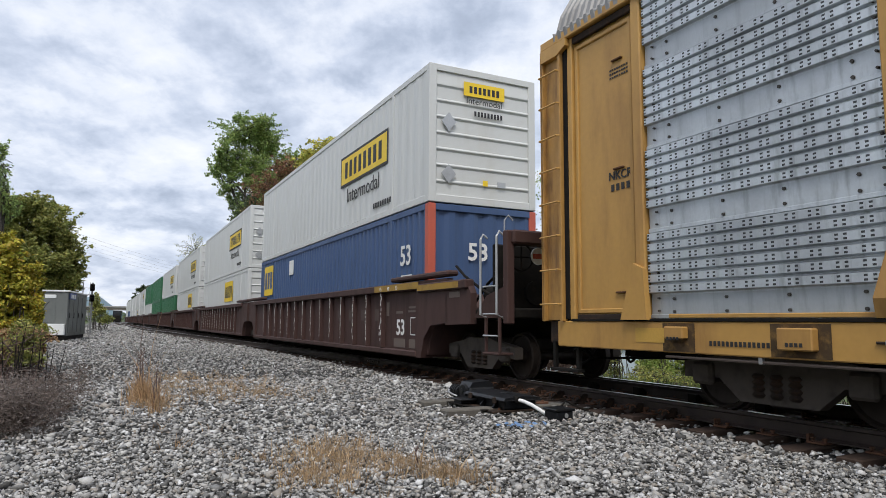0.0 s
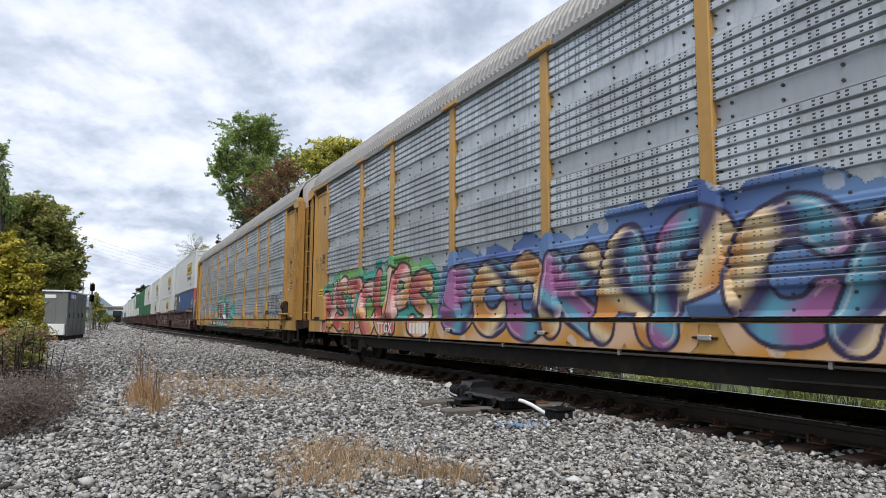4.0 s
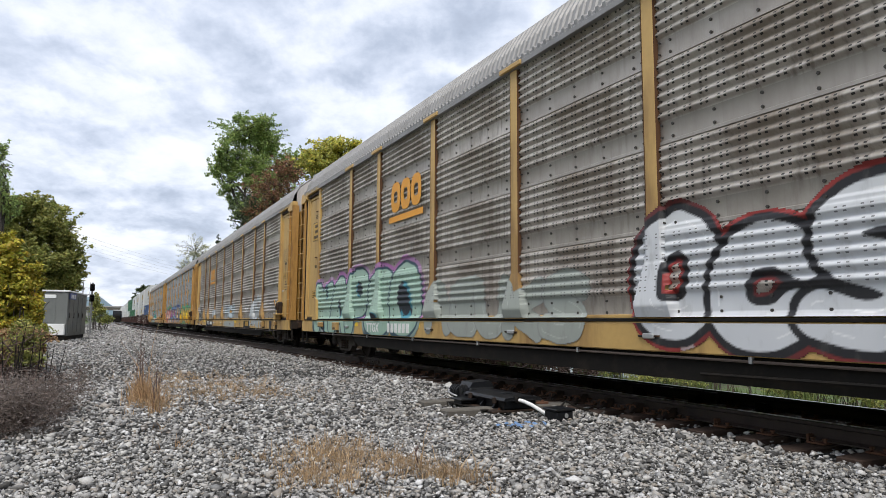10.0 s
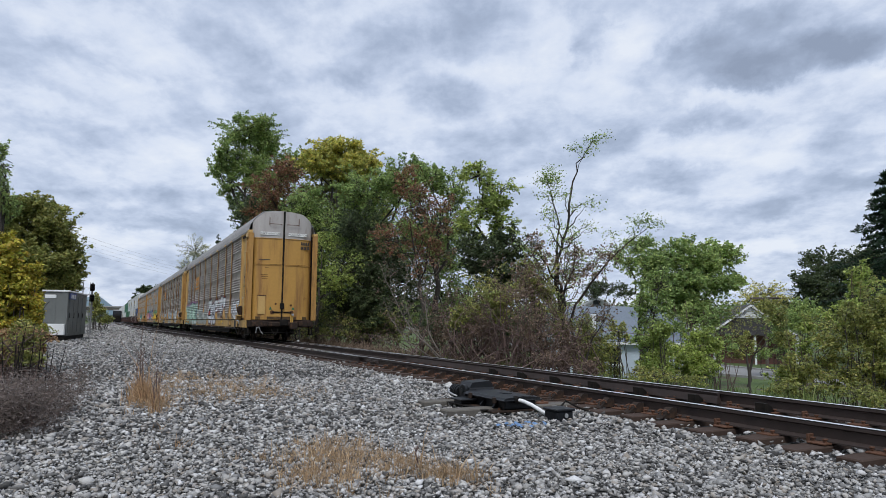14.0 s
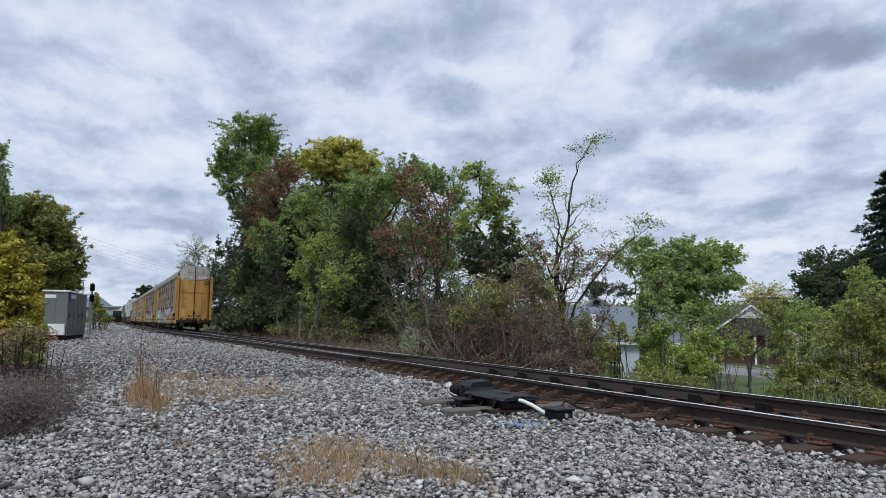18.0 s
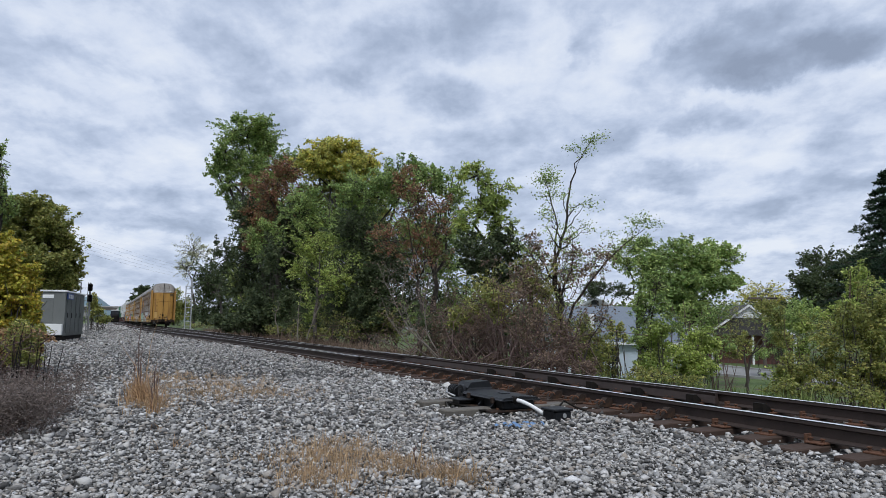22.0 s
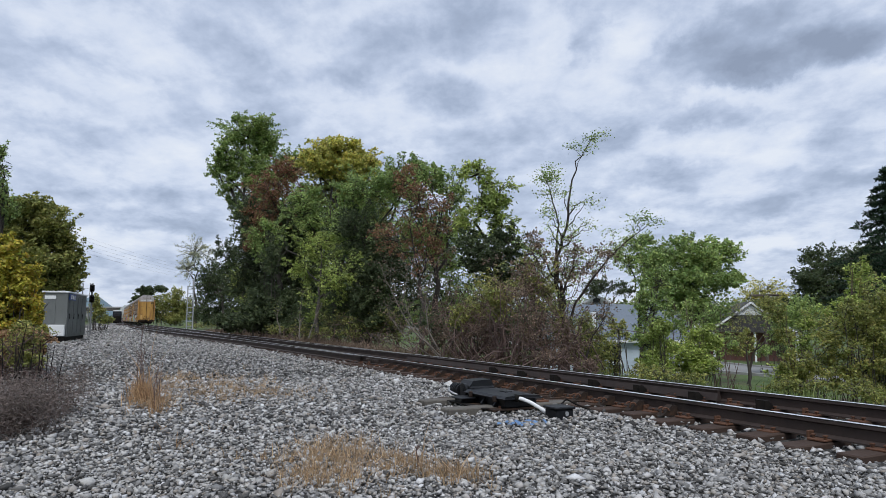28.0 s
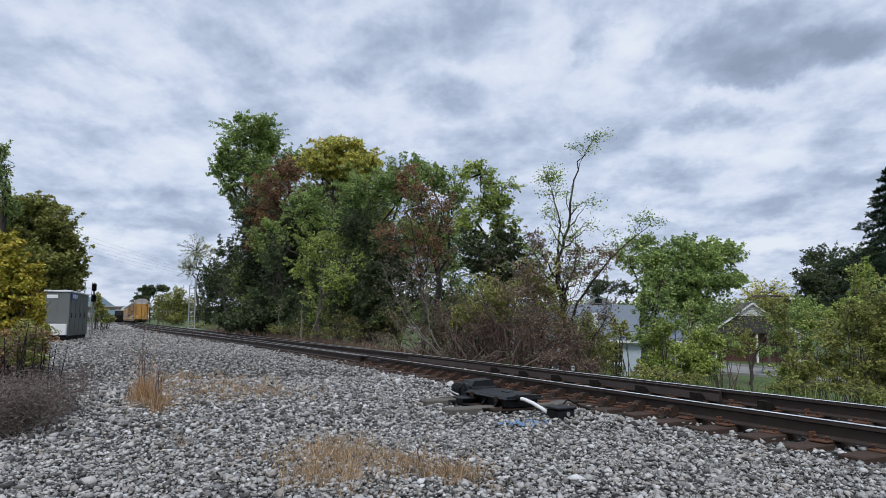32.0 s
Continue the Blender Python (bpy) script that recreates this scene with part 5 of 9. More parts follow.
def well_unit(first, near=True):
    car = thing("well_car", "rust-brown container well car with ribbed sides", "railway car", "well cars of the train")
    B = MAT["brown"]
    part("floor", cached("well_floor", lambda: Mesh().bev(-1.4, 1.4, -8.2, 8.2, 0.24, 0.34, 0.02), B), None, car)
    for sx in (-1, 1):
        part("side_wall", cached(("side_wall", sx), lambda: sgn_bev(sx, 1.38, 1.43, -8.0, 8.0, 0.28, 1.62, 0.01), B), None, car)
        part("top_chord", cached(("top_chord", sx), lambda: sgn_bev(sx, 1.36, 1.56, -8.1, 8.1, 1.56, 1.72, 0.02), B), None, car)
        part("bottom_chord", cached(("bottom_chord", sx), lambda: sgn_bev(sx, 1.36, 1.52, -8.0, 8.0, 0.24, 0.36, 0.02), B), None, car)
        for e in (-1, 1):
            part("arch_plate", cached(("arch_plate", e, sx), lambda: well_arch(e, sx), B), None, car)
            part("end_rail", cached(("end_rail", e, sx), lambda: sgn_bev(sx, 1.30, 1.54, min(e * 6.7, e * 9.4), max(e * 6.7, e * 9.4), 1.76, 1.86, 0.03), B), None, car)
    for k in range(14):
        for t in (0, 180):
            part("rib", cached("rib", lambda: Mesh().bev(-1.53, -1.42, -0.045, 0.045, 0.36, 1.56, 0.01), B), None, car, m=pose(0, -6.15 + 0.95 * k, 0, 0, 0, t))
        if near:
            part("wear", cached(("wear", k % 4), lambda: wear_strip(k % 4), MAT["white"]), None, car, "paint worn off to white", m=pose(-1.532, -6.15 + 0.95 * k, 0))
    for e in (-1, 1):
        part("end_frame", cached(("end_frame", e), lambda: well_end(e), B), None, car)
    bogie(car, -9.75 if first else -9.56, False)
    if first:
        part("end_platform", Mesh().bev(-1.40, 1.40, -11.2, -9.1, 0.98, 1.16, 0.03), MAT["black"], car)
        part("draft_sill", Mesh().bev(-0.3, 0.3, -11.6, -9.1, 0.66, 1.0, 0.03), MAT["black"], car)
        part("end_side_plate", Mesh().prism([(-9.25, 0.88), (-10.18, 0.90), (-10.18, 1.42), (-10.05, 1.62), (-9.25, 1.70)], "x", -1.50, -1.38), B, car)
        part("end_chord", Mesh().bev(-1.56, -1.38, -10.1, -8.1, 1.50, 1.66, 0.02), B, car)
        part("chord_stripe", Mesh().box(-0.85, 0.85, 0, 0.11, 0, 0.003), MAT["dull_yellow"], car, m=near_side(-9.0, 1.525, -1.562))
        part("stencil", Mesh().box(-0.2, 0.2, 0, 0.1, 0, 0.003), MAT["dusty"], car, m=near_side(-9.6, 1.36, -1.503))
        for x in (-1.42, -0.5, 0.55, 1.34):
            part("stanchion", Mesh().bev(x - 0.07, x + 0.07, -11.32, -11.18, 0.9, 2.36, 0.02), B, car)
        part("brake_housing", Mesh().bev(-1.42, 0.62, -11.40, -11.10, 2.14, 2.36, 0.03), B, car)
        part("housing_back", Mesh().bev(-1.38, 0.5, -10.75, -10.68, 1.16, 2.2, 0.02), MAT["black"], car)
        part("side_gusset", Mesh().prism([(-10.2, 1.0), (-11.2, 1.0), (-11.2, 1.5), (-10.6, 1.36)], "x", -1.44, -1.36), B, car)
        part("platform_step", Mesh().bev(-1.55, -1.25, -11.12, -10.66, 0.42, 0.46, 0.01).bev(-1.52, -1.47, -10.71, -10.67, 0.42, 1.0, 0.008).bev(-1.52, -1.47, -11.12, -11.08, 0.42, 1.0, 0.008), B, car)
        for y in (-10.6, -11.1):
            part("grab_iron", Mesh().tube([(-1.42, y, 1.0), (-1.55, y, 1.05), (-1.55, y, 2.28), (-1.5, y, 2.36), (-1.42, y, 2.3)], 0.02, 8), MAT["steel"], car, "pale worn grab iron")
        for z in (0.72, 1.06, 1.5):
            part("rung", Mesh().tube([(-1.53, -11.1, z), (-1.53, -10.65, z)], 0.014, 6), MAT["steel"], car)
        part("tall_grab", Mesh().tube([(-1.2, -10.75, 1.4), (-1.2, -10.78, 2.6), (-1.14, -10.8, 2.68), (-1.05, -10.8, 2.6)], 0.014, 6), MAT["steel"], car)
        bw = Mesh()
        ring = [(-1.02 + 0.22 * math.cos(k * math.pi / 10), -11.0, 1.98 + 0.22 * math.sin(k * math.pi / 10)) for k in range(21)]
        bw.tube(ring, 0.02, 6)
        for k in range(4):
            bw.tube([(-1.02, -11.0, 1.98), (-1.02 + 0.22 * math.cos(k * 1.57), -11.0, 1.98 + 0.22 * math.sin(k * 1.57))], 0.015, 5)
        part("brake_wheel", bw, MAT["black"], car)
        part("sign_disc", Mesh().disc((-0.72, -11.04, 2.0), 0.14, "y", 0.01, 18), MAT["white"], car, "faded red and white round sign")
        part("sign_bar", Mesh().bev(-0.83, -0.61, -11.06, -11.045, 1.96, 2.04, 0.004), MAT["red"], car)
        part("reservoir", Mesh().tube([(-0.6, -10.8, 1.42), (-0.6, -9.4, 1.42)], 0.2, 14), MAT["black"], car, smooth=True)
        part("brake_valve", Mesh().bev(-0.2, 0.5, -10.6, -9.8, 1.16, 1.8, 0.08), MAT["black"], car)
        for k, pts in enumerate(([(-0.9, -9.3, 1.3), (-1.0, -9.9, 1.6), (-1.15, -10.5, 1.75), (-1.2, -10.9, 1.3)], [(-1.25, -9.2, 1.95), (-1.3, -9.6, 1.75), (-1.32, -10.2, 1.5), (-1.2, -10.7, 1.25)], [(0.1, -11.1, 0.7), (0.0, -11.5, 0.45), (-0.2, -11.8, 0.55)])):
            part("air_pipe", Mesh().tube(pts, 0.025, 6), MAT["black"], car)
        part("coupler", Mesh().bev(-0.12, 0.12, -11.9, -11.2, 0.72, 0.96, 0.03), MAT["black"], car)
        letters("53", 0.45, MAT["white"], car, near_side(-7.05, 0.66, -1.435), bold=0.01)
        for y, z, w, h, key in ((-7.75, 0.66, 0.36, 0.36, "white"), (-7.0, 0.40, 0.6, 0.18, "dusty"), (-7.75, 0.40, 0.5, 0.18, "dusty"), (-7.7, 1.12, 0.5, 0.04, "dusty"), (-7.7, 1.2, 0.45, 0.04, "dusty"), (-7.0, 1.1, 0.35, 0.05, "dusty"), (-6.35, 1.05, 0.16, 0.3, "dusty")):
            fr = part("stencil", Mesh().box(-w / 2, w / 2, 0, h, 0, 0.003), MAT[key], car, m=near_side(y, z, -1.435))
            if key == "white":
                part("stencil_field", Mesh().box(-w / 2 + 0.02, w / 2 - 0.02, 0.02, h - 0.02, 0, 0.002), B, fr, m=pose(0, 0, 0.003))
        bars(car, near_side(-4.3, 0.95, -1.435), 4, 0.26, 0.26, 0.66, MAT["faint"], "faded_mark")
        for k in range(2):
            bars(car, near_side(-5.95, 0.62 + 0.14 * k, -1.435), 4, 0.04, 0.08, 0.035, MAT["white"], "reporting_mark")
        part("chord_stripe", Mesh().box(-1.2, 1.2, 0, 0.13, 0, 0.003), MAT["dull_yellow"], car, m=near_side(-7.0, 1.575, -1.562))
        for k, tx in enumerate(("45", "48", "53")):
            letters(tx, 0.12, MAT["white"], car, near_side(-6.2 - 0.45 * k, 1.59, -1.566))
    return car


def box_wall(kind):
    """Corrugated walls of a container, without its frame."""
    g = Mesh()
    h = BOX_H - 0.26
    per, dep = (0.28, 0.036) if kind == "deep" else (0.42, 0.014)
    n = int((BOX_L - 0.3) / per)
    ys = []
    for k in range(n):
        ys += [k * per, k * per + 0.3 * per, k * per + 0.5 * per, k * per + 0.8 * per]
    ys = [-BOX_L / 2 + 0.15 + y for y in ys] + [BOX_L / 2 - 0.15]
    for sx in (-1, 1):
        g.grid(ys, [0.14, BOX_H - 0.12], lambda y, z: (sx * (BOX_W / 2 - 0.012 - (dep if ys.index(y) % 4 in (2, 3) else 0)), y, z))
    if kind == "deep":
        xs = [-1.15 + 0.115 * k for k in range(21)]
        for e in (-1, 1):
            g.grid(xs, [0.14, BOX_H - 0.12], lambda x, z: (x, e * (BOX_L / 2 - 0.03 - (0.04 if xs.index(x) % 4 in (1, 2) else 0)), z))
    else:
        zs = [0.14]
        while zs[-1] < BOX_H - 0.55:
            z = zs[-1]
            zs += [z + 0.25, z + 0.29, z + 0.31, z + 0.34]
        zs = zs[:-1] + [BOX_H - 0.12]
        for e in (-1, 1):
            g.grid([-1.2, 1.2], zs, lambda x, z: (x, e * (BOX_L / 2 - 0.045 + (0.03 if zs.index(z) % 4 in (2, 3) else 0)), z))
    g.grid([-1.22, 1.22], [-BOX_L / 2 + 0.1, BOX_L / 2 - 0.1], lambda x, y: (x, y, BOX_H - 0.02))
    g.grid([-1.22, 1.22], [-BOX_L / 2 + 0.1, BOX_L / 2 - 0.1], lambda x, y: (x, y, 0.1))
    return g


def box_rail():
    g = Mesh()
    for sx in (-1, 1):
        a, b = sorted((sx * (BOX_W / 2), sx * (BOX_W / 2 - 0.1)))
        g.bev(a, b, -BOX_L / 2, BOX_L / 2, 0.0, 0.15, 0.01)
        g.bev(a, b, -BOX_L / 2, BOX_L / 2, BOX_H - 0.13, BOX_H, 0.01)
        for y in (-6.1, 6.1):
            g.bev(a - (0.004 if sx < 0 else 0), b + (0.004 if sx > 0 else 0), y - 0.07, y + 0.07, 0.1, BOX_H - 0.1, 0.01)
    for e in (-1, 1):
        a, b = sorted((e * BOX_L / 2, e * (BOX_L / 2 - 0.1)))
        g.bev(-BOX_W / 2, BOX_W / 2, a, b, 0.0, 0.16, 0.01)
        g.bev(-BOX_W / 2, BOX_W / 2, a, b, BOX_H - 0.14, BOX_H, 0.01)
    return g


def corner_post():
    return Mesh().bev(-0.17, 0.0, 0.0, 0.17, 0.0, BOX_H, 0.012)


def container(color, post, kind, label, logo=None):
    c = thing("container", label, "shipping container", "containers on the train")
    part("shell", cached(("shell", kind), lambda: box_wall(kind), MAT[color]), None, c)
    part("frame", cached("frame", box_rail, MAT[color]), None, c)
    for sx, e, t in ((1, -1, 0), (-1, -1, -90), (-1, 1, 180), (1, 1, 90)):
        part("corner_post", cached("corner_post", corner_post, MAT[post if e < 0 else color]), None, c, m=pose(sx * BOX_W / 2 * 1.001, e * BOX_L / 2 * 1.0005, 0, 0, 0, t))
    for sx in (-1, 1):
        for y in (-BOX_L / 2 + 0.1, -6.1, 6.1, BOX_L / 2 - 0.1):
            part("corner_casting", cached(("corner_casting", color), lambda: Mesh().bev(-0.09, 0.09, -0.09, 0.09, -0.004, 0.125, 0.012), MAT[color]), None, c, m=pose(sx * (BOX_W / 2 - 0.082), y, 0))
            part("stacking_lock", cached("stacking_lock", lambda: Mesh().bev(-0.06, 0.06, -0.05, 0.05, -0.06, -0.004, 0.01), MAT["black"]), None, c, m=pose(sx * (BOX_W / 2 - 0.08), y, 0))
    x = -BOX_W / 2 - 0.002
    if logo == "top":
        p = part("logo_panel", Mesh().box(-1.75, 1.75, 0, 0.85, 0, 0.004), MAT["ink"], c, "yellow name panel", m=near_side(-4.1, 1.25, x))
        part("panel_field", Mesh().box(-1.68, 1.68, 0.07, 0.78, 0, 0.003), MAT["label_y"], p, m=pose(0, 0, 0.004))
        bars(p, pose(0, 0.2, 0.008), 8, 0.2, 0.45, 0.16, MAT["ink"])
        letters("Intermodal", 0.55, MAT["ink"], c, near_side(-4.1, 0.78, x - 0.001))
        bars(c, near_side(-5.5, 0.3, x), 8, 0.1, 0.13, 0.05, MAT["ink"])
        e = -BOX_L / 2 - 0.003
        p = part("logo_panel", Mesh().box(-0.5, 0.5, 0, 0.3, 0, 0.004), MAT["label_y"], c, m=rear_side(0.0, 2.32, e))
        bars(p, pose(0, 0.07, 0.004), 7, 0.07, 0.15, 0.04, MAT["ink"])
        letters("Intermodal", 0.2, MAT["ink"], c, rear_side(0.0, 2.16, e))
        bars(c, rear_side(0.1, 1.9, e), 9, 0.05, 0.11, 0.03, MAT["ink"])
        part("sticker", Mesh().box(-0.06, 0.06, 0, 0.12, 0, 0.003), MAT["label_y"], c, m=rear_side(0.02, 0.42, e))
        part("sticker", Mesh().box(-0.1, 0.1, 0, 0.12, 0, 0.003), MAT["steel"], c, m=rear_side(0.42, 0.42, e))
        for z in (0.4, 1.5):
            d = Mesh().prism([(-0.17, 0), (0, 0.2), (0.17, 0), (0, -0.2)], "y", e - 0.012, e)
            part("placard_holder", d, MAT["steel"], c, m=pose(-0.85, 0, z + 0.2))
    if logo == "low":
        p = part("logo_panel", Mesh().box(-1.3, 1.3, 0, 1.05, 0, 0.004), MAT["label_y"], c, m=near_side(-2.6, 1.5, x))
        bars(p, pose(0, 0.2, 0.004), 6, 0.26, 0.6, 0.1, MAT["ink"])
    if logo == "emp":
        p = part("logo_panel", Mesh().box(-0.75, 0.75, 0, 1.15, 0, 0.004), MAT["label_y"], c, m=near_side(6.6, 1.5, x))
        bars(p, pose(0, 0.25, 0.004), 3, 0.33, 0.65, 0.12, MAT["blue_c"])
        letters("53", 0.6, MAT["white"], c, near_side(-6.95, 1.72, x), bold=0.01)
        part("sign_panel", Mesh().box(-0.3, 0.3, 0, 0.5, 0, 0.004), MAT["white"], c, m=near_side(3.0, 2.1, x))
        part("sign_panel", Mesh().box(-0.28, 0.28, 0, 0.75, 0, 0.004), MAT["white"], c, m=near_side(-7.0, 0.75, x))
        letters("53", 0.5, MAT["white"], c, rear_side(-0.15, 1.78, -BOX_L / 2 - 0.004), bold=0.01)
    return c


LOADS = [("blue_c", "red", "deep", "emp", "white_c", "white_c", "top"), ("white_c", "white_c", "flat", "low", "white_c", "white_c", "top"),
         ("white_c", "white_c", "flat", "low", "white_c", "white_c", "top"), ("green_c", "green_c", "deep", None, "white_c", "white_c", "top"),
         ("green_c", "green_c", "deep", None, "green_c", "green_c", None), ("white_c", "white_c", "flat", None, "green_c", "green_c", None),
         ("white_c", "white_c", "flat", None, "white_c", "white_c", "top"), ("white_c", "white_c", "flat", "low", "white_c", "white_c", None),
         ("white_c", "white_c", "flat", None, "white_c", "white_c", None), ("white_c", "white_c", "flat", None, "white_c", "white_c", None),
         ("blue_c", "blue_c", "deep", None, "white_c", "white_c", None), ("white_c", "white_c", "flat", None, "white_c", "white_c", None)]
WORDS = {"white_c": "white", "blue_c": "blue", "green_c": "dark green"}
WELLS = []
for i, (c0, p0, k0, l0, c1, p1, l1) in enumerate(LOADS):
    low = container(c0, p0, k0, WORDS[c0] + " steel shipping container down in a well car" + (", red corner posts" if p0 == "red" else ""), l0)
    high = container(c1, p1, "flat" if c1 == "white_c" else "deep", WORDS[c1] + " shipping container stacked on top of another", l1)
    WELLS.append((well_unit(i == 0, i < 2), low, high))


# ---- trees, shrubs and weeds ----
def leaf_cloud(name, centres, spread, count, size, mat, rng, long=1.5, flat=0.75):
    """Leaves in clumps about the centres: each a small folded diamond."""
    c = np.asarray(centres)
    k = rng.integers(0, len(c), count)
    w = (np.asarray(spread) * rng.uniform(0.7, 1.25, len(c)))[k][:, None]
    # clumps thin out towards their rims
    d = rng.normal(0, 1, (count, 3))
    d /= np.linalg.norm(d, axis=1, keepdims=True)
    p = c[k] + d * (rng.uniform(0, 1, (count, 1)) ** 0.5) * w * np.array([1, 1, flat])
    a = rng.normal(0, 1, (count, 3)) * np.array([1, 1, 0.6])
    a /= np.linalg.norm(a, axis=1, keepdims=True)
    b = np.cross(a, rng.normal(0, 1, (count, 3)) * np.array([0.5, 0.5, 1.0]))
    b /= np.linalg.norm(b, axis=1, keepdims=True) + 1e-9
    s = size * rng.uniform(0.6, 1.25, (count, 1))
    up = np.cross(a, b)
    wd = s * 0.5 / math.sqrt(long) * 1.25
    ln = s * math.sqrt(long)
    v = np.stack([p, p + a * ln * 0.45 + b * wd + up * wd * 0.25, p + a * ln, p + a * ln * 0.45 - b * wd + up * wd * 0.25], 1)
    f = np.arange(count * 4).reshape(-1, 4)
    return raw_mesh(name, v.reshape(-1, 3), f, mat)


def limb_points(a, b, rng, wob):
    a, b = Vector(a), Vector(b)
    n = 5
    pts = []
    for i in range(n + 1):
        t = i / n
        q = a.lerp(b, t)
        q.z += (b - a).length * 0.10 * math.sin(t * math.pi)
        if 0 < i < n:
            q += Vector(rng.normal(0, wob, 3))
        pts.append(q)
    return pts


def plant(name, label, category, mat, x, y, lobes, count, size, clump, seed, long=1.5, bare=0, wood_mat=None, dense=0):
    """A tree or shrub: trunk and limbs reach into the lobes of its crown; leaves hang in clumps there."""
    rng = np.random.default_rng(seed)
    z0 = ground_z(x, y) - 0.1
    ob = thing(name, label, category, "trees and shrubs" if category == "tree" else "", m=pose(x, y, z0))
    lob = [(Vector((a, b, c - z0)), r, h) for a, b, c, r, h in lobes]
    # smaller lobes about the rims break the outline
    for c, r, h in list(lob):
        for _ in range(3):
            d = Vector(rng.normal(0, 1, 3)).normalized()
            k = rng.uniform(0.35, 0.6)
            lob.append((c + Vector((d.x * r, d.y * r, abs(d.z) * h if d.z > -0.3 else d.z * h)) * 0.8, r * k, h * k))
    top = max(l[0].z + l[2] for l in lob)
    centres, sizes, twigs = [], [], []
    for c, r, h in lob:
        n = int(min(170, max(7, (2.4 if bare else 4.6 if dense else 3.5) * r * (r + 2 * h) / 3 / clump ** 2)))
        for _ in range(n):
            d = rng.normal(0, 1, 3)
            d /= np.linalg.norm(d)
            d[2] = d[2] * 0.85 + 0.15
            reach = (rng.uniform(0.45, 1.02) if rng.random() < 0.85 else rng.uniform(1.0, 1.25)) if dense else rng.uniform(0.55, 1.1) if rng.random() < 0.68 else rng.uniform(1.1, 1.5)
            out = np.array([r, r, h])
            tip = np.array(c) + d * out * reach
            if tip[2] < 0.05:
                continue
            twigs.append((Vector(np.array(c) + d * out * 0.2), Vector(tip)))
            for t, w in ((0.45, 1.0), (0.68, 0.75), (0.82, 0.5), (0.92, 0.36), (1.0, 0.24)):
                centres.append(np.array(c) + d * out * reach * t + rng.normal(0, 0.12 * clump, 3))
                sizes.append(clump * w)
    cen, sizes = np.array(centres), np.array(sizes)
    keep = cen[:, 2] > 0.03
    cen, sizes = cen[keep], sizes[keep]
    wood = Mesh()
    slim = 0.55 if bare else 1.0
    if category == "tree":
        big = sum((l[0] * (l[1] * l[2]) for l in lob), Vector()) / sum(l[1] * l[2] for l in lob)
        r0 = max(0.035, 0.016 * top) * (0.8 if bare else 1)
        fork = Vector((big.x * 0.5, big.y * 0.5, max(0.35 * top, min(0.6 * big.z, 0.5 * top))))
        trunk = limb_points((0, 0, 0), fork, rng, 0.02 * top * 0.3)
        wood.tube(trunk, [r0 * (1.15 - 0.1 * i) for i in range(6)], 9, cap=False)
        for i, (c, r, h) in enumerate(lob):
            g = (0.5 if bare else 0.8) if i < len(lobes) else 0.3
            wood.tube(limb_points(fork if i < len(lobes) else lob[(i - len(lobes)) // 3][0], c, rng, 0.05 * (c - fork).length), [r0 * k * g for k in (0.62, 0.52, 0.42, 0.32, 0.24, 0.16)], 7, cap=False)
        starts = [l[0] for l in lob]
        r1 = r0 * (0.1 if bare else 0.16)
    else:
        starts = [Vector((l[0].x + rng.normal(0, l[1] * 0.4), l[0].y + rng.normal(0, l[1] * 0.4), max(0.0, l[0].z - l[2] * 1.2))) for l in lob]
        for s, (c, r, h) in zip(starts, lob):
            for _ in range(3):
                e = c + Vector(rng.normal(0, 0.5, 3)) * min(r, h)
                if bare:
                    e = c + Vector((rng.normal(0, 0.9) * r, rng.normal(0, 0.9) * r, rng.uniform(-0.4, 0.9) * h))
                    s = Vector((c.x + rng.normal(0, 0.9) * r, c.y + rng.normal(0, 0.6) * r, 0.0))
                wood.tube(limb_points((s.x, s.y, 0.0), e, rng, 0.12 if bare else 0.05), [0.02, 0.018, 0.015, 0.012, 0.009, 0.006], 5, cap=False)
        r1 = 0.009
    # twigs out to the rim of the crown
    for i in rng.permutation(len(twigs))[: (240 if bare else 150)]:
        a, b = twigs[i]
        wood.tube(limb_points(a, b, rng, 0.05 * (b - a).length), [r1, r1 * 0.9, r1 * 0.75, r1 * 0.6, r1 * 0.45, r1 * 0.3], 4, cap=False)
    me = bpy.data.meshes.new("trunk")
    me.from_pydata(wood.v, [], wood.f)
    me.materials.append(MAT[wood_mat or ("twig" if (bare and category != "tree") else "bark")])
    me.polygons.foreach_set("use_smooth", [True] * len(me.polygons))
    wd = part("trunk" if category == "tree" else "brush", me, None, ob)
    if category != "tree":
        tagged(wd, kind="stuff")
    part("crown" if category == "tree" else "leaves", leaf_cloud("crown", cen, sizes, count, size, MAT[mat], rng, long), None, ob)
    return ob




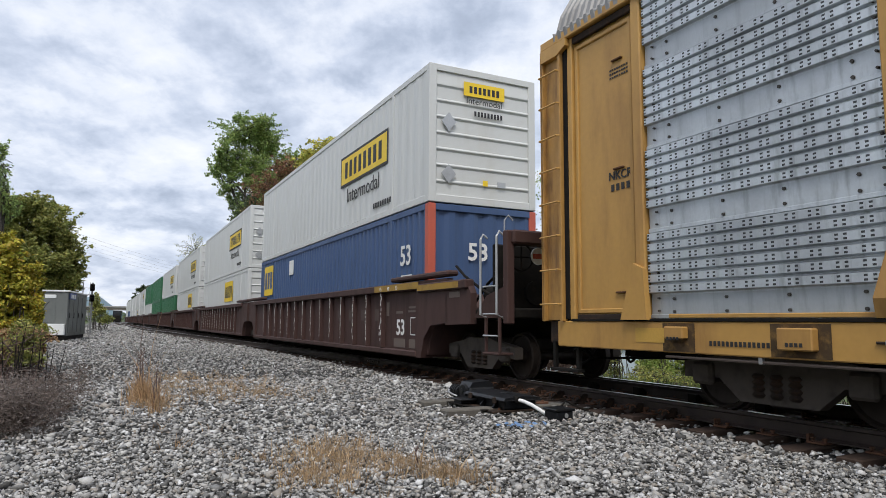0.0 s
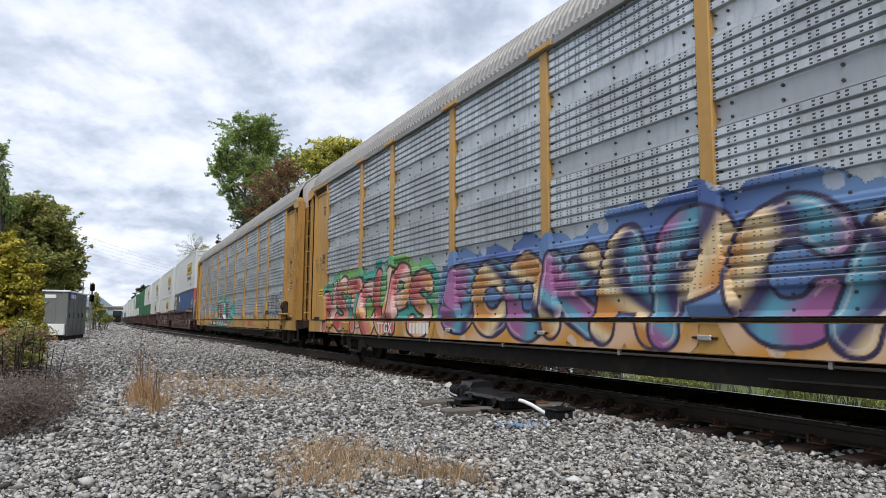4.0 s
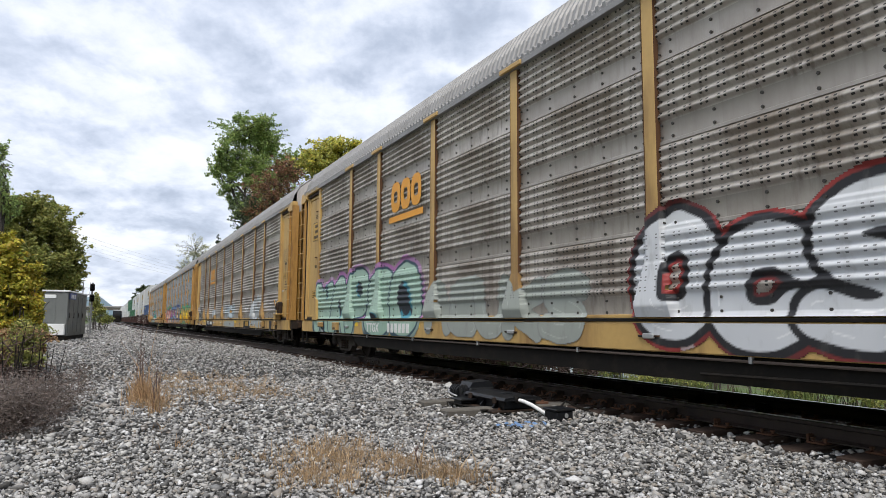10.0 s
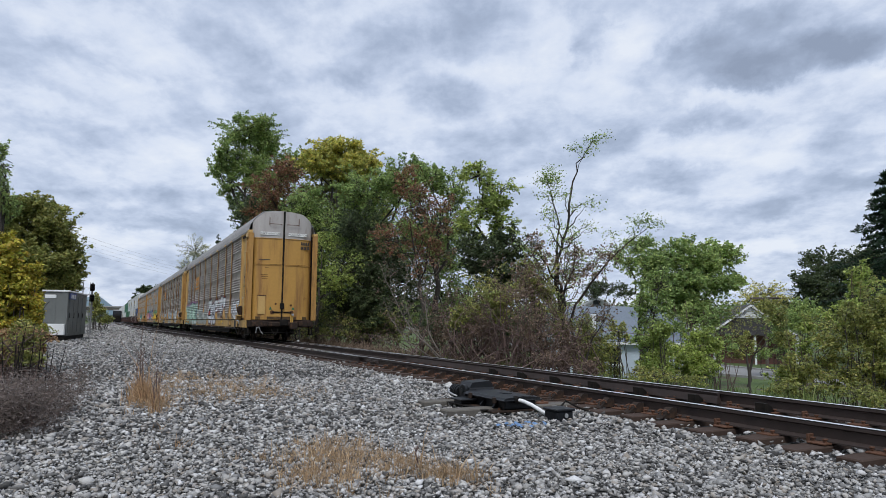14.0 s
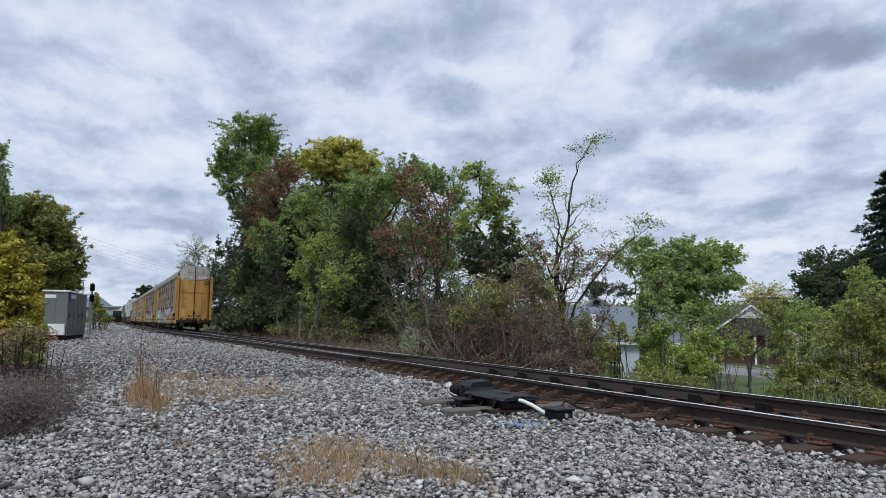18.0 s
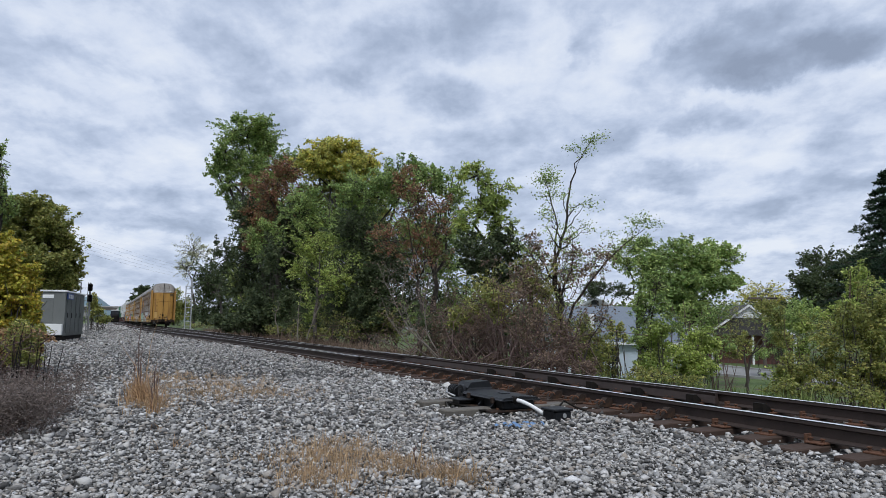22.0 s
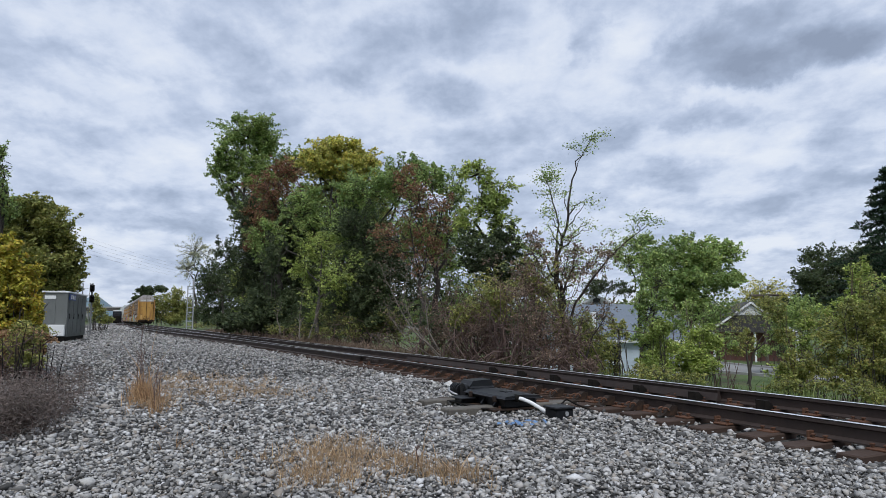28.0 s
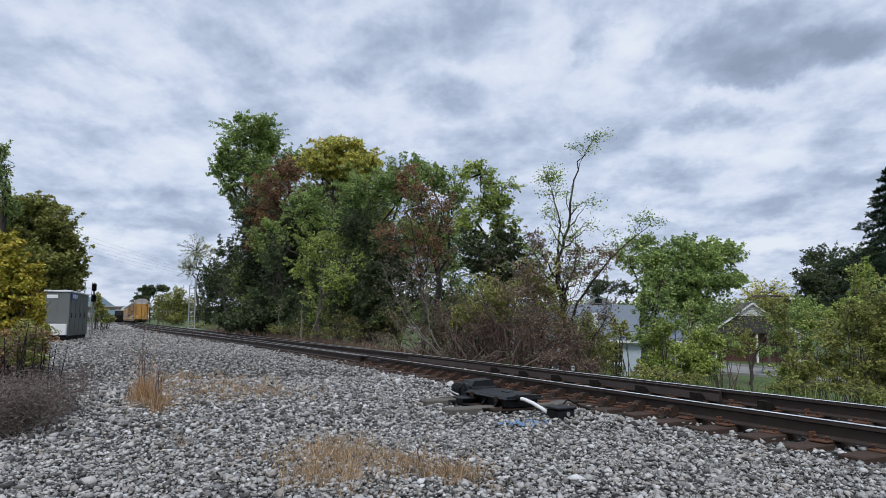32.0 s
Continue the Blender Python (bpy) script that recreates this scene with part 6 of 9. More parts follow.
def limb_thing(name, label, mat, x, y, limbs, seed, leaves=0, leaf="l_brown"):
    """A bare shrub or tree: bent limbs that fork into twigs; limbs: rows of (radius, points from the foot)."""
    rng = np.random.default_rng(seed)
    z0 = ground_z(x, y) - 0.1
    ob = thing(name, label, "tree", m=pose(x, y, z0))
    tips = []

    def grow(pts, r, depth):
        n = len(pts)
        g = Mesh().tube(pts, [r * (1 - 0.9 * i / (n - 1)) for i in range(n)], 7 if depth == 0 else 4, cap=False)
        if depth >= 2:
            tips.append(pts[-1])
            return [g]
        out = [g]
        for k in range(13 if depth == 0 else 5):
            i = int(rng.integers(n // 3, n))
            a = Vector(pts[i])
            way = (Vector(pts[i]) - Vector(pts[i - 1])).normalized()
            side = Vector(rng.normal(0, 1, 3))
            side.z = abs(side.z) * 0.6
            ln = (Vector(pts[-1]) - Vector(pts[0])).length * rng.uniform(0.09, 0.22)
            e = a + (way * 0.45 + side.normalized() * 0.9).normalized() * ln
            out += grow(limb_points(a, e, rng, 0.05 * ln), max(0.006, r * (1 - 0.9 * i / (n - 1)) * 0.6), depth + 1)
        return out
    for r, pts in limbs:
        fine = []
        for a, b in zip(pts, pts[1:]):
            for t in (0, 0.33, 0.67):
                fine.append(Vector(a).lerp(Vector(b), t) + Vector(rng.normal(0, r * 0.5, 3)))
        fine.append(Vector(pts[-1]))
        fine = [p - Vector((x, y, z0)) for p in fine]
        ms = grow(fine, r, 0)
        first = ms[0]
        limb = part("limb", first, MAT[mat], ob, smooth=True)
        tw = Mesh()
        for m in ms[1:]:
            tw.add(m.v, m.f)
        tagged(part("brushwood", tw, MAT[mat], limb), kind="stuff")
    if leaves:
        c = np.array(tips)
        part("crown", leaf_cloud("crown", c, np.full(len(c), 0.3), leaves, 0.05, MAT[leaf], rng), None, ob)
    return ob
plant("tree", "tall maple with green leaves turning at the tips, beside the track", "tree", "l_green", 13.56, 74.00, [(-0.46, 0.00, 21.21, 3.87, 2.17), (-2.65, 0.00, 18.57, 1.77, 2.41), (1.94, 0.00, 20.29, 1.80, 2.86), (0.29, 0.00, 17.64, 3.29, 2.69), (-2.52, 0.00, 15.44, 1.35, 1.73), (1.63, 0.00, 14.89, 2.46, 2.68), (-0.77, 0.00, 13.41, 1.49, 1.99), (1.75, 0.00, 11.40, 2.71, 2.99), (4.38, 0.00, 18.09, 1.66, 2.72), (-3.60, 0.00, 17.21, 1.36, 2.00)], 62000, 0.165, 0.52, 11, dense=1)
plant("tree", "yellowing maple in the tree line", "tree", "l_yellow", 15.89, 50.00, [(-0.44, 0.00, 14.46, 2.30, 1.13), (1.56, 0.00, 14.05, 1.65, 1.33), (-2.33, 0.00, 13.36, 1.04, 1.02), (0.07, 0.00, 12.72, 2.48, 1.31), (2.46, 0.00, 12.66, 1.26, 1.52), (-1.32, 0.00, 12.80, 1.90, 1.40)], 28000, 0.16, 0.42, 12, dense=1)
plant("tree", "reddish small tree among the maples", "tree", "l_red", 12.59, 55.00, [(-0.92, 0.00, 11.34, 1.83, 1.99), (0.43, 0.00, 13.07, 1.64, 1.31), (-1.59, 0.00, 9.39, 1.21, 1.48), (1.65, 0.00, 11.34, 1.23, 1.71), (0.17, 0.00, 9.53, 1.72, 1.39), (-2.08, 0.00, 7.72, 1.00, 1.28), (2.35, 0.00, 8.97, 1.12, 1.51)], 15000, 0.13, 0.5, 13)
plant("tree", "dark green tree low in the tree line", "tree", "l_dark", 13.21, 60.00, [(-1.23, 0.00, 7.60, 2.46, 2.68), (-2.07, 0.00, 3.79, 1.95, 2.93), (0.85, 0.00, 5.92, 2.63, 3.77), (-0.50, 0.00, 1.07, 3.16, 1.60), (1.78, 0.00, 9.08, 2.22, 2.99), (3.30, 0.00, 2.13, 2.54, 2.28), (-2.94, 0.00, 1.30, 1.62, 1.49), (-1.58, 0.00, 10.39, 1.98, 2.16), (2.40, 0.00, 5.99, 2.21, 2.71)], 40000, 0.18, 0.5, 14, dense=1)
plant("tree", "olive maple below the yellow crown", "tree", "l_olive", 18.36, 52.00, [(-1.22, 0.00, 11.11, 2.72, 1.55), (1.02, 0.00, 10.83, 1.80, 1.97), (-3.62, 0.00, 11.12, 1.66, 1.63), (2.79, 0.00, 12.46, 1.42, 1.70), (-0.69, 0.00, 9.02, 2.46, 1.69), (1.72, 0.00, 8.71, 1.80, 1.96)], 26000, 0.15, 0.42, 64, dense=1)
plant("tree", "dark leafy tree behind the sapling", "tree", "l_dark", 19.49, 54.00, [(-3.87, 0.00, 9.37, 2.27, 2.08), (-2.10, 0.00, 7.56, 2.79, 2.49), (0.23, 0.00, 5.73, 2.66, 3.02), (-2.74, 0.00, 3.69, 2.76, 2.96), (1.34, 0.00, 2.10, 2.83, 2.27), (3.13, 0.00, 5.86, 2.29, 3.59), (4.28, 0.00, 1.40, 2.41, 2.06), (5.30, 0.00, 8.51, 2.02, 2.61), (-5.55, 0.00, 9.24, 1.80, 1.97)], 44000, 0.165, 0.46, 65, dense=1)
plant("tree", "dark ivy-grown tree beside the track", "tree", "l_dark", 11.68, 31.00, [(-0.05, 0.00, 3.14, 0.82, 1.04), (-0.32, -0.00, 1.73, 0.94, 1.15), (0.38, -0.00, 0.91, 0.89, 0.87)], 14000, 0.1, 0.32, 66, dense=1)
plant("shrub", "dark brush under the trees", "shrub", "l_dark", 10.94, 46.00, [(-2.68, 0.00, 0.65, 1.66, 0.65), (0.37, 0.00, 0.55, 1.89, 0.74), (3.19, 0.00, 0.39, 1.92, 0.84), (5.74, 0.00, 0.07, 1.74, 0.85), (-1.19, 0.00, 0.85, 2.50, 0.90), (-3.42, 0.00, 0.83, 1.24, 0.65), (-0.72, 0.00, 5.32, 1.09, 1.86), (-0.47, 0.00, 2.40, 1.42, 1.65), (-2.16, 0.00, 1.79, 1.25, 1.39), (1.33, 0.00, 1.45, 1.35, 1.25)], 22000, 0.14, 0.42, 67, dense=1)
plant("tree", "round green tree beside the street", "tree", "l_green", 33.61, 31.00, [(-0.52, 0.00, 5.20, 2.51, 1.35), (2.15, 0.00, 5.07, 1.69, 1.33), (-2.98, -0.00, 4.54, 1.40, 1.14), (0.16, 0.00, 3.58, 2.85, 1.44), (-2.33, -0.00, 2.78, 1.80, 1.38), (2.59, 0.00, 3.47, 1.53, 1.25), (-0.42, 0.00, 1.93, 2.10, 1.19), (1.34, 0.00, 1.59, 1.66, 1.06)], 40000, 0.14, 0.4, 30, dense=1)
plant("tree", "slim dark tree by the blue house", "tree", "l_green", 31.13, 33.00, [(0.02, 0.00, 5.83, 1.22, 0.80), (-0.89, 0.00, 4.67, 0.88, 1.10), (0.87, 0.00, 4.44, 0.98, 1.21)], 6500, 0.1, 0.36, 31, dense=1)
plant("tree", "dark round maple beyond the street", "tree", "l_dark", 74.18, 46.00, [(-2.75, 0.00, 6.92, 3.48, 2.52), (3.54, 0.00, 7.83, 4.18, 2.53), (-5.86, 0.00, 4.83, 2.49, 2.01), (0.59, 0.00, 4.70, 4.68, 2.45), (6.60, 0.00, 5.85, 3.31, 3.25), (-2.13, 0.00, 2.75, 4.55, 1.94)], 40000, 0.2, 0.5, 38, dense=1)
plant("tree", "tall olive-green tree behind the signal cabinet", "tree", "l_olive", -4.39, 55.00, [(-0.18, 0.00, 8.80, 1.78, 1.36), (-1.16, 0.00, 6.90, 2.22, 2.42), (0.83, 0.00, 7.15, 1.77, 2.03), (1.79, 0.00, 5.44, 1.47, 2.12), (-0.27, 0.00, 4.73, 2.70, 2.12), (-2.30, 0.00, 7.82, 1.49, 2.14), (2.23, 0.00, 4.02, 1.08, 1.25), (0.77, 0.00, 3.56, 1.96, 1.15), (-1.69, 0.00, 4.67, 1.77, 1.93)], 60000, 0.155, 0.48, 40, dense=1)
plant("shrub", "tall bush overgrown with yellow and orange vines", "shrub", "l_vine", -1.74, 17.00, [(-0.28, 0.00, 2.45, 0.31, 0.33), (-0.11, 0.00, 1.99, 0.46, 0.51), (0.13, 0.00, 1.54, 0.41, 0.51), (-0.16, 0.00, 1.23, 0.55, 0.69), (0.19, 0.00, 1.06, 0.36, 0.45), (-0.07, 0.00, 0.69, 0.55, 0.39), (0.06, 0.00, 0.36, 0.52, 0.39), (0.25, 0.00, 0.61, 0.36, 0.36)], 40000, 0.062, 0.17, 43, dense=1)
plant("shrub", "brown withered stems below the vines", "shrub", "l_rust", -1.61, 16.00, [(-0.06, -0.00, 0.42, 0.49, 0.42), (0.23, -0.00, 0.48, 0.34, 0.39), (-0.18, 0.00, 0.09, 0.37, 0.28)], 7000, 0.05, 0.16, 68, bare=1)
plant("shrub", "yellow-green bushes far along the track", "shrub", "l_olive", 12.13, 150.00, [(-0.33, 0.00, 4.65, 3.47, 2.62), (-2.20, 0.00, 2.63, 2.67, 2.10), (2.16, 0.00, 3.51, 2.68, 3.15), (0.37, 0.00, 1.48, 4.54, 1.57)], 9000, 0.3, 0.9, 28, dense=1)
plant("tree", "dark trees beside the far bend", "tree", "l_dark", 12.57, 240.00, [(-0.43, 0.00, 9.92, 3.42, 1.89), (-3.04, 0.00, 7.63, 2.77, 1.89), (3.48, 0.00, 11.15, 2.56, 1.26)], 5000, 0.5, 1.2, 69, dense=1)
plant("shrub", "bright yellow-green bushes on the bank", "shrub", "l_bright", 17.69, 17.00, [(-0.85, 0.00, 0.40, 0.59, 0.71), (0.04, 0.00, -0.18, 0.87, 0.64), (1.14, 0.00, 0.09, 0.72, 0.66), (-1.02, 0.00, -0.54, 0.72, 0.50), (0.69, 0.00, -0.68, 0.89, 0.52)], 14000, 0.07, 0.24, 32, dense=1)
plant("tree", "dark leafy tree in shade beside the track", "tree", "l_dark", 12.28, 33.84, [(-0.1, 0.04, 5.47, 1.52, 2.15), (0.52, -0.19, 2.42, 1.39, 2.01), (-0.88, 0.31, 1.8, 1.5, 1.51), (1.34, -0.52, 4.27, 1.22, 1.84)], 23760, 0.101, 0.42, 15)
plant("tree", "green tree behind the thicket", "tree", "l_green", 13.26, 35.61, [(-0.14, 0.05, 8.04, 1.62, 1.63), (1.36, -0.54, 8.74, 1.18, 1.38), (2.41, -0.99, 9.1, 1.12, 1.19), (-1.02, 0.36, 6.36, 1.28, 1.62)], 19800, 0.101, 0.42, 16)
plant("sapling", "bright green sapling at the edge of the trees", "tree", "l_bright", 9.84, 33.98, [(0.98, 2.75, 5.38, 1.4, 1.29), (0.88, 5.22, 3.92, 1.2, 1.36), (0.82, -0.98, 3.22, 1.27, 1.34), (0.76, 2.81, 1.83, 1.13, 0.96)], 11880, 0.094, 0.34, 17)
plant("tree", "red-brown tree with thinning leaves", "tree", "l_red", 12.25, 26.29, [(-0.17, 0.08, 6.02, 1.25, 1.3), (0.63, -0.3, 5.14, 1.1, 1.35), (-1.06, 0.47, 4.37, 1.04, 1.14), (0.3, -0.14, 3.76, 1.24, 0.99), (-0.63, 0.29, 6.9, 0.65, 0.8)], 6864, 0.072, 0.36, 18, bare=1)
plant("tree", "tall green tree with thin leaves", "tree", "l_green", 13.69, 27.82, [(-0.17, 0.08, 7.66, 0.7, 0.75), (-0.77, 0.37, 6.91, 0.8, 1.07), (0.67, -0.34, 6.79, 0.8, 1.34), (0.32, -0.16, 4.9, 0.96, 1.49)], 8580, 0.094, 0.33, 19)
plant("tree", "light green ash with feathery leaves", "tree", "l_bright", 13.31, 22.34, [(-0.32, 0.19, 6.72, 0.67, 0.59), (0.29, -0.18, 5.96, 0.67, 0.76), (-0.28, 0.17, 5.35, 0.89, 0.81), (0.48, -0.29, 4.71, 0.67, 0.89), (-0.67, 0.39, 4.49, 0.58, 0.89)], 6864, 0.094, 0.3, 20, long=2.6)
plant("tree", "deep green tree behind the brambles", "tree", "l_dark", 12.71, 21.53, [(-0.37, 0.21, 3.49, 0.85, 0.98), (0.27, -0.16, 2.85, 1.06, 1.06), (0.82, -0.5, 3.7, 0.64, 0.85)], 10560, 0.086, 0.3, 21)
plant("tree", "half-bare shrub tree with brown leaves", "tree", "l_brown", 11.49, 15.13, [(0.63, -0.5, 2.53, 0.62, 0.57), (0.02, -0.02, 2.54, 0.63, 0.8), (-0.62, 0.45, 2.71, 0.54, 0.64), (-0.88, 0.63, 2.06, 0.64, 0.64)], 2904, 0.058, 0.24, 22, bare=1)
plant("shrub", "brown withered thicket beside the track", "shrub", "l_brown", 9.77, 15.36, [(0.73, 4.69, 1.12, 1.15, 0.96), (0.59, 1.86, 1.19, 1.02, 0.85), (0.39, -0.25, 1.1, 0.85, 0.86), (0.7, -1.34, 0.95, 0.72, 0.88), (0.97, 3.56, 0.21, 1.28, 0.55), (0.79, 0.36, 0.31, 1.1, 0.54), (0.81, -1.42, 0.23, 0.66, 0.49), (0.24, 5.44, 0.35, 0.78, 0.66)], 11000, 0.045, 0.24, 23, bare=1)
plant("shrub", "withered brush with pale stems at the edge of the trees", "shrub", "l_olive", 10.22, 31.38, [(0.76, 9.01, 0.18, 1.36, 0.55), (0.34, 2.01, 0.66, 1.15, 0.76), (1.03, -0.35, 0.41, 1.1, 0.61), (2.57, -0.96, 0.36, 1.39, 0.84), (-0.16, 10.99, 0.29, 0.84, 0.5), (1.79, -0.64, 0.91, 0.83, 0.83)], 6600, 0.065, 0.3, 24, bare=1)
plant("shrub", "green brush below the trees", "shrub", "l_olive", 13.3, 16.25, [(0.06, -0.05, 0.27, 0.64, 0.86), (-0.08, 0.06, -0.41, 0.57, 0.52), (-2.32, 1.65, 1.83, 1.07, 0.71)], 6600, 0.058, 0.24, 25)
plant("tree", "dark evergreen-looking tree far along the track", "tree", "l_dark", 13.29, 86.99, [(-0.07, 0.01, 8.92, 1.5, 2.58), (0.3, 9.21, 6.96, 2.67, 3.14), (0.99, 5.3, 2.98, 3.15, 2.71), (-1.34, 9.43, 2.64, 1.61, 2.33), (-1.25, 5.62, 5.94, 1.7, 2.7), (1.06, -0.17, 5.73, 1.78, 2.86)], 27720, 0.173, 0.6, 26)
plant("tree", "pale airy tree far along the track", "tree", "l_pale", 12.5, 109.29, [(-0.58, 0.07, 11.36, 2.48, 2.29), (-0.11, 11.53, 9.3, 1.81, 2.52)], 5940, 0.115, 0.6, 27)
plant("shrub", "low grass and weeds by the signal mast", "shrub", "l_olive", 9.88, 66.38, [(4.15, 28.44, 0.34, 2.92, 0.62), (2.7, 40.83, 0.08, 1.93, 0.51)], 2376, 0.101, 0.4, 29)
plant("tree", "green sapling on the bank", "shrub", "l_green", 20.05, 18.09, [(0.0, -0.01, 0.57, 0.79, 1.07), (0.38, -0.43, -0.05, 0.51, 0.84), (-0.53, 0.57, 1.2, 0.61, 0.86), (-1.27, 1.31, 0.55, 0.42, 0.87)], 5940, 0.065, 0.28, 33, bare=1)
plant("shrub", "green bushes on the bank beside the rails", "shrub", "l_olive", 18.67, 11.65, [(0.0, 0.0, 0.53, 0.95, 0.95), (0.36, -0.59, 1.01, 0.52, 1.09), (-0.48, 0.73, -0.29, 0.71, 0.65), (0.12, -0.19, -0.4, 0.93, 0.79), (-0.81, 1.21, -0.64, 0.44, 0.56), (0.39, -0.66, -0.07, 0.39, 0.93)], 21120, 0.061, 0.26, 34)
plant("shrub", "tall green shrub on the bank", "shrub", "l_bright", 20.67, 12.2, [(0.07, -0.13, 1.87, 0.58, 0.96), (-0.28, 0.47, 1.18, 0.68, 0.7), (-0.89, 1.39, 0.47, 0.56, 0.64), (-1.39, 2.09, -0.97, 0.48, 0.54)], 7920, 0.065, 0.28, 35, bare=1)
plant("shrub", "green bushes across the street", "shrub", "l_green", 48.76, 34.96, [(0.04, -0.05, 1.1, 1.99, 1.44), (-0.47, 0.65, -0.25, 1.21, 1.18), (0.73, -1.04, 1.55, 1.33, 1.34), (-0.74, 1.01, -1.39, 1.62, 0.63)], 7920, 0.13, 0.45, 36)
plant("tree", "autumn tree between the houses", "tree", "l_yellow", 73.11, 55.85, [(0.14, -0.19, 4.67, 2.66, 1.69), (-0.86, 1.11, 3.63, 1.54, 1.56), (1.6, -2.16, 3.6, 1.48, 1.39)], 5544, 0.158, 0.6, 37)
plant("tree", "dark tree behind the blue house", "tree", "l_dark", 48.89, 56.87, [(0.08, -0.07, 4.61, 2.05, 1.24), (-1.08, 0.91, 4.12, 1.34, 1.0), (1.42, -1.25, 4.11, 0.95, 0.86)], 4620, 0.144, 0.5, 39)
plant("tree", "tall thin tree at the edge of the wood", "tree", "l_green", -5.69, 47.66, [(-0.39, -0.05, 10.02, 0.46, 1.17), (-1.02, -0.13, 8.89, 1.13, 2.05), (-0.09, -0.01, 7.6, 0.69, 1.38), (-0.46, -0.06, 11.07, 0.29, 0.62)], 4620, 0.101, 0.4, 41)
plant("shrub", "leafy growth behind the signal mast", "shrub", "l_olive", -0.43, 70.0, [(0.02, 0.0, 1.24, 0.56, 0.95), (-0.49, -0.0, 2.03, 0.37, 1.05), (0.62, 0.0, 0.72, 0.57, 0.53)], 2376, 0.144, 0.5, 42)
plant("shrub", "thin weeds at the foot of the vine bush", "shrub", "l_olive", -1.37, 13.93, [(0.0, 0.0, 0.59, 0.37, 0.3), (-0.15, -0.02, 0.39, 0.33, 0.3), (0.19, 0.02, 0.19, 0.22, 0.2)], 3300, 0.036, 0.18, 44, bare=1)
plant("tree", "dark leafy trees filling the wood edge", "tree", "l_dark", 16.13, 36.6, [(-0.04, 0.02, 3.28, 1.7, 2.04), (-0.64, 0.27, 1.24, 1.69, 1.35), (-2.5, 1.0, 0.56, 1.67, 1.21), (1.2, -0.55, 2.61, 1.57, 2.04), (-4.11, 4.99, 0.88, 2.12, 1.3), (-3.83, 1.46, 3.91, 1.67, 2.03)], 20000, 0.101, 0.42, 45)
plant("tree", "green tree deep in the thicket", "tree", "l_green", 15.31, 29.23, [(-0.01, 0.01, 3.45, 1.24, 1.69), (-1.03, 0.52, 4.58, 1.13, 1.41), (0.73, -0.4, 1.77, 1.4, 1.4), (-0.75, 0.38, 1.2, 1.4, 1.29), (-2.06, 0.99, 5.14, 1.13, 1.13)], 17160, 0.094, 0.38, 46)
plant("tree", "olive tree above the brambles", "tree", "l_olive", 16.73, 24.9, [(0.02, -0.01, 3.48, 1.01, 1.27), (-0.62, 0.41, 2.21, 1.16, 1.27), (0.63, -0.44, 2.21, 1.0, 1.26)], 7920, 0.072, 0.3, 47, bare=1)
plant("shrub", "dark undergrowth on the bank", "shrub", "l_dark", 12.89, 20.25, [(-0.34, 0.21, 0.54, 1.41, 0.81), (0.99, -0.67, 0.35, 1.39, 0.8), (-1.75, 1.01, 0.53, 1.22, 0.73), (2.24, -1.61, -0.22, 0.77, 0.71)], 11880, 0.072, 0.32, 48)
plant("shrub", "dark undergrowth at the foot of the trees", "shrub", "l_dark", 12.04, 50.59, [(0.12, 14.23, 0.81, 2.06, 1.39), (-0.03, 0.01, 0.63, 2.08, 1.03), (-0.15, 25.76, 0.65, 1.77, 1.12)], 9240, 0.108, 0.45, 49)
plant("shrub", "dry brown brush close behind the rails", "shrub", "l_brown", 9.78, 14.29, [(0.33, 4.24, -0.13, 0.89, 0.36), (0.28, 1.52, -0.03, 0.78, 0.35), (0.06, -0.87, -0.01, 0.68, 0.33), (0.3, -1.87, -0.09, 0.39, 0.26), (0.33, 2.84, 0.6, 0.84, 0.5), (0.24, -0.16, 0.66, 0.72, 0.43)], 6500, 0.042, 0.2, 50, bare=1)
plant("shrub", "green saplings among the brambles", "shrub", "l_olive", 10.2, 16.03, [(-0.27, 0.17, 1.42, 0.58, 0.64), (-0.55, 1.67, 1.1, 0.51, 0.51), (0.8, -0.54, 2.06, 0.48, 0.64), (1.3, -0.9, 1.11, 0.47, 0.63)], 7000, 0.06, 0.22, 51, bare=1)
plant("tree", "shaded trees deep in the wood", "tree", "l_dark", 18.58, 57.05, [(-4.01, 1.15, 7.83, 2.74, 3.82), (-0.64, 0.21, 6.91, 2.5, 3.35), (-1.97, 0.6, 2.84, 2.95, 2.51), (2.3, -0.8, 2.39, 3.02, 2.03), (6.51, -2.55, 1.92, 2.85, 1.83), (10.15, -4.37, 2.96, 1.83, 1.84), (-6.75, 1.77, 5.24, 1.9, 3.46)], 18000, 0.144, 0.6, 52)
plant("tree", "green trees closing the wood edge", "tree", "l_green", 16.37, 45.12, [(-4.0, 1.26, 8.51, 1.74, 1.78), (-2.06, 0.69, 7.35, 1.77, 2.04), (-0.12, 0.04, 6.17, 1.78, 2.04), (-5.17, 6.68, 6.96, 1.53, 1.94)], 19800, 0.115, 0.5, 53)
plant("tree", "green trees beyond the houses", "tree", "l_green", 82.21, 73.09, [(0.08, -0.09, 2.03, 4.03, 2.26), (-3.84, 4.1, 2.9, 5.03, 2.65), (4.12, -4.92, 2.05, 3.84, 2.03), (8.13, -10.32, 2.47, 4.33, 2.46), (11.2, -15.0, 2.07, 4.08, 2.71), (-8.8, 8.84, 1.99, 5.22, 2.34), (-13.52, 12.83, 1.51, 4.47, 2.74)], 12000, 0.202, 0.9, 54)
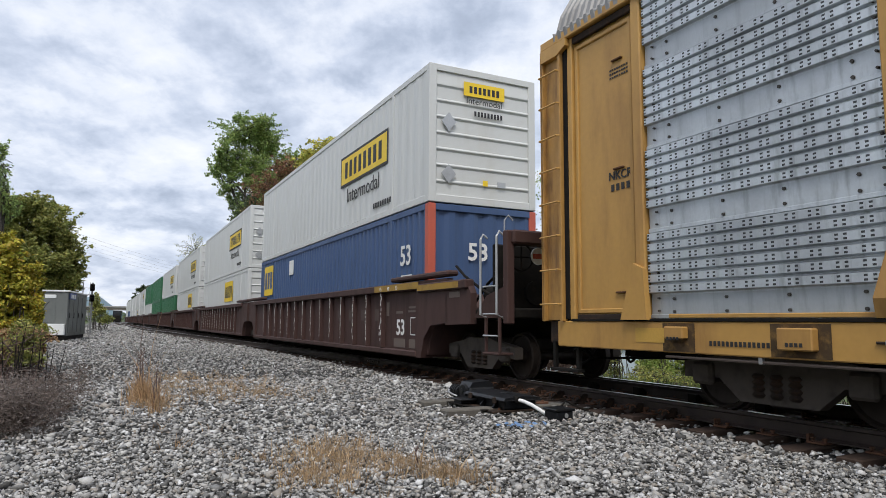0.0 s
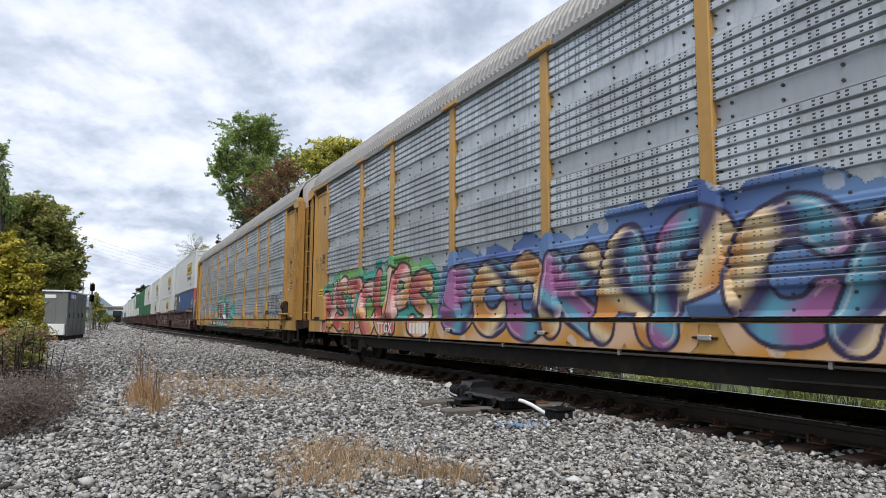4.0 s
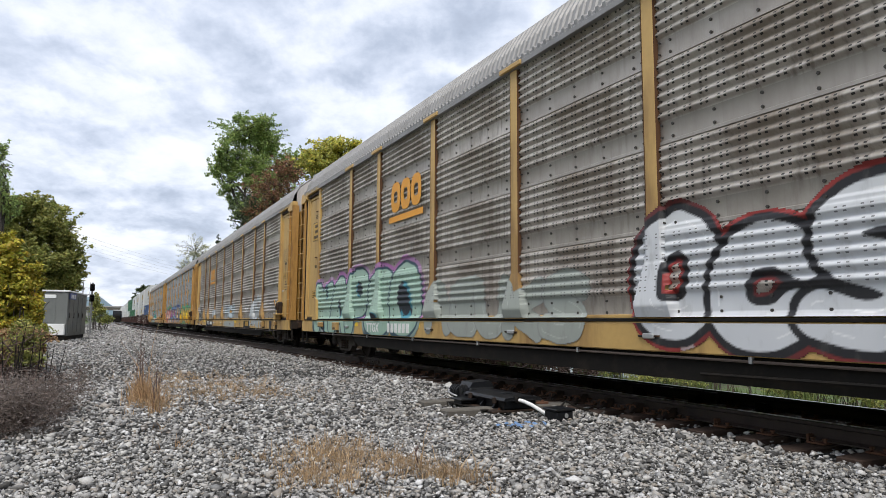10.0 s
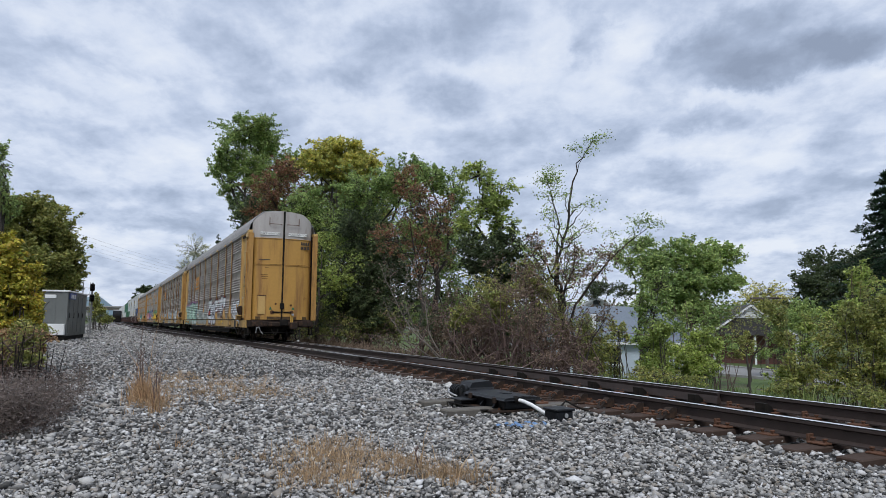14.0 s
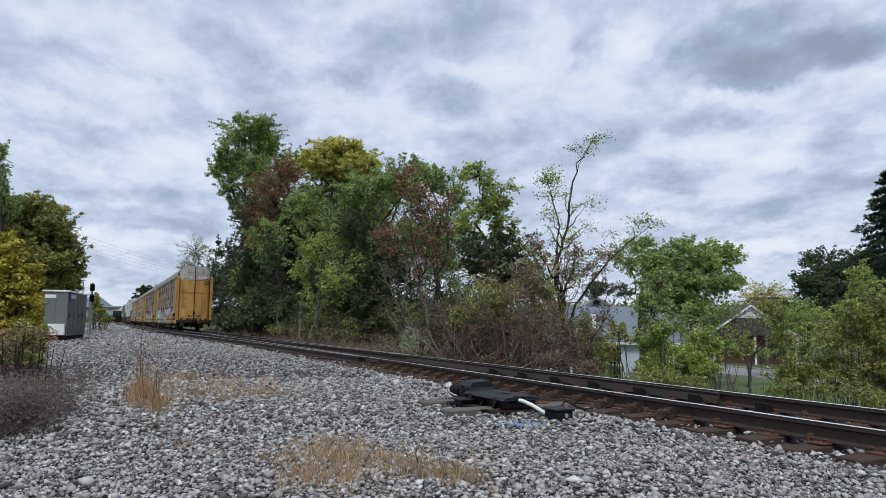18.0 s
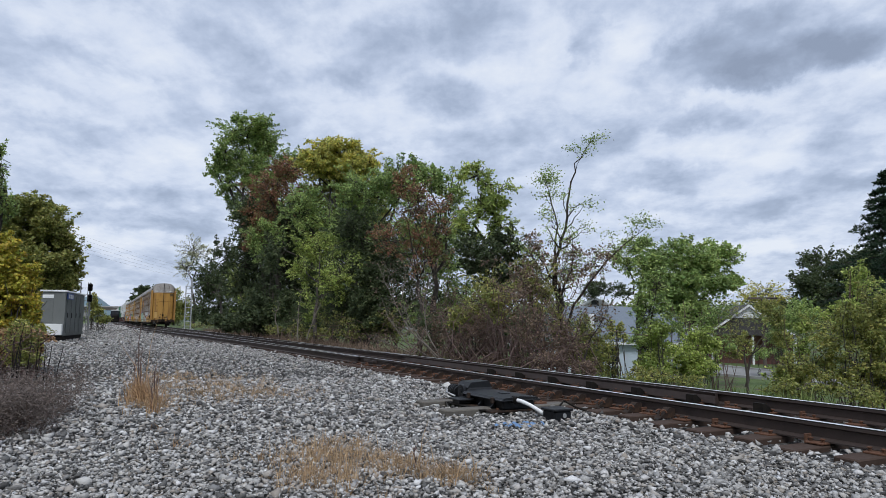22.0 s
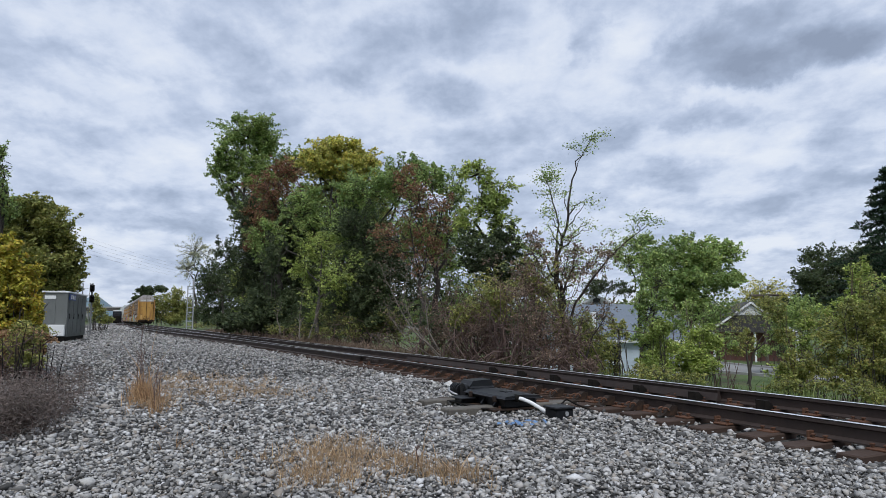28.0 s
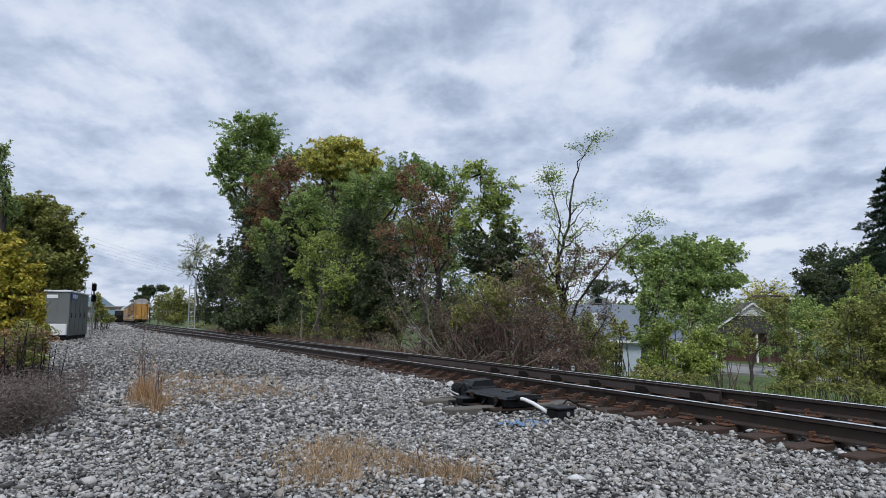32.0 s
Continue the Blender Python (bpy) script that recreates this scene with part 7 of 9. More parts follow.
plant("shrub", "yellow-green brush before the blue house", "shrub", "l_olive", 14.64, 17.74, [(-0.08, 0.06, 0.02, 0.63, 0.68), (0.27, -0.23, -0.35, 0.55, 0.56), (-0.3, 0.24, -0.55, 0.63, 0.45), (0.56, -0.48, 0.41, 0.33, 0.49)], 5544, 0.061, 0.24, 55)
plant("tree", "young ash before the blue house", "tree", "l_green", 18.08, 18.69, [(0.02, -0.02, 1.19, 0.68, 1.05), (-0.15, 0.14, 0.14, 0.68, 0.76), (0.25, -0.25, 2.24, 0.52, 0.76)], 5280, 0.072, 0.28, 56)
plant("tree", "leafy tree before the brick gable", "tree", "l_olive", 38.99, 31.31, [(1.37, -1.78, 0.32, 0.67, 0.98), (-0.23, 0.28, -0.48, 1.06, 0.93), (1.1, -1.41, 1.44, 0.82, 1.14)], 5940, 0.101, 0.4, 57)
plant("tree", "half-bare tree before the brick gable", "tree", "l_olive", 34.4, 27.43, [(-0.26, 0.33, 1.21, 1.24, 1.16), (0.49, -0.63, 0.88, 0.91, 1.14), (-0.69, 0.84, 0.02, 0.94, 0.89)], 1500, 0.07, 0.3, 58, bare=1)
plant("shrub", "low weeds along the top of the bank", "shrub", "l_olive", 14.85, 13.4, [(-0.96, 1.0, -0.6, 0.77, 0.26), (-0.23, 0.25, -0.69, 0.59, 0.22), (1.6, -2.02, -0.8, 0.65, 0.27), (2.21, -2.96, -0.84, 0.6, 0.31), (1.29, -1.59, -0.79, 0.4, 0.21)], 5000, 0.055, 0.2, 59)
plant("sapling", "pale green sapling at the foot of the maple", "tree", "l_bright", 10.03, 55.1, [(0.77, 5.78, 4.07, 1.16, 1.82), (0.88, 3.32, 2.02, 1.21, 1.26)], 2600, 0.11, 0.34, 60)
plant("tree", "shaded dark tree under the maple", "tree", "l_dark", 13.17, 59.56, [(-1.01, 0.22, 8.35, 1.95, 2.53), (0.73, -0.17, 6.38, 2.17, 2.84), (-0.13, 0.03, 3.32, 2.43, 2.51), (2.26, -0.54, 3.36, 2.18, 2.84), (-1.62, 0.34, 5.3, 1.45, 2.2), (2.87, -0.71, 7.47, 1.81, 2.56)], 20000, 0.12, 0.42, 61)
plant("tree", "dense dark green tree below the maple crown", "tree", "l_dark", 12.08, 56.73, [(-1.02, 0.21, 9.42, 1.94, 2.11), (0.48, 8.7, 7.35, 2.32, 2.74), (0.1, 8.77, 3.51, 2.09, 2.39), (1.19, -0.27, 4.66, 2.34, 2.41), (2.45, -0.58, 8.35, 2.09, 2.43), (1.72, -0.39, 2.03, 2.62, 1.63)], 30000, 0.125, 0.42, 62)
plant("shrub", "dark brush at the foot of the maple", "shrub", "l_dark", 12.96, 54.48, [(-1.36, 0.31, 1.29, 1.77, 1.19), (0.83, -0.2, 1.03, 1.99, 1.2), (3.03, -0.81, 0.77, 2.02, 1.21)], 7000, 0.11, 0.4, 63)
limb_thing("bare_shrub", "pale bare limbs arching out of the thicket", "pale_twig", 9.71, 19.74, [(0.035, [(10.05, 19.57, -0.36), (9.29, 19.94, 0.37), (8.73, 20.2, 1.11), (8.34, 20.36, 2.03), (8.01, 20.49, 2.87)]), (0.03, [(10.02, 19.92, -0.38), (9.25, 20.29, 0.64), (8.89, 20.45, 1.67), (9.08, 20.59, 2.64)]), (0.03, [(9.83, 19.35, -0.34), (9.41, 19.55, 0.56), (9.27, 19.62, 1.48), (9.35, 19.36, 2.39), (9.86, 19.67, 3.08)]), (0.025, [(9.89, 19.88, -0.37), (8.95, 20.31, 0.27), (8.5, 20.72, 1.11), (8.25, 20.83, 1.86)]), (0.025, [(9.64, 20.0, -0.37), (8.61, 20.46, 0.14), (8.0, 20.71, 0.36)]), (0.025, [(10.31, 19.66, -0.37), (10.13, 19.75, 0.74), (10.3, 19.67, 1.68)])], 301, 900, "l_brown")
limb_thing("bare_shrub", "thin pale stems at the foot of the maples", "pale_twig", 8.93, 32.81, [(0.04, [(8.66, 32.88, 0.05), (8.63, 32.89, 1.16), (8.76, 32.85, 2.29)]), (0.04, [(9.14, 33.06, 0.04), (9.52, 32.95, 1.17), (9.9, 32.84, 2.03)]), (0.035, [(7.8, 33.4, 0.32), (7.64, 33.44, 1.16), (7.83, 33.39, 1.72)]), (0.035, [(12.1, 32.09, -0.24), (11.95, 32.15, 0.9), (12.25, 32.04, 2.35)])], 302, 200, "l_olive")
limb_thing("forked_tree", "thin forked tree with a broken limb and few leaves", "dark_bark", 11.79, 15.53, [(0.1, [(11.82, 15.51, -0.49), (11.8, 15.53, 0.63), (11.72, 15.59, 1.76), (11.53, 15.73, 2.34), (11.24, 15.93, 3.0)]), (0.07, [(11.76, 15.55, 1.11), (11.62, 15.66, 2.09), (11.64, 15.65, 2.75), (11.87, 15.47, 3.66), (11.97, 15.39, 4.74), (12.13, 15.27, 5.58), (12.43, 15.02, 6.15)]), (0.05, [(11.94, 15.67, 0.63), (12.18, 15.48, 1.44), (12.69, 15.07, 2.42), (13.3, 14.53, 3.23), (13.7, 14.15, 3.62)]), (0.045, [(11.56, 15.46, 1.43), (11.85, 15.24, 2.4), (11.91, 15.19, 3.38)]), (0.035, [(11.74, 15.82, 2.6), (11.82, 15.76, 3.77), (11.63, 15.9, 4.8), (11.49, 16.01, 5.23)])], 303, 5000, "l_green")
limb_thing("bare_tree", "slim bare trunks among the brambles", "dark_bark", 11.43, 16.41, [(0.06, [(11.8, 16.52, -0.23), (11.58, 16.67, 1.12), (11.41, 16.79, 2.31)]), (0.04, [(12.66, 15.74, -0.2), (12.86, 15.58, 0.46), (13.18, 15.31, 1.21)]), (0.05, [(10.84, 17.04, -0.23), (10.7, 17.13, 1.11), (10.42, 17.31, 2.48)])], 304, 1500, "l_brown")


# ---- beside the track ----
def blades(name, spots, height, width, mat, seed, lean=0.5):
    """Grass blades or stalks, each a thin bent ribbon; spots: rows of x, y, spread, count."""
    rng = np.random.default_rng(seed)
    V = []
    for x, y, r, n in spots:
        a, d = rng.uniform(0, 2 * np.pi, n), r * 0.62 * np.abs(rng.normal(0, 1, n))
        px, py = x + d * np.cos(a), y + d * np.sin(a) * 1.2
        pz = np.array([ground_z(u, v) for u, v in zip(px, py)]) - 0.01
        h = height * rng.lognormal(-0.15, 0.45, n)
        la, ll = rng.uniform(0, 2 * np.pi, n), h * lean * rng.uniform(0, 1, n)
        w = width * rng.uniform(0.6, 1.3, n)
        wa = rng.uniform(0, np.pi, n)
        wx, wy = np.cos(wa) * w, np.sin(wa) * w
        for t0, t1, k0, k1 in ((0, 0.55, 1.0, 0.7), (0.55, 1.0, 0.7, 0.15)):
            q = []
            for t, k, sgn in ((t0, k0, -1), (t0, k0, 1), (t1, k1, 1), (t1, k1, -1)):
                q.append(np.stack([px + np.cos(la) * ll * t * t + sgn * wx * k, py + np.sin(la) * ll * t * t + sgn * wy * k, pz + h * t * (1 - 0.15 * t)], 1))
            V.append(np.stack(q, 1))
    v = np.concatenate(V).reshape(-1, 3)
    return raw_mesh(name, v, np.arange(len(v)).reshape(-1, 4), mat)


def weeds():
    def scatter(seed, boxes):
        rng = np.random.default_rng(seed)
        return [(rng.normal(x, sx * 1.15), rng.normal(y, sy * 1.15), 0.07, 15) for x, y, sx, sy, n in boxes for _ in range(n)]
    dry = new("dry_grass", blades("dry_grass", scatter(1, [(1.8, 5.6, 0.2, 0.35, 90), (1.55, 5.0, 0.18, 0.25, 60), (2.2, 5.1, 0.13, 0.25, 60), (2.4, 4.6, 0.10, 0.2, 50), (2.0, 6.0, 0.2, 0.2, 40)]), 0.10, 0.004, MAT["straw"], 21, 1.0))
    tagged(dry, "low tufts of dry straw-coloured grass in the gravel", "dry grass", kind="stuff")
    far = new("dry_grass", blades("dry_grass", scatter(2, [(0.62, 10.3, 0.14, 0.4, 80), (1.2, 12.0, 0.3, 0.7, 90), (2.0, 11.4, 0.35, 0.6, 80), (2.2, 13.2, 0.4, 1.0, 70), (1.4, 14.5, 0.4, 0.8, 50), (2.5, 10.6, 0.3, 0.4, 30)]), 0.10, 0.005, MAT["straw"], 22, 1.2))
    tagged(far, "faded yellow grass patches spread over the gravel", "dry grass", kind="stuff")
    tall = new("dry_weeds", blades("dry_weeds", [(0.50, 10.8, 0.13, 60), (0.66, 9.75, 0.12, 30), (0.56, 10.4, 0.2, 260), (0.52, 10.8, 0.12, 120), (0.66, 9.3, 0.12, 40)], 0.36, 0.006, MAT["l_rust"], 23, 0.6))
    tagged(tall, "tall dry orange-brown weed stalks standing in the gravel", "weeds", kind="stuff")
    low = new("dry_weeds", blades("dry_weeds", [(1.04, 7.46, 0.12, 14), (0.61, 7.7, 0.16, 16), (0.63, 6.65, 0.16, 24)], 0.13, 0.004, MAT["l_rust"], 24, 0.9))
    tagged(low, "short dry brown weeds scattered in the gravel", "weeds", kind="stuff")
    for x, y, h in ((0.50, 10.85, 1.15), (0.53, 10.75, 0.8), (0.46, 10.8, 0.7), (0.66, 9.75, 0.62), (0.69, 9.72, 0.5), (0.63, 9.7, 0.4), (2.28, 4.95, 0.2)):
        g = Mesh()
        z = ground_z(x, y)
        g.tube([(0, 0, 0), (0.01, 0.01, h * 0.4), (-0.01, 0.0, h * 0.75), (0.015, 0.02, h)], [0.009, 0.008, 0.006, 0.003], 5)
        rng = random.Random(int(x * 1000))
        for k in range(7):
            a, t = rng.uniform(0, 6.28), rng.uniform(0.4, 0.95)
            g.tube([(0, 0, h * t), (0.1 * h * math.cos(a), 0.1 * h * math.sin(a), h * (t + 0.09))], [0.004, 0.002], 4)
        ob = new("weed_stalk", g.data("weed_stalk", MAT["twig"]))
        ob.matrix_basis = pose(x, y, z)
        tagged(ob, "dead brown weed stalk with short side twigs", "weed", "dead stalks in the gravel")
    # dead weed bush
    rng = np.random.default_rng(31)
    bush = thing("dead_bush", "dead grey-brown weed bush at the edge of the gravel", "shrub", m=pose(-0.62, 8.9, ground_z(-0.6, 8.9)))
    c = np.concatenate([rng.normal(0, 1, (60, 3)) * np.array([0.27, 0.75, 0.13]) + np.array([-0.1, 0.2, 0.27]), rng.normal(0, 1, (40, 3)) * np.array([0.35, 0.5, 0.12]) + np.array([-0.5, -0.6, 0.2])])
    c[:, 2] = np.abs(c[:, 2])
    part("leaves", leaf_cloud("leaves", c, np.full(len(c), 0.2), 26000, 0.02, MAT["l_weed"], rng, 4.0, 1.0), None, bush)
    st = Mesh()
    for p in c:
        b = Vector((p[0] * 0.5, p[1] * 0.6, 0))
        st.tube(limb_points(b, p, rng, 0.02), [0.006, 0.005, 0.004, 0.004, 0.003, 0.002], 4, cap=False)
    part("brush", st, MAT["twig"], bush)
    # dark stalks along the verge
    rr = random.Random(8)
    spots = [(-1.01, 10.3, 0.95), (-1.12, 10.5, 0.75), (-1.06, 10.7, 0.7), (-0.98, 10.8, 0.72), (-0.92, 11.0, 0.68), (-0.86, 11.3, 0.7), (-0.80, 11.2, 0.6), (-0.70, 11.6, 0.62), (-0.95, 10.4, 0.66), (-1.10, 11.4, 0.7), (-0.75, 11.9, 0.55), (-0.60, 11.9, 0.58)]
    for x, y, h in spots:
        h += 0.22
        g = Mesh().tube([(0, 0, 0), (rr.uniform(-0.02, 0.02), 0, h * 0.5), (rr.uniform(-0.05, 0.05), 0.02, h)], [0.008, 0.007, 0.004], 6)
        ob = new("dead_stalk", g.data("dead_stalk", MAT["black"]))
        ob.matrix_basis = pose(x, y, ground_z(x, y) - 0.02, rr.uniform(-4, 4), rr.uniform(-5, 5))
        tagged(ob, "dark dead plant stalk standing upright in the verge", "plant stalk", "dark stalks along the verge")


weeds()


def switch_machine():
    K = MAT["machine"] = surface("black painted machine housing", (0.007, 0.008, 0.010), 0.42, 0.0, (0.02, 0.02, 0.02), 0.4, 3, spec=0.35)
    z = -0.19
    t = thing("switch_machine", "black low switch machine bolted on two long ties beside the rail", "switch machine", m=pose(4.80, 7.95, z) @ Matrix.Diagonal((0.78, 0.78, 0.74, 1)))
    part("base_plate", Mesh().bev(-0.52, 0.44, -0.86, 1.1, -0.02, 0.015, 0.006), MAT["rustgrime"], t, "greasy steel base plate")
    b = Mesh().bev(-0.28, 0.34, -0.84, 0.42, 0.02, 0.17, 0.02)
    for y in (-0.6, -0.2, 0.2):
        b.prism([(-0.28, 0.02), (-0.37, 0.02), (-0.37, 0.05), (-0.28, 0.15)], "y", y - 0.02, y + 0.02)
    part("housing", b, K, t)
    lid = Mesh().prism([(-0.34, 0.19), (-0.31, 0.225), (0.02, 0.25), (0.34, 0.225), (0.38, 0.19)], "y", -0.92, 0.40)
    lid.bev(-0.05, 0.08, -0.5, -0.3, 0.24, 0.262, 0.006)
    part("lid", lid, K, t, "low sloping black lid")
    part("lid_rim", Mesh().bev(-0.37, 0.40, -0.94, 0.42, 0.172, 0.192, 0.006), K, t)
    for y in (-0.7, 0.1):
        part("hasp", Mesh().bev(-0.40, -0.35, y, y + 0.07, 0.12, 0.22, 0.008), MAT["rustgrime"], t)
    gear = Mesh().bev(-0.22, 0.30, 0.42, 0.86, 0.02, 0.27, 0.03)
    gear.prism([(-0.22, 0.27), (-0.15, 0.37), (0.22, 0.39), (0.30, 0.27)], "y", 0.45, 0.84)
    part("gear_box", gear, K, t)
    part("gear_cover", Mesh().disc((-0.24, 0.62, 0.20), 0.12, "x", 0.03, 20).disc((-0.27, 0.62, 0.20), 0.05, "x", 0.02, 10), K, t)
    mot = Mesh().tube([(-0.16, 0.86, 0.16), (-0.16, 1.16, 0.16)], 0.11, 18)
    for k in range(4):
        mot.tube([(-0.16, 0.92 + 0.06 * k, 0.16), (-0.16, 0.945 + 0.06 * k, 0.16)], 0.13, 18)
    mot.tube([(-0.16, 1.16, 0.16), (-0.16, 1.22, 0.16)], 0.08, 18)
    part("motor", mot, K, t, smooth=True)
    part("cable_gland", Mesh().tube([(0.1, 0.9, 0.14), (0.1, 1.02, 0.2), (0.12, 1.12, 0.1)], 0.035, 10), K, t)
    part("hand_crank", Mesh().tube([(-0.34, 0.70, 0.10), (-0.40, 0.76, 0.13), (-0.40, 0.92, 0.16), (-0.36, 0.98, 0.2)], 0.018, 8), MAT["steel"], t, "bright steel hand lever")
    pd = Mesh().bev(-0.62, -0.30, 0.02, 0.44, 0.09, 0.12, 0.01)
    pd.bev(-0.58, -0.34, 0.1, 0.36, 0.02, 0.10, 0.01)
    part("side_tray", pd, K, t)
    for y0, y1 in ((0.2, 0.0), (-0.35, -0.55), (0.62, 0.62)):
        part("throw_rod", Mesh().tube([(0.3, y0, 0.04), (1.0, y0 * 0.5 + y1 * 0.5, 0.0), (1.7, y1, 0.02)], 0.022, 8), MAT["rustgrime"], t)
    for y in (0.1, -0.45):
        part("rod_clevis", Mesh().bev(0.62, 0.84, y - 0.05, y + 0.05, -0.02, 0.07, 0.012).disc((0.74, y, 0.08), 0.025, "z", 0.02, 6), MAT["plate"], t)
    for x in (-0.33, 0.39):
        for y in (-0.75, -0.2, 0.3):
            part("bolt", Mesh().disc((x, y, 0.03), 0.02, "z", 0.02, 6), MAT["plate"], t)
    # long ties that carry it
    for y, x0, lab in ((8.52, 3.98, ""), (7.58, 3.86, "")):
        tie = new("head_tie", Mesh().bev(x0, RAIL_X - 1.2, y - 0.12, y + 0.12, -0.40, -0.165, 0.014).data("head_tie", MAT["tie_grey"]))
        tagged(tie, "long weathered grey tie reaching out under the switch machine", "railway tie", "ties under the switch machine")
    strap = new("tie_strap", Mesh().bev(4.32, 4.42, 7.4, 8.7, -0.186, -0.172, 0.004).data("tie_strap", MAT["black"]))
    tagged(strap, "flat black steel plate across the long ties", "steel plate")
    # spring brackets on the rail's near side
    for y in [6.0 + 0.55 * k for k in range(17)]:
        br = thing("rail_bracket", "rusty bracket with a coil bolted against the rail", "rail bracket", "brackets along the rail", m=pose(RAIL_X - 0.92, y, -0.185))
        part("plate", Mesh().prism([(-0.13, 0.0), (0.12, 0.0), (0.12, 0.11), (0.04, 0.12)], "y", -0.05, 0.05), MAT["rustgrime"], br)
        part("coil", Mesh().tube([(-0.06 + 0.035 * math.cos(a * 0.7), -0.06 + 0.008 * a, 0.06 + 0.035 * math.sin(a * 0.7)) for a in range(14)], 0.011, 6), MAT["plate"], br)
    # conduit and junction box
    j = thing("junction_box", "small black junction box in the gravel", "junction box", m=pose(4.98, 6.70, -0.30) @ Matrix.Diagonal((0.84, 0.84, 0.95, 1)))
    part("box", Mesh().bev(-0.15, 0.15, -0.15, 0.15, 0, 0.19, 0.02), K, j)
    part("lid", Mesh().bev(-0.17, 0.17, -0.17, 0.17, 0.185, 0.215, 0.01), K, j)
    part("knockout", Mesh().disc((0.02, -0.155, 0.13), 0.03, "y", 0.006, 12), MAT["steel"], j)
    hose = Mesh().tube([(4.73, 7.24, -0.045), (4.76, 7.14, -0.055), (4.82, 7.04, -0.095), (4.88, 6.95, -0.15), (4.92, 6.89, -0.19), (4.94, 6.86, -0.22)], 0.024, 12)
    hob = new("conduit", hose.data("conduit", MAT["trim"], smooth=True))
    tagged(hob, "pale flexible conduit from machine to junction box", "conduit")
    col = new("conduit_collar", Mesh().tube([(4.72, 7.28, -0.045), (4.74, 7.20, -0.05)], 0.046, 12).data("conduit_collar", MAT["black"]))
    tagged(col, "black collar clamped on the pale conduit", "pipe collar")
    rail_gear = new("rail_clip", Mesh().tube([(5.2, 6.95, -0.12), (5.3, 6.98, -0.06), (5.42, 6.92, -0.13), (5.6, 6.88, -0.2)], 0.012, 8).data("rail_clip", MAT["black"]))
    tagged(rail_gear, "bent steel rod from the junction box to the rail", "rod")


MAT["tie_grey"] = surface("sun-bleached tie wood", (0.115, 0.105, 0.09), 0.9, 0, (0.045, 0.04, 0.035), 0.5, 3, (1, 4, 1), 0.3, 25, 0.6)
switch_machine()


def paint_marks():
    rng = np.random.default_rng(9)
    n = 26
    x, y = 4.26 + rng.normal(0, 0.13, n), 6.5 + rng.normal(0, 0.10, n)
    g = Mesh()
    for a, b in zip(x, y):
        s = rng.uniform(0.012, 0.03)
        z = ground_z(a, b) + rng.uniform(0.035, 0.05)
        g.add([(a - s, b - s * 0.6, z - 0.01), (a + s, b - s * 0.7, z), (a + s * 0.8, b + s, z + 0.012), (a - s * 0.7, b + s * 0.8, z + 0.006), (a, b, z + 0.016)], [(0, 1, 4), (1, 2, 4), (2, 3, 4), (3, 0, 4)])
    ob = new("painted_stones", g.data("painted_stones", MAT["blue_paint"]))
    tagged(ob, "stones sprayed with blue marking paint", "painted stones", kind="stuff")


paint_marks()


def signal_cabinet():
    t = thing("signal_cabinet", "grey aluminium signal equipment house on a dark plinth", "equipment cabinet", m=pose(-1.78, 38.64, -0.1, 0, 0, -7.2))
    C = MAT["cabinet"]
    part("body", Mesh().bev(-0.55, 0.5, -2.6, 2.6, 0.25, 2.32, 0.02), C, t)
    part("roof", Mesh().bev(-0.59, 0.55, -2.66, 2.66, 2.32, 2.40, 0.015), MAT["trim"], t, "white overhanging roof")
    part("plinth", Mesh().bev(-0.53, 0.48, -2.75, 2.4, -0.1, 0.26, 0.03), MAT["black"], t)
    part("white_box", Mesh().bev(-0.42, 0.45, -2.85, -2.6, 0.3, 0.82, 0.02), MAT["trim"], t, "white box on the end wall")
    part("door_plate", Mesh().bev(-0.5, 0.0, -2.62, -2.595, 0.9, 2.2, 0.006), C, t)
    part("vent", Mesh().bev(-0.46, 0.0, -2.64, -2.6, 2.02, 2.18, 0.01), MAT["trim"], t, "white louvre")
    for y in (-2.3, -1.2, 0.0, 1.2):
        d = part("door", Mesh().bev(0.495, 0.525, y, y + 1.0, 0.4, 2.15, 0.008), C, t)
        part("handle", Mesh().bev(0.52, 0.55, y + 0.08, y + 0.12, 1.1, 1.35, 0.006), MAT["black"], d)
    s = part("number_sign", Mesh().bev(0.53, 0.56, -2.5, -0.9, 1.98, 2.28, 0.006), MAT["sign_blue"], t, "blue enamel sign with white characters")
    for k in range(3):
        part("character", Mesh().box(0.56, 0.564, -2.2 + 0.4 * k, -1.92 + 0.4 * k, 2.04, 2.22), MAT["white"], s)
    part("meter", Mesh().disc((-0.45, -2.92, 0.62), 0.15, "y", 0.12, 16), MAT["black"], t, "round black meter")
    slab = new("concrete_slab", Mesh().bev(-3.0, -2.25, 34.5, 35.3, -0.2, -0.02, 0.02).data("concrete_slab", MAT["concrete"]))
    tagged(slab, "small pale concrete slab in the gravel before the cabinet", "slab")


signal_cabinet()


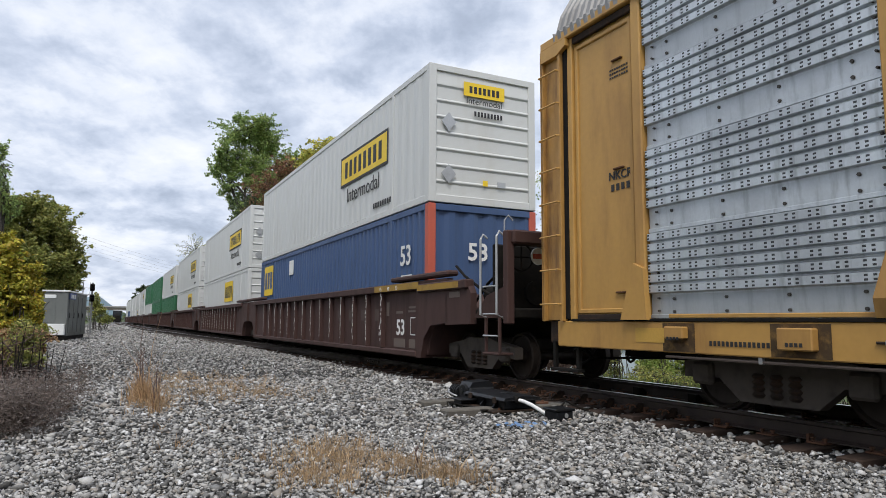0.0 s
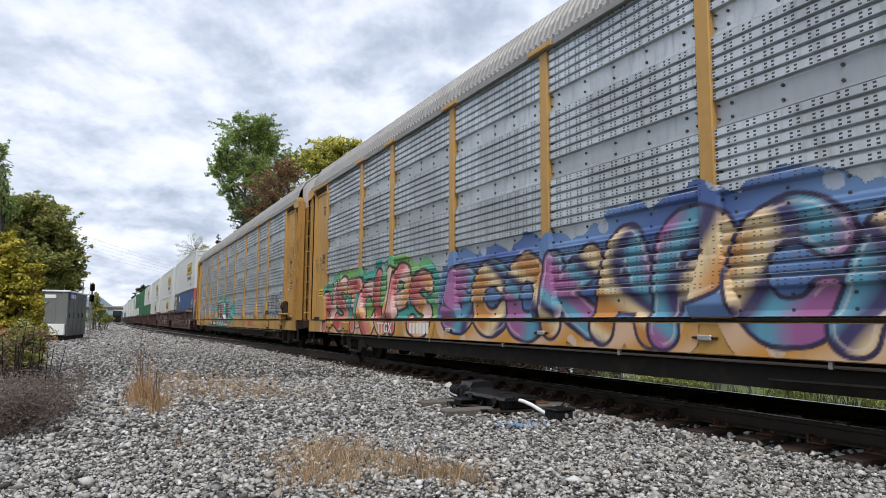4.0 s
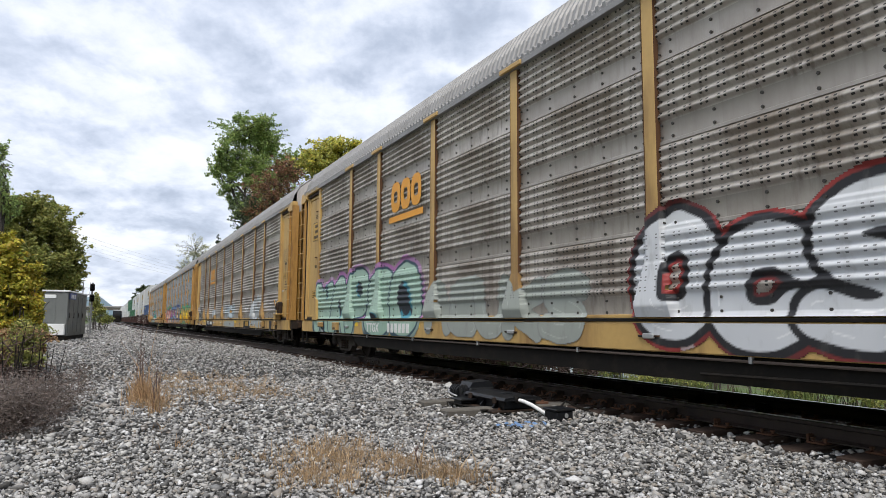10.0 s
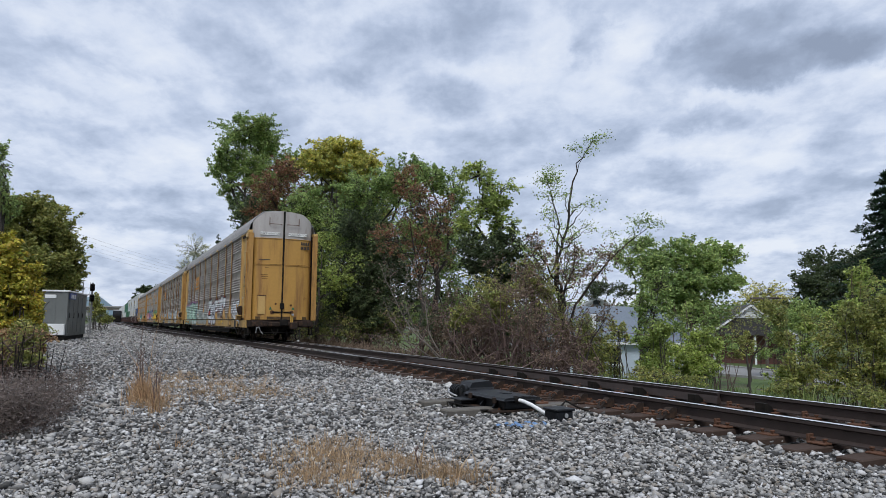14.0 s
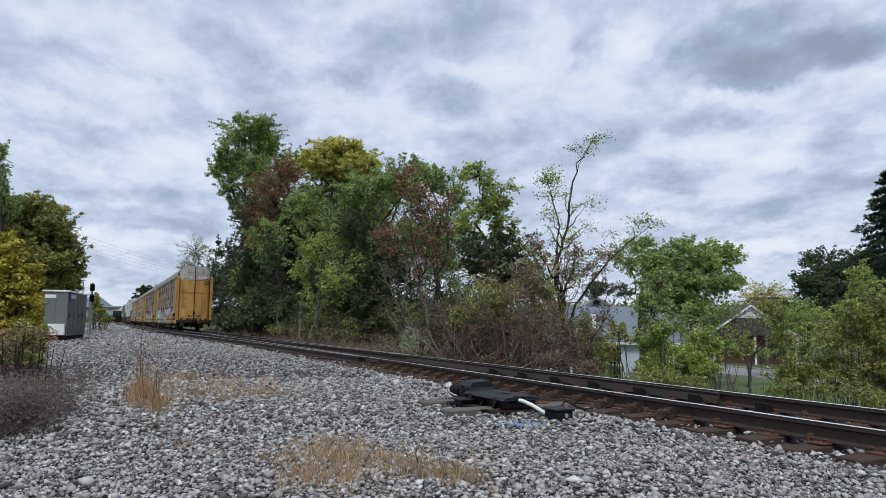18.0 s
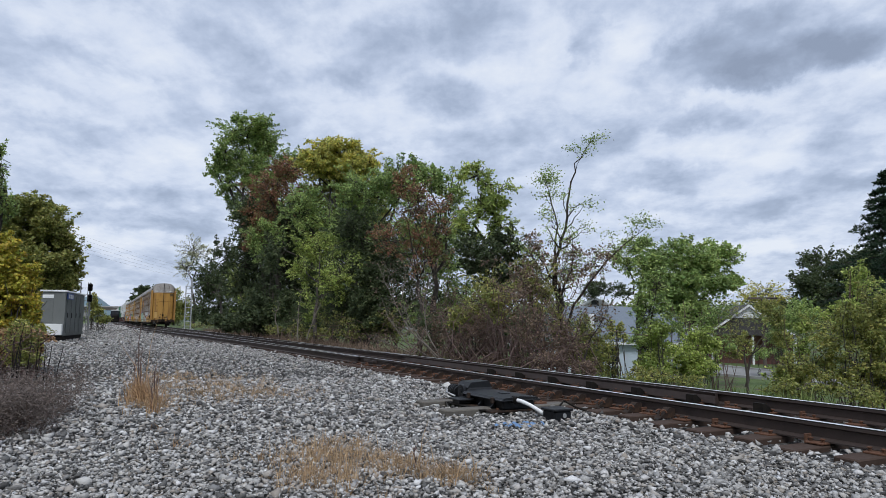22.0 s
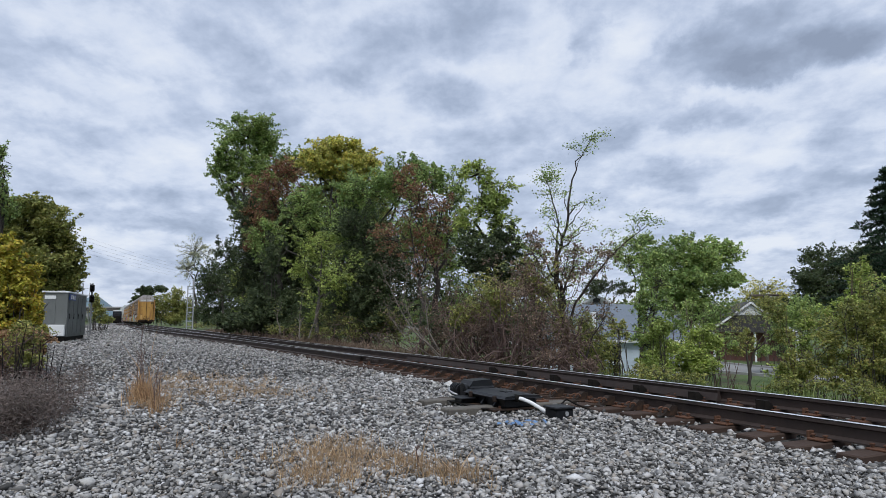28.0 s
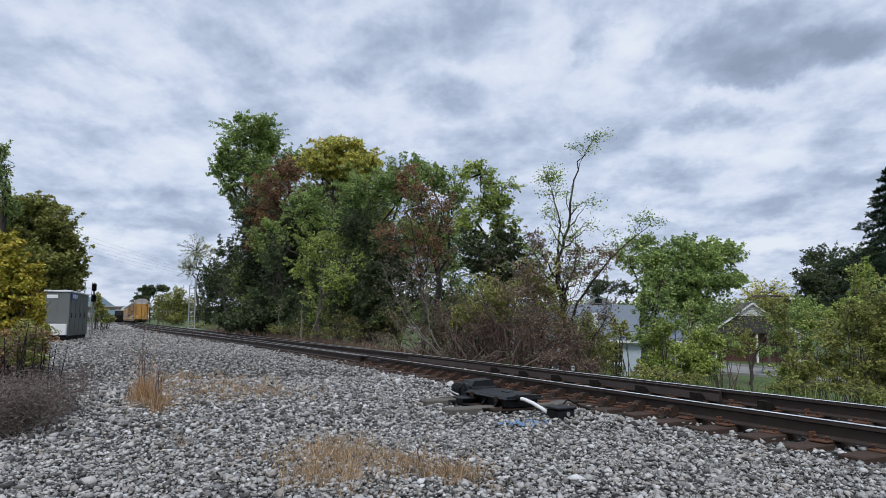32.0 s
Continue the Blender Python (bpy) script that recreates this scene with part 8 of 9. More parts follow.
def signal_mast(x, y, h, heads, label, ladder=True):
    z = ground_z(x, y)
    t = thing("signal_mast", label, "railway signal", m=pose(x, y, z))
    part("mast", Mesh().tube([(0, 0, 0), (0, 0, h)], 0.055, 10), MAT["galv"], t)
    part("base", Mesh().bev(-0.2, 0.2, -0.2, 0.2, -0.1, 0.12, 0.03), MAT["concrete"], t)
    if ladder:
        lad = part("ladder", Mesh().tube([(-0.5, -0.1, 0.1), (-0.5, -0.1, h)], 0.03, 6).tube([(-0.12, -0.1, 0.1), (-0.12, -0.1, h)], 0.02, 6), MAT["galv"], t)
        for k in range(int(h / 0.38)):
            part("rung", Mesh().tube([(-0.5, -0.1, 0.3 + 0.38 * k), (-0.12, -0.1, 0.3 + 0.38 * k)], 0.015, 5), MAT["galv"], lad)
    for hz in heads:
        hd = part("signal_head", Mesh().bev(-0.13, 0.13, -0.28, -0.06, hz - 0.22, hz + 0.22, 0.04), MAT["black"], t, "dark signal head seen from behind")
        for k in (-0.12, 0.10):
            part("hood", Mesh().tube([(0, -0.28, hz + k), (0, -0.5, hz + k - 0.02)], 0.07, 12, cap=False), MAT["black"], hd)
    return t


signal_mast(-0.80, 46.0, 3.3, (3.0, 2.35), "railway signal mast with ladder and black heads behind the cabinet")
m2 = signal_mast(9.75, 89.0, 5.5, (), "pale steel signal mast with ladder beyond the track", False)
part("bracket", Mesh().bev(-0.75, 0.15, -0.12, 0.0, 5.4, 5.5, 0.01).bev(-1.2, 0.4, -0.3, 0.3, 0.0, 0.12, 0.01).bev(-0.1, 0.1, -0.1, 0.1, 5.5, 6.4, 0.02), MAT["steel"], m2)
lad2 = part("ladder", Mesh().bev(-0.72, -0.6, -0.1, 0.02, 0.0, 5.5, 0.01).bev(0.0, 0.12, -0.1, 0.02, 0.0, 5.5, 0.01), MAT["steel"], m2)
for k in range(9):
    part("rung", Mesh().bev(-0.62, 0.02, -0.07, 0.0, 0.42 + 0.58 * k, 0.5 + 0.58 * k, 0.008), MAT["steel"], lad2)


# ---- the street and houses below the bank ----
def street():
    g = Mesh().grid([45.5, 49.0, 53.0], list(np.arange(-120, 320, 20.0)), lambda x, y: (x, y, ground_z(x, y) + 0.06))
    tagged(new("road", g.data("road", MAT["asphalt"])), "pale worn asphalt street beyond the bank", "road", kind="structure")
    for x in (45.3, 53.2):
        k = Mesh()
        ys = list(np.arange(-120, 320, 20.0))
        for a, b in zip(ys, ys[1:]):
            za, zb = ground_z(x, a), ground_z(x, b)
            k.add([(x - 0.15, a, za), (x + 0.15, a, za), (x + 0.15, b, zb), (x - 0.15, b, zb), (x - 0.15, a, za + 0.2), (x + 0.15, a, za + 0.2), (x + 0.15, b, zb + 0.2), (x - 0.15, b, zb + 0.2)], [(4, 5, 6, 7), (0, 4, 7, 3), (1, 2, 6, 5)])
        tagged(new("kerb", k.data("kerb", MAT["concrete"])), "low concrete kerb along the street", "kerb", kind="structure")


street()


def window_at(parent, m, w, h):
    f = part("window", Mesh().bev(-w / 2 - 0.1, w / 2 + 0.1, -0.06, 0.02, -0.1, h + 0.1, 0.01), MAT["trim"], parent, "white window frame", m=m)
    for k in (0, 1):
        part("pane", Mesh().box(-w / 2, w / 2, -0.07, -0.062, k * h / 2 + 0.03, (k + 1) * h / 2 - 0.03), MAT["pane"], f)


def house(x, y, turn, w, d, eave, ridge, wall, roof, label, gable_windows=True):
    """A gabled house: ridge along local x, long side facing local -y."""
    z = ground_z(x, y)
    t = thing("house", label, "house", "houses below the bank", m=pose(x, y, z, 0, 0, turn))
    b = Mesh()
    b.prism([(-d / 2, -0.2), (d / 2, -0.2), (d / 2, eave), (0, ridge), (-d / 2, eave)], "x", -w / 2, w / 2)
    part("wall", b, MAT[wall], t)
    sl = (ridge - eave) / (d / 2)
    for s in (-1, 1):
        r = Mesh().prism([(0, ridge + 0.02), (0, ridge + 0.14), (s * (d / 2 + 0.45), eave - 0.45 * sl + 0.14), (s * (d / 2 + 0.45), eave - 0.45 * sl + 0.02)], "x", -w / 2 - 0.35, w / 2 + 0.35)
        part("roof_slope", r, MAT[roof], t)
        part("eave_board", Mesh().bev(-w / 2 - 0.36, w / 2 + 0.36, s * (d / 2 + 0.45) - 0.03, s * (d / 2 + 0.45) + 0.03, eave - 0.45 * sl - 0.12, eave - 0.45 * sl + 0.1, 0.01), MAT["trim"], t)
        for e in (-1, 1):
            q = Mesh().prism([(0, ridge - 0.15), (0, ridge + 0.1), (s * (d / 2 + 0.45), eave - 0.45 * sl + 0.1), (s * (d / 2 + 0.45), eave - 0.45 * sl - 0.15)], "x", *sorted((e * (w / 2 + 0.36), e * (w / 2 + 0.42))))
            part("barge_board", q, MAT["trim"], t)
            part("corner_trim", Mesh().bev(e * w / 2 - 0.08, e * w / 2 + 0.08, s * d / 2 - 0.08, s * d / 2 + 0.08, 0, eave - 0.1, 0.01), MAT["trim"], t)
    # lap boards on the walls
    n = int(eave / 0.25)
    for k in range(n):
        part("lap_board", Mesh().bev(-w / 2 - 0.02, w / 2 + 0.02, -d / 2 - 0.03, -d / 2 + 0.01, k * 0.25, k * 0.25 + 0.24, 0.006), MAT[wall], t)
    for k in range(-1, 2):
        window_at(t, pose(k * w / 3.2, -d / 2 - 0.03, 1.0), 0.9, 1.3)
        if eave > 4.5:
            window_at(t, pose(k * w / 3.2, -d / 2 - 0.03, 3.6), 0.9, 1.3)
    for e in (-1, 1) if gable_windows else ():
        window_at(t, pose(e * (w / 2 + 0.02), 0, eave - 0.2, 0, 0, 90 * e), 0.8, 1.2)
    return t


# the turn makes the long sides face the track
h1 = house(38.6, 44.0, -42, 11.0, 8.0, 2.95, 5.5, "siding", "roofing", "pale blue house with a grey shingle roof")
part("chimney", Mesh().bev(-1.75, -1.35, -4.5, -4.1, 0, 4.9, 0.02), MAT["trim"], h1, "white chimney pipe")
house(52, 62, 48, 8.0, 4.6, 5.3, 6.5, "trim", "roofing", "white house behind the blue one")
h3 = house(64.5, 52.0, 48, 9.0, 8.5, 3.0, 6.1, "brick", "dark_roof", "brick house with a dark roof and white gable edges", False)
part("gable_peak", Mesh().prism([(-1.5, 4.75), (1.5, 4.75), (0, 5.9)], "x", -4.6, -4.565), MAT["trim"], h3, "white boarded gable peak")
part("gable", Mesh().prism([(-3.9, 3.0), (3.9, 3.0), (0, 5.95)], "x", -4.56, -4.5), MAT["dark_roof"], h3, "dark boarded gable")
part("porch_roof", Mesh().prism([(-4.6, 2.9), (-4.6, 3.0), (4.6, 3.4), (4.6, 3.0)], "x", -6.6, -4.5), MAT["dark_roof"], h3)
for yy in (-4.0, 0.0, 4.0):
    part("porch_post", Mesh().bev(-6.45, -6.25, yy - 0.1, yy + 0.1, -0.1, 3.0, 0.02), MAT["trim"], h3)
house(70, 66, 20, 8.0, 7.0, 4.6, 7.0, "trim", "dark_roof", "white house with a dark roof farther off")


def utility_pole(x, y, h, label):
    z = ground_z(x, y)
    t = thing("utility_pole", label, "utility pole", m=pose(x, y, z, 0, 0, -35))
    part("pole", Mesh().tube([(0, 0, -0.3), (0, 0, h)], [0.17, 0.11], 10), MAT["pole"], t)
    part("crossarm", Mesh().bev(-1.3, 1.3, -0.1, 0.1, h - 0.35, h - 0.15, 0.02), MAT["pole"], t)
    for k in (-1.1, -0.4, 0.4, 1.1):
        part("insulator", Mesh().tube([(k, 0, h - 0.15), (k, 0, h + 0.05)], [0.05, 0.03], 8), MAT["trim"], t)


utility_pole(55.6, 42.4, 6.9, "wooden utility pole with a crossarm by the street")


def wire(name, a, b, sag, r, label):
    a, b = Vector(a), Vector(b)
    pts = [a.lerp(b, k / 16) - Vector((0, 0, sag * 4 * (k / 16) * (1 - k / 16))) for k in range(17)]
    ob = new(name, Mesh().tube(pts, r, 5).data(name, MAT["black"]))
    tagged(ob, label, "power line", "overhead wires")


for k in range(5):
    wire("power_line", (-22, 130, 21.5 - 0.9 * k), (60, 300, 18.5 - 0.8 * k), 2.5, 0.012, "thin dark power line across the sky")
utility_pole(-22, 130, 23.0, "tall utility pole beyond the wood")
utility_pole(60, 300, 20.0, "tall utility pole far beyond the trees")
wire("power_line", (55.6, 42.4, 3.36), (80, 20, 3.36), 0.4, 0.02, "thin wire from the street pole")
utility_pole(80.0, 20.0, 6.9, "wooden utility pole farther down the street")


# ---- far along the line ----
def overpass():
    t = thing("overpass", "low grey road bridge across the line in the distance", "bridge", m=pose(0, 420, 0))
    part("deck", Mesh().bev(-60, 60, -5, 5, 6.2, 7.8, 0.1), MAT["tie_grey"], t)
    part("parapet", Mesh().bev(-60, 60, -5.3, -5, 7.7, 8.5, 0.05), MAT["concrete"], t)
    for x in (-30, -9, 14, 32):
        part("pier", Mesh().bev(x - 1, x + 1, -4, 4, -0.5, 6.2, 0.1), MAT["concrete"], t)


overpass()


def hill():
    g = Mesh()
    xs = list(np.linspace(-900, 1500, 80))

    def top(x):
        return 10 + 84 * math.exp(-((x + 45) / 85) ** 2) + 26 * math.exp(-((x - 900) / 400) ** 2) + 7 * noise.noise((x * 0.012, 3, 1)) + 3 * noise.noise((x * 0.06, 9, 1))
    g.grid(xs, [0, 0.3, 0.6, 0.85, 1.0], lambda x, v: (x, 2400 + 500 * v, -2 + (top(x) + 2) * math.sin(v * math.pi / 2)))
    tagged(new("backdrop_hill", g.data("backdrop_hill", MAT["hill"], smooth=True)), "hazy blue wooded ridge on the horizon", "hill", kind="structure")


hill()


def locomotive():
    t = thing("locomotive", "dark locomotive waiting on the next track far away", "locomotive", m=pose(siding(300)[0].x, 300, 0.0))
    part("body", Mesh().bev(-1.5, 1.5, -9, 9, 1.1, 3.5, 0.15), MAT["black"], t)
    part("cab", Mesh().bev(-1.55, 1.55, -9.2, -6.5, 1.1, 4.5, 0.2), MAT["navy"], t)
    part("cab_roof", Mesh().bev(-1.5, 1.5, -9.2, -6.5, 4.45, 4.75, 0.1), MAT["trim"], t, "pale cab roof")
    part("nose", Mesh().bev(-1.0, 1.0, -11, -9.1, 1.1, 2.7, 0.2), MAT["black"], t)
    part("pilot", Mesh().bev(-1.5, 1.5, -11.5, -10.9, 0.15, 1.2, 0.05), MAT["black"], t)
    for x in (-0.75, 0.75):
        part("windscreen", Mesh().bev(x - 0.5, x + 0.5, -9.25, -9.15, 3.2, 4.0, 0.02), MAT["pane"], t)
    for y in (-6, 6):
        part("bogie", Mesh().bev(-1.3, 1.3, y - 2, y + 2, -0.1, 1.0, 0.1), MAT["black"], t)


locomotive()


def spruce(x, y, h, r, label, seed):
    """Whorls of drooping boughs, wide apart, each hung with needles."""
    rng = np.random.default_rng(seed)
    z = ground_z(x, y)
    t = thing("tree", label, "tree", "trees and shrubs", m=pose(x, y, z))
    w = Mesh().tube([(0, 0, 0), (0, 0, h * 0.5), (0, 0, h)], [0.25, 0.14, 0.02], 8)
    c, sz = [], []
    level = 0.2 * h
    while level < h - 0.3:
        f = level / h
        for j in range(7):
            a = 0.9 * j + rng.uniform(-0.3, 0.3) + level * 2.1
            ln = (r * (1 - f) ** 0.85 + 0.15) * rng.uniform(0.65, 1.15)
            bough = [Vector((ln * q * math.cos(a), ln * q * math.sin(a), level + ln * (0.1 * q - 0.38 * q * q + 0.14 * q ** 4))) for q in (0.05, 0.3, 0.55, 0.8, 1.0)]
            w.tube(bough, [0.05, 0.04, 0.03, 0.02, 0.01], 4, cap=False)
            for q in np.arange(0.18, 1.02, 0.09):
                p = Vector((ln * q * math.cos(a), ln * q * math.sin(a), level + ln * (0.1 * q - 0.38 * q * q + 0.14 * q ** 4) - 0.12))
                c.append(tuple(p))
                sz.append(0.16 + 0.3 * (1 - f) * (1.15 - q))
        level += rng.uniform(0.5, 0.85)
    part("trunk", w, MAT["bark"], t)
    part("crown", leaf_cloud("crown", c, np.array(sz) * 1.25, 26000, 0.2, MAT["needles"], rng, 4.0, 0.55), None, t)


spruce(62.1, 34.1, 18.2, 8.4, "tall dark spruce beyond the street", 77)


def far_woods():
    rng = np.random.default_rng(55)
    c, s = [], []
    for k in range(420):
        a = rng.uniform(-14, 75)
        d = rng.uniform(330, 520) if a < 12 else rng.uniform(170, 260)
        x, y = d * math.sin(radians(a)), d * math.cos(radians(a))
        if 1 < a < 2.2 and d < 430:
            continue
        h = (7 if a < 12 else 5) * rng.uniform(0.6, 1.5)
        if -2.5 < a < 1.6:
            h *= 0.3
        for q in range(5):
            c.append((x + rng.normal(0, 3), y + rng.normal(0, 3), ground_z(x, y) + h * rng.uniform(0.15, 1.0)))
            s.append(rng.uniform(1.6, 3.0))
    ob = new("far_woods", leaf_cloud("far_woods", np.array(c), np.array(s), 60000, 0.9, MAT["l_far"], rng, 1.3, 0.8))
    tagged(ob, "distant hazy woods along the horizon", "woods", kind="stuff")


MAT["l_far"] = leafy("distant foliage", [(0.06, 0.09, 0.045), (0.09, 0.12, 0.05), (0.12, 0.12, 0.05), (0.07, 0.10, 0.06)], spread=0.05)
far_woods()


def wood_edge():
    """Wood added across the open ground, far along, mostly hidden, to block sky light."""
    rng = np.random.default_rng(58)
    c, s = [], []
    for k in range(150):
        y = rng.uniform(58, 260)
        x = -7 - 0.03 * y - rng.exponential(6)
        h = rng.uniform(8, 15)
        for q in range(7):
            c.append((x + rng.normal(0, 1.6), y + rng.normal(0, 1.6), ground_z(x, y) + h * rng.uniform(0.08, 1.0)))
            s.append(rng.uniform(1.0, 2.0))
    ob = new("wood_edge", leaf_cloud("wood_edge", np.array(c), np.array(s), 42000, 0.55, MAT["l_dark"], rng, 1.4, 0.8))
    tagged(ob, "dense dark wood added far off along the gravel's edge, blocking sky light", "woods", kind="stuff")


wood_edge()


def wood_side():
    """Unseen wood added beside and behind the camera's stand to dim the cars' sides."""
    rng = np.random.default_rng(59)
    c, s = [], []
    for k in range(230):
        y = rng.uniform(-70, 56)
        x = -15.0 - rng.exponential(5)
        h = rng.uniform(3.5, 6.5)
        for q in range(8):
            c.append((x + rng.normal(0, 1.2), y + rng.normal(0, 1.6), ground_z(x, y) + h * rng.uniform(0.05, 1.0)))
            s.append(rng.uniform(1.0, 2.0))
    ob = new("wood_side", leaf_cloud("wood_side", np.array(c), np.array(s), 36000, 0.6, MAT["l_olive"], rng, 1.4, 0.8))
    tagged(ob, "unseen olive-green wood added to dim the cars' near sides", "woods", kind="stuff")


wood_side()


def bank_grass():
    rng = np.random.default_rng(66)
    spots = [(rng.uniform(9.5, 40), rng.uniform(2, 22), 0.8, 60) for _ in range(260)]
    ob = new("bank_grass", blades("bank_grass", spots, 0.17, 0.01, MAT["grass"], 67, 0.9))
    tagged(ob, "green grass on the bank beyond the rails", "grass", kind="stuff")
    spots = [(RAIL_X + rng.uniform(2.6, 9), rng.uniform(20, 75), 0.8, 50) for _ in range(420)]
    ob = new("bank_weeds", blades("bank_weeds", spots, 0.3, 0.014, MAT["l_brown"], 68, 1.4))
    tagged(ob, "withered brown weeds along the foot of the trees", "weeds", kind="stuff")


bank_grass()


# ---- painted graffiti on the cars' near sides ----
GLYPH = {
    "A": [[(0, 0), (0.32, 1), (0.68, 1), (1, 0)], [(0.2, 0.38), (0.8, 0.38)]],
    "C": [[(1, 0.8), (0.7, 1), (0.25, 0.95), (0, 0.6), (0.05, 0.25), (0.35, 0), (0.8, 0.03), (1, 0.2)]],
    "E": [[(1, 1), (0.1, 0.95), (0.05, 0.5), (0, 0.02), (1, 0)], [(0.05, 0.5), (0.8, 0.52)]],
    "F": [[(1, 1), (0.1, 0.95), (0, 0)], [(0.05, 0.5), (0.75, 0.5)]],
    "H": [[(0, 0), (0.05, 1)], [(1, 0), (0.95, 1)], [(0, 0.5), (1, 0.5)]],
    "K": [[(0, 0), (0.05, 1)], [(1, 1), (0.1, 0.5), (1, 0)]],
    "L": [[(0.1, 1), (0, 0.05), (1, 0)]],
    "N": [[(0, 0), (0.05, 1), (0.95, 0), (1, 1)]],
    "O": [[(0.5, 1), (0.1, 0.85), (0, 0.5), (0.1, 0.12), (0.5, 0), (0.9, 0.12), (1, 0.5), (0.9, 0.85), (0.5, 1)]],
    "P": [[(0, 0), (0.05, 1), (0.7, 1), (1, 0.75), (0.75, 0.5), (0.05, 0.45)]],
    "R": [[(0, 0), (0.05, 1), (0.7, 1), (1, 0.75), (0.7, 0.5), (0.05, 0.48)], [(0.5, 0.5), (1, 0)]],
    "S": [[(1, 0.85), (0.6, 1), (0.1, 0.85), (0.15, 0.58), (0.85, 0.42), (0.95, 0.15), (0.5, 0), (0, 0.12)]],
    "T": [[(0, 1), (1, 1)], [(0.5, 1), (0.45, 0)]],
    "U": [[(0, 1), (0.02, 0.3), (0.3, 0), (0.7, 0), (0.98, 0.3), (1, 1)]],
    "Y": [[(0.25, 0.75), (0.05, 0.6), (0.05, 0.42), (0.25, 0.32), (0.42, 0.45), (0.4, 0.66), (0.25, 0.75)], [(0.2, 0.55), (0.3, 0.5)], [(0.15, 0.75), (0.36, 0.98)], [(0.25, 0.75), (0.98, 0.97)], [(0.4, 0.66), (0.98, 0.97)], [(0.42, 0.62), (0.86, 0.5)], [(0.4, 0.5), (0.86, 0.5)], [(0.4, 0.45), (1, 0)], [(0.55, 0.6), (1, 0)], [(0.2, 0.3), (0.52, 0.2)]],
    "9": [[(0.9, 0.7), (0.6, 0.48), (0.15, 0.55), (0.05, 0.85), (0.45, 1), (0.9, 0.9), (0.9, 0.6), (0.55, 0)]],
    "7": [[(0, 0.95), (0.98, 1), (0.55, 0.5), (0.4, 0)]],
    "8": [[(0.5, 1), (0.15, 0.8), (0.5, 0.52), (0.95, 0.25), (0.5, 0), (0.05, 0.25), (0.5, 0.52), (0.85, 0.8), (0.5, 1)]],
    "*": [[(0.5, 0), (0.5, 1)], [(0, 0.3), (1, 0.7)], [(0, 0.75), (1, 0.25)]],
}
POST_Y = []
_y = -HL + 1.98
for _w in BAYS[:-1]:
    _y += _w
    POST_Y.append(_y)


def skin_x(y, z, plateau):
    """The outermost x of a car's near side at y, z."""
    if z < 1.012:
        base = -1.512
    elif y < -HL + 1.99 or y > HL - 1.99:
        base = -1.527 if 1.79 < min(y + HL, HL - y) < 1.99 else -1.468
    else:
        zz = (z - PANEL_Z) % TIER
        base = -1.455 - rib_depth(zz, plateau) - (0.02 if zz < 0.045 or zz > TIER - 0.035 else 0)
    for e in POST_Y:
        d = abs(y - e)
        if z > 1.6 and d < 0.125:
            base = min(base, -1.528)
        elif 0.97 < z <= 1.7 and d < 0.29:
            t = min(1.0, max(0.0, (1.66 - z) / 0.52))
            if d < 0.095 + t * 0.15 + 0.03:
                base = min(base, -1.528 - 0.062 * t if z > 1.12 else -1.59 + max(0.0, (1.12 - z) / 0.15) * 0.05)
    return base


PAINT = None


def paint_mat():
    m, nt, bs = base_mat("sprayed paint")
    at = nt.nodes.new("ShaderNodeAttribute")
    at.attribute_name = "spray"
    co = nt.nodes.new("ShaderNodeTexCoord").outputs["Object"]
    n = node_noise(nt, co, 6, 4, 0.6, (1, 1, 0.4))
    # the sheet's slots stay open through the paint
    sep = nt.nodes.new("ShaderNodeSeparateXYZ")
    nt.links.new(co, sep.inputs[0])
    y, z = sep.outputs[1], sep.outputs[2]
    zz = node_math(nt, "MULTIPLY", node_math(nt, "FRACT", node_math(nt, "DIVIDE", node_math(nt, "SUBTRACT", z, PANEL_Z), TIER)), TIER)
    fz = node_math(nt, "FRACT", node_math(nt, "DIVIDE", node_math(nt, "SUBTRACT", zz, RIB0), RIB))
    fz = node_math(nt, "ABSOLUTE", node_math(nt, "SUBTRACT", node_math(nt, "ABSOLUTE", node_math(nt, "SUBTRACT", fz, 0.5)), 0.16))
    slot = node_math(nt, "MULTIPLY", node_math(nt, "LESS_THAN", fz, 0.055), node_math(nt, "LESS_THAN", node_math(nt, "FRACT", node_math(nt, "DIVIDE", y, 0.075)), 0.38))
    slot = node_math(nt, "MULTIPLY", slot, node_math(nt, "LESS_THAN", node_math(nt, "FRACT", node_math(nt, "DIVIDE", y, 0.225)), 0.667))
    slot = node_math(nt, "MULTIPLY", slot, node_math(nt, "MULTIPLY", node_math(nt, "GREATER_THAN", zz, RIB0), node_math(nt, "GREATER_THAN", z, 1.02)))
    dark = node_mix(nt, node_math(nt, "MULTIPLY", node_step(nt, n, 0.5, 0.8), 0.35), at.outputs["Color"], (0.16, 0.15, 0.14))
    dark = node_mix(nt, node_math(nt, "MULTIPLY", slot, 0.75), dark, (0.02, 0.02, 0.022))
    nt.links.new(dark, bs.inputs["Base Color"])
    bs.inputs["Roughness"].default_value = 0.5
    return m


def seg_dist(px, pz, strokes):
    d = np.full(px.shape, 1e9)
    for line in strokes:
        for (ax, az), (bx, bz) in zip(line, line[1:]):
            vx, vz = bx - ax, bz - az
            t = np.clip(((px - ax) * vx + (pz - az) * vz) / (vx * vx + vz * vz + 1e-9), 0, 1)
            d = np.minimum(d, np.hypot(px - ax - t * vx, pz - az - t * vz))
    return d


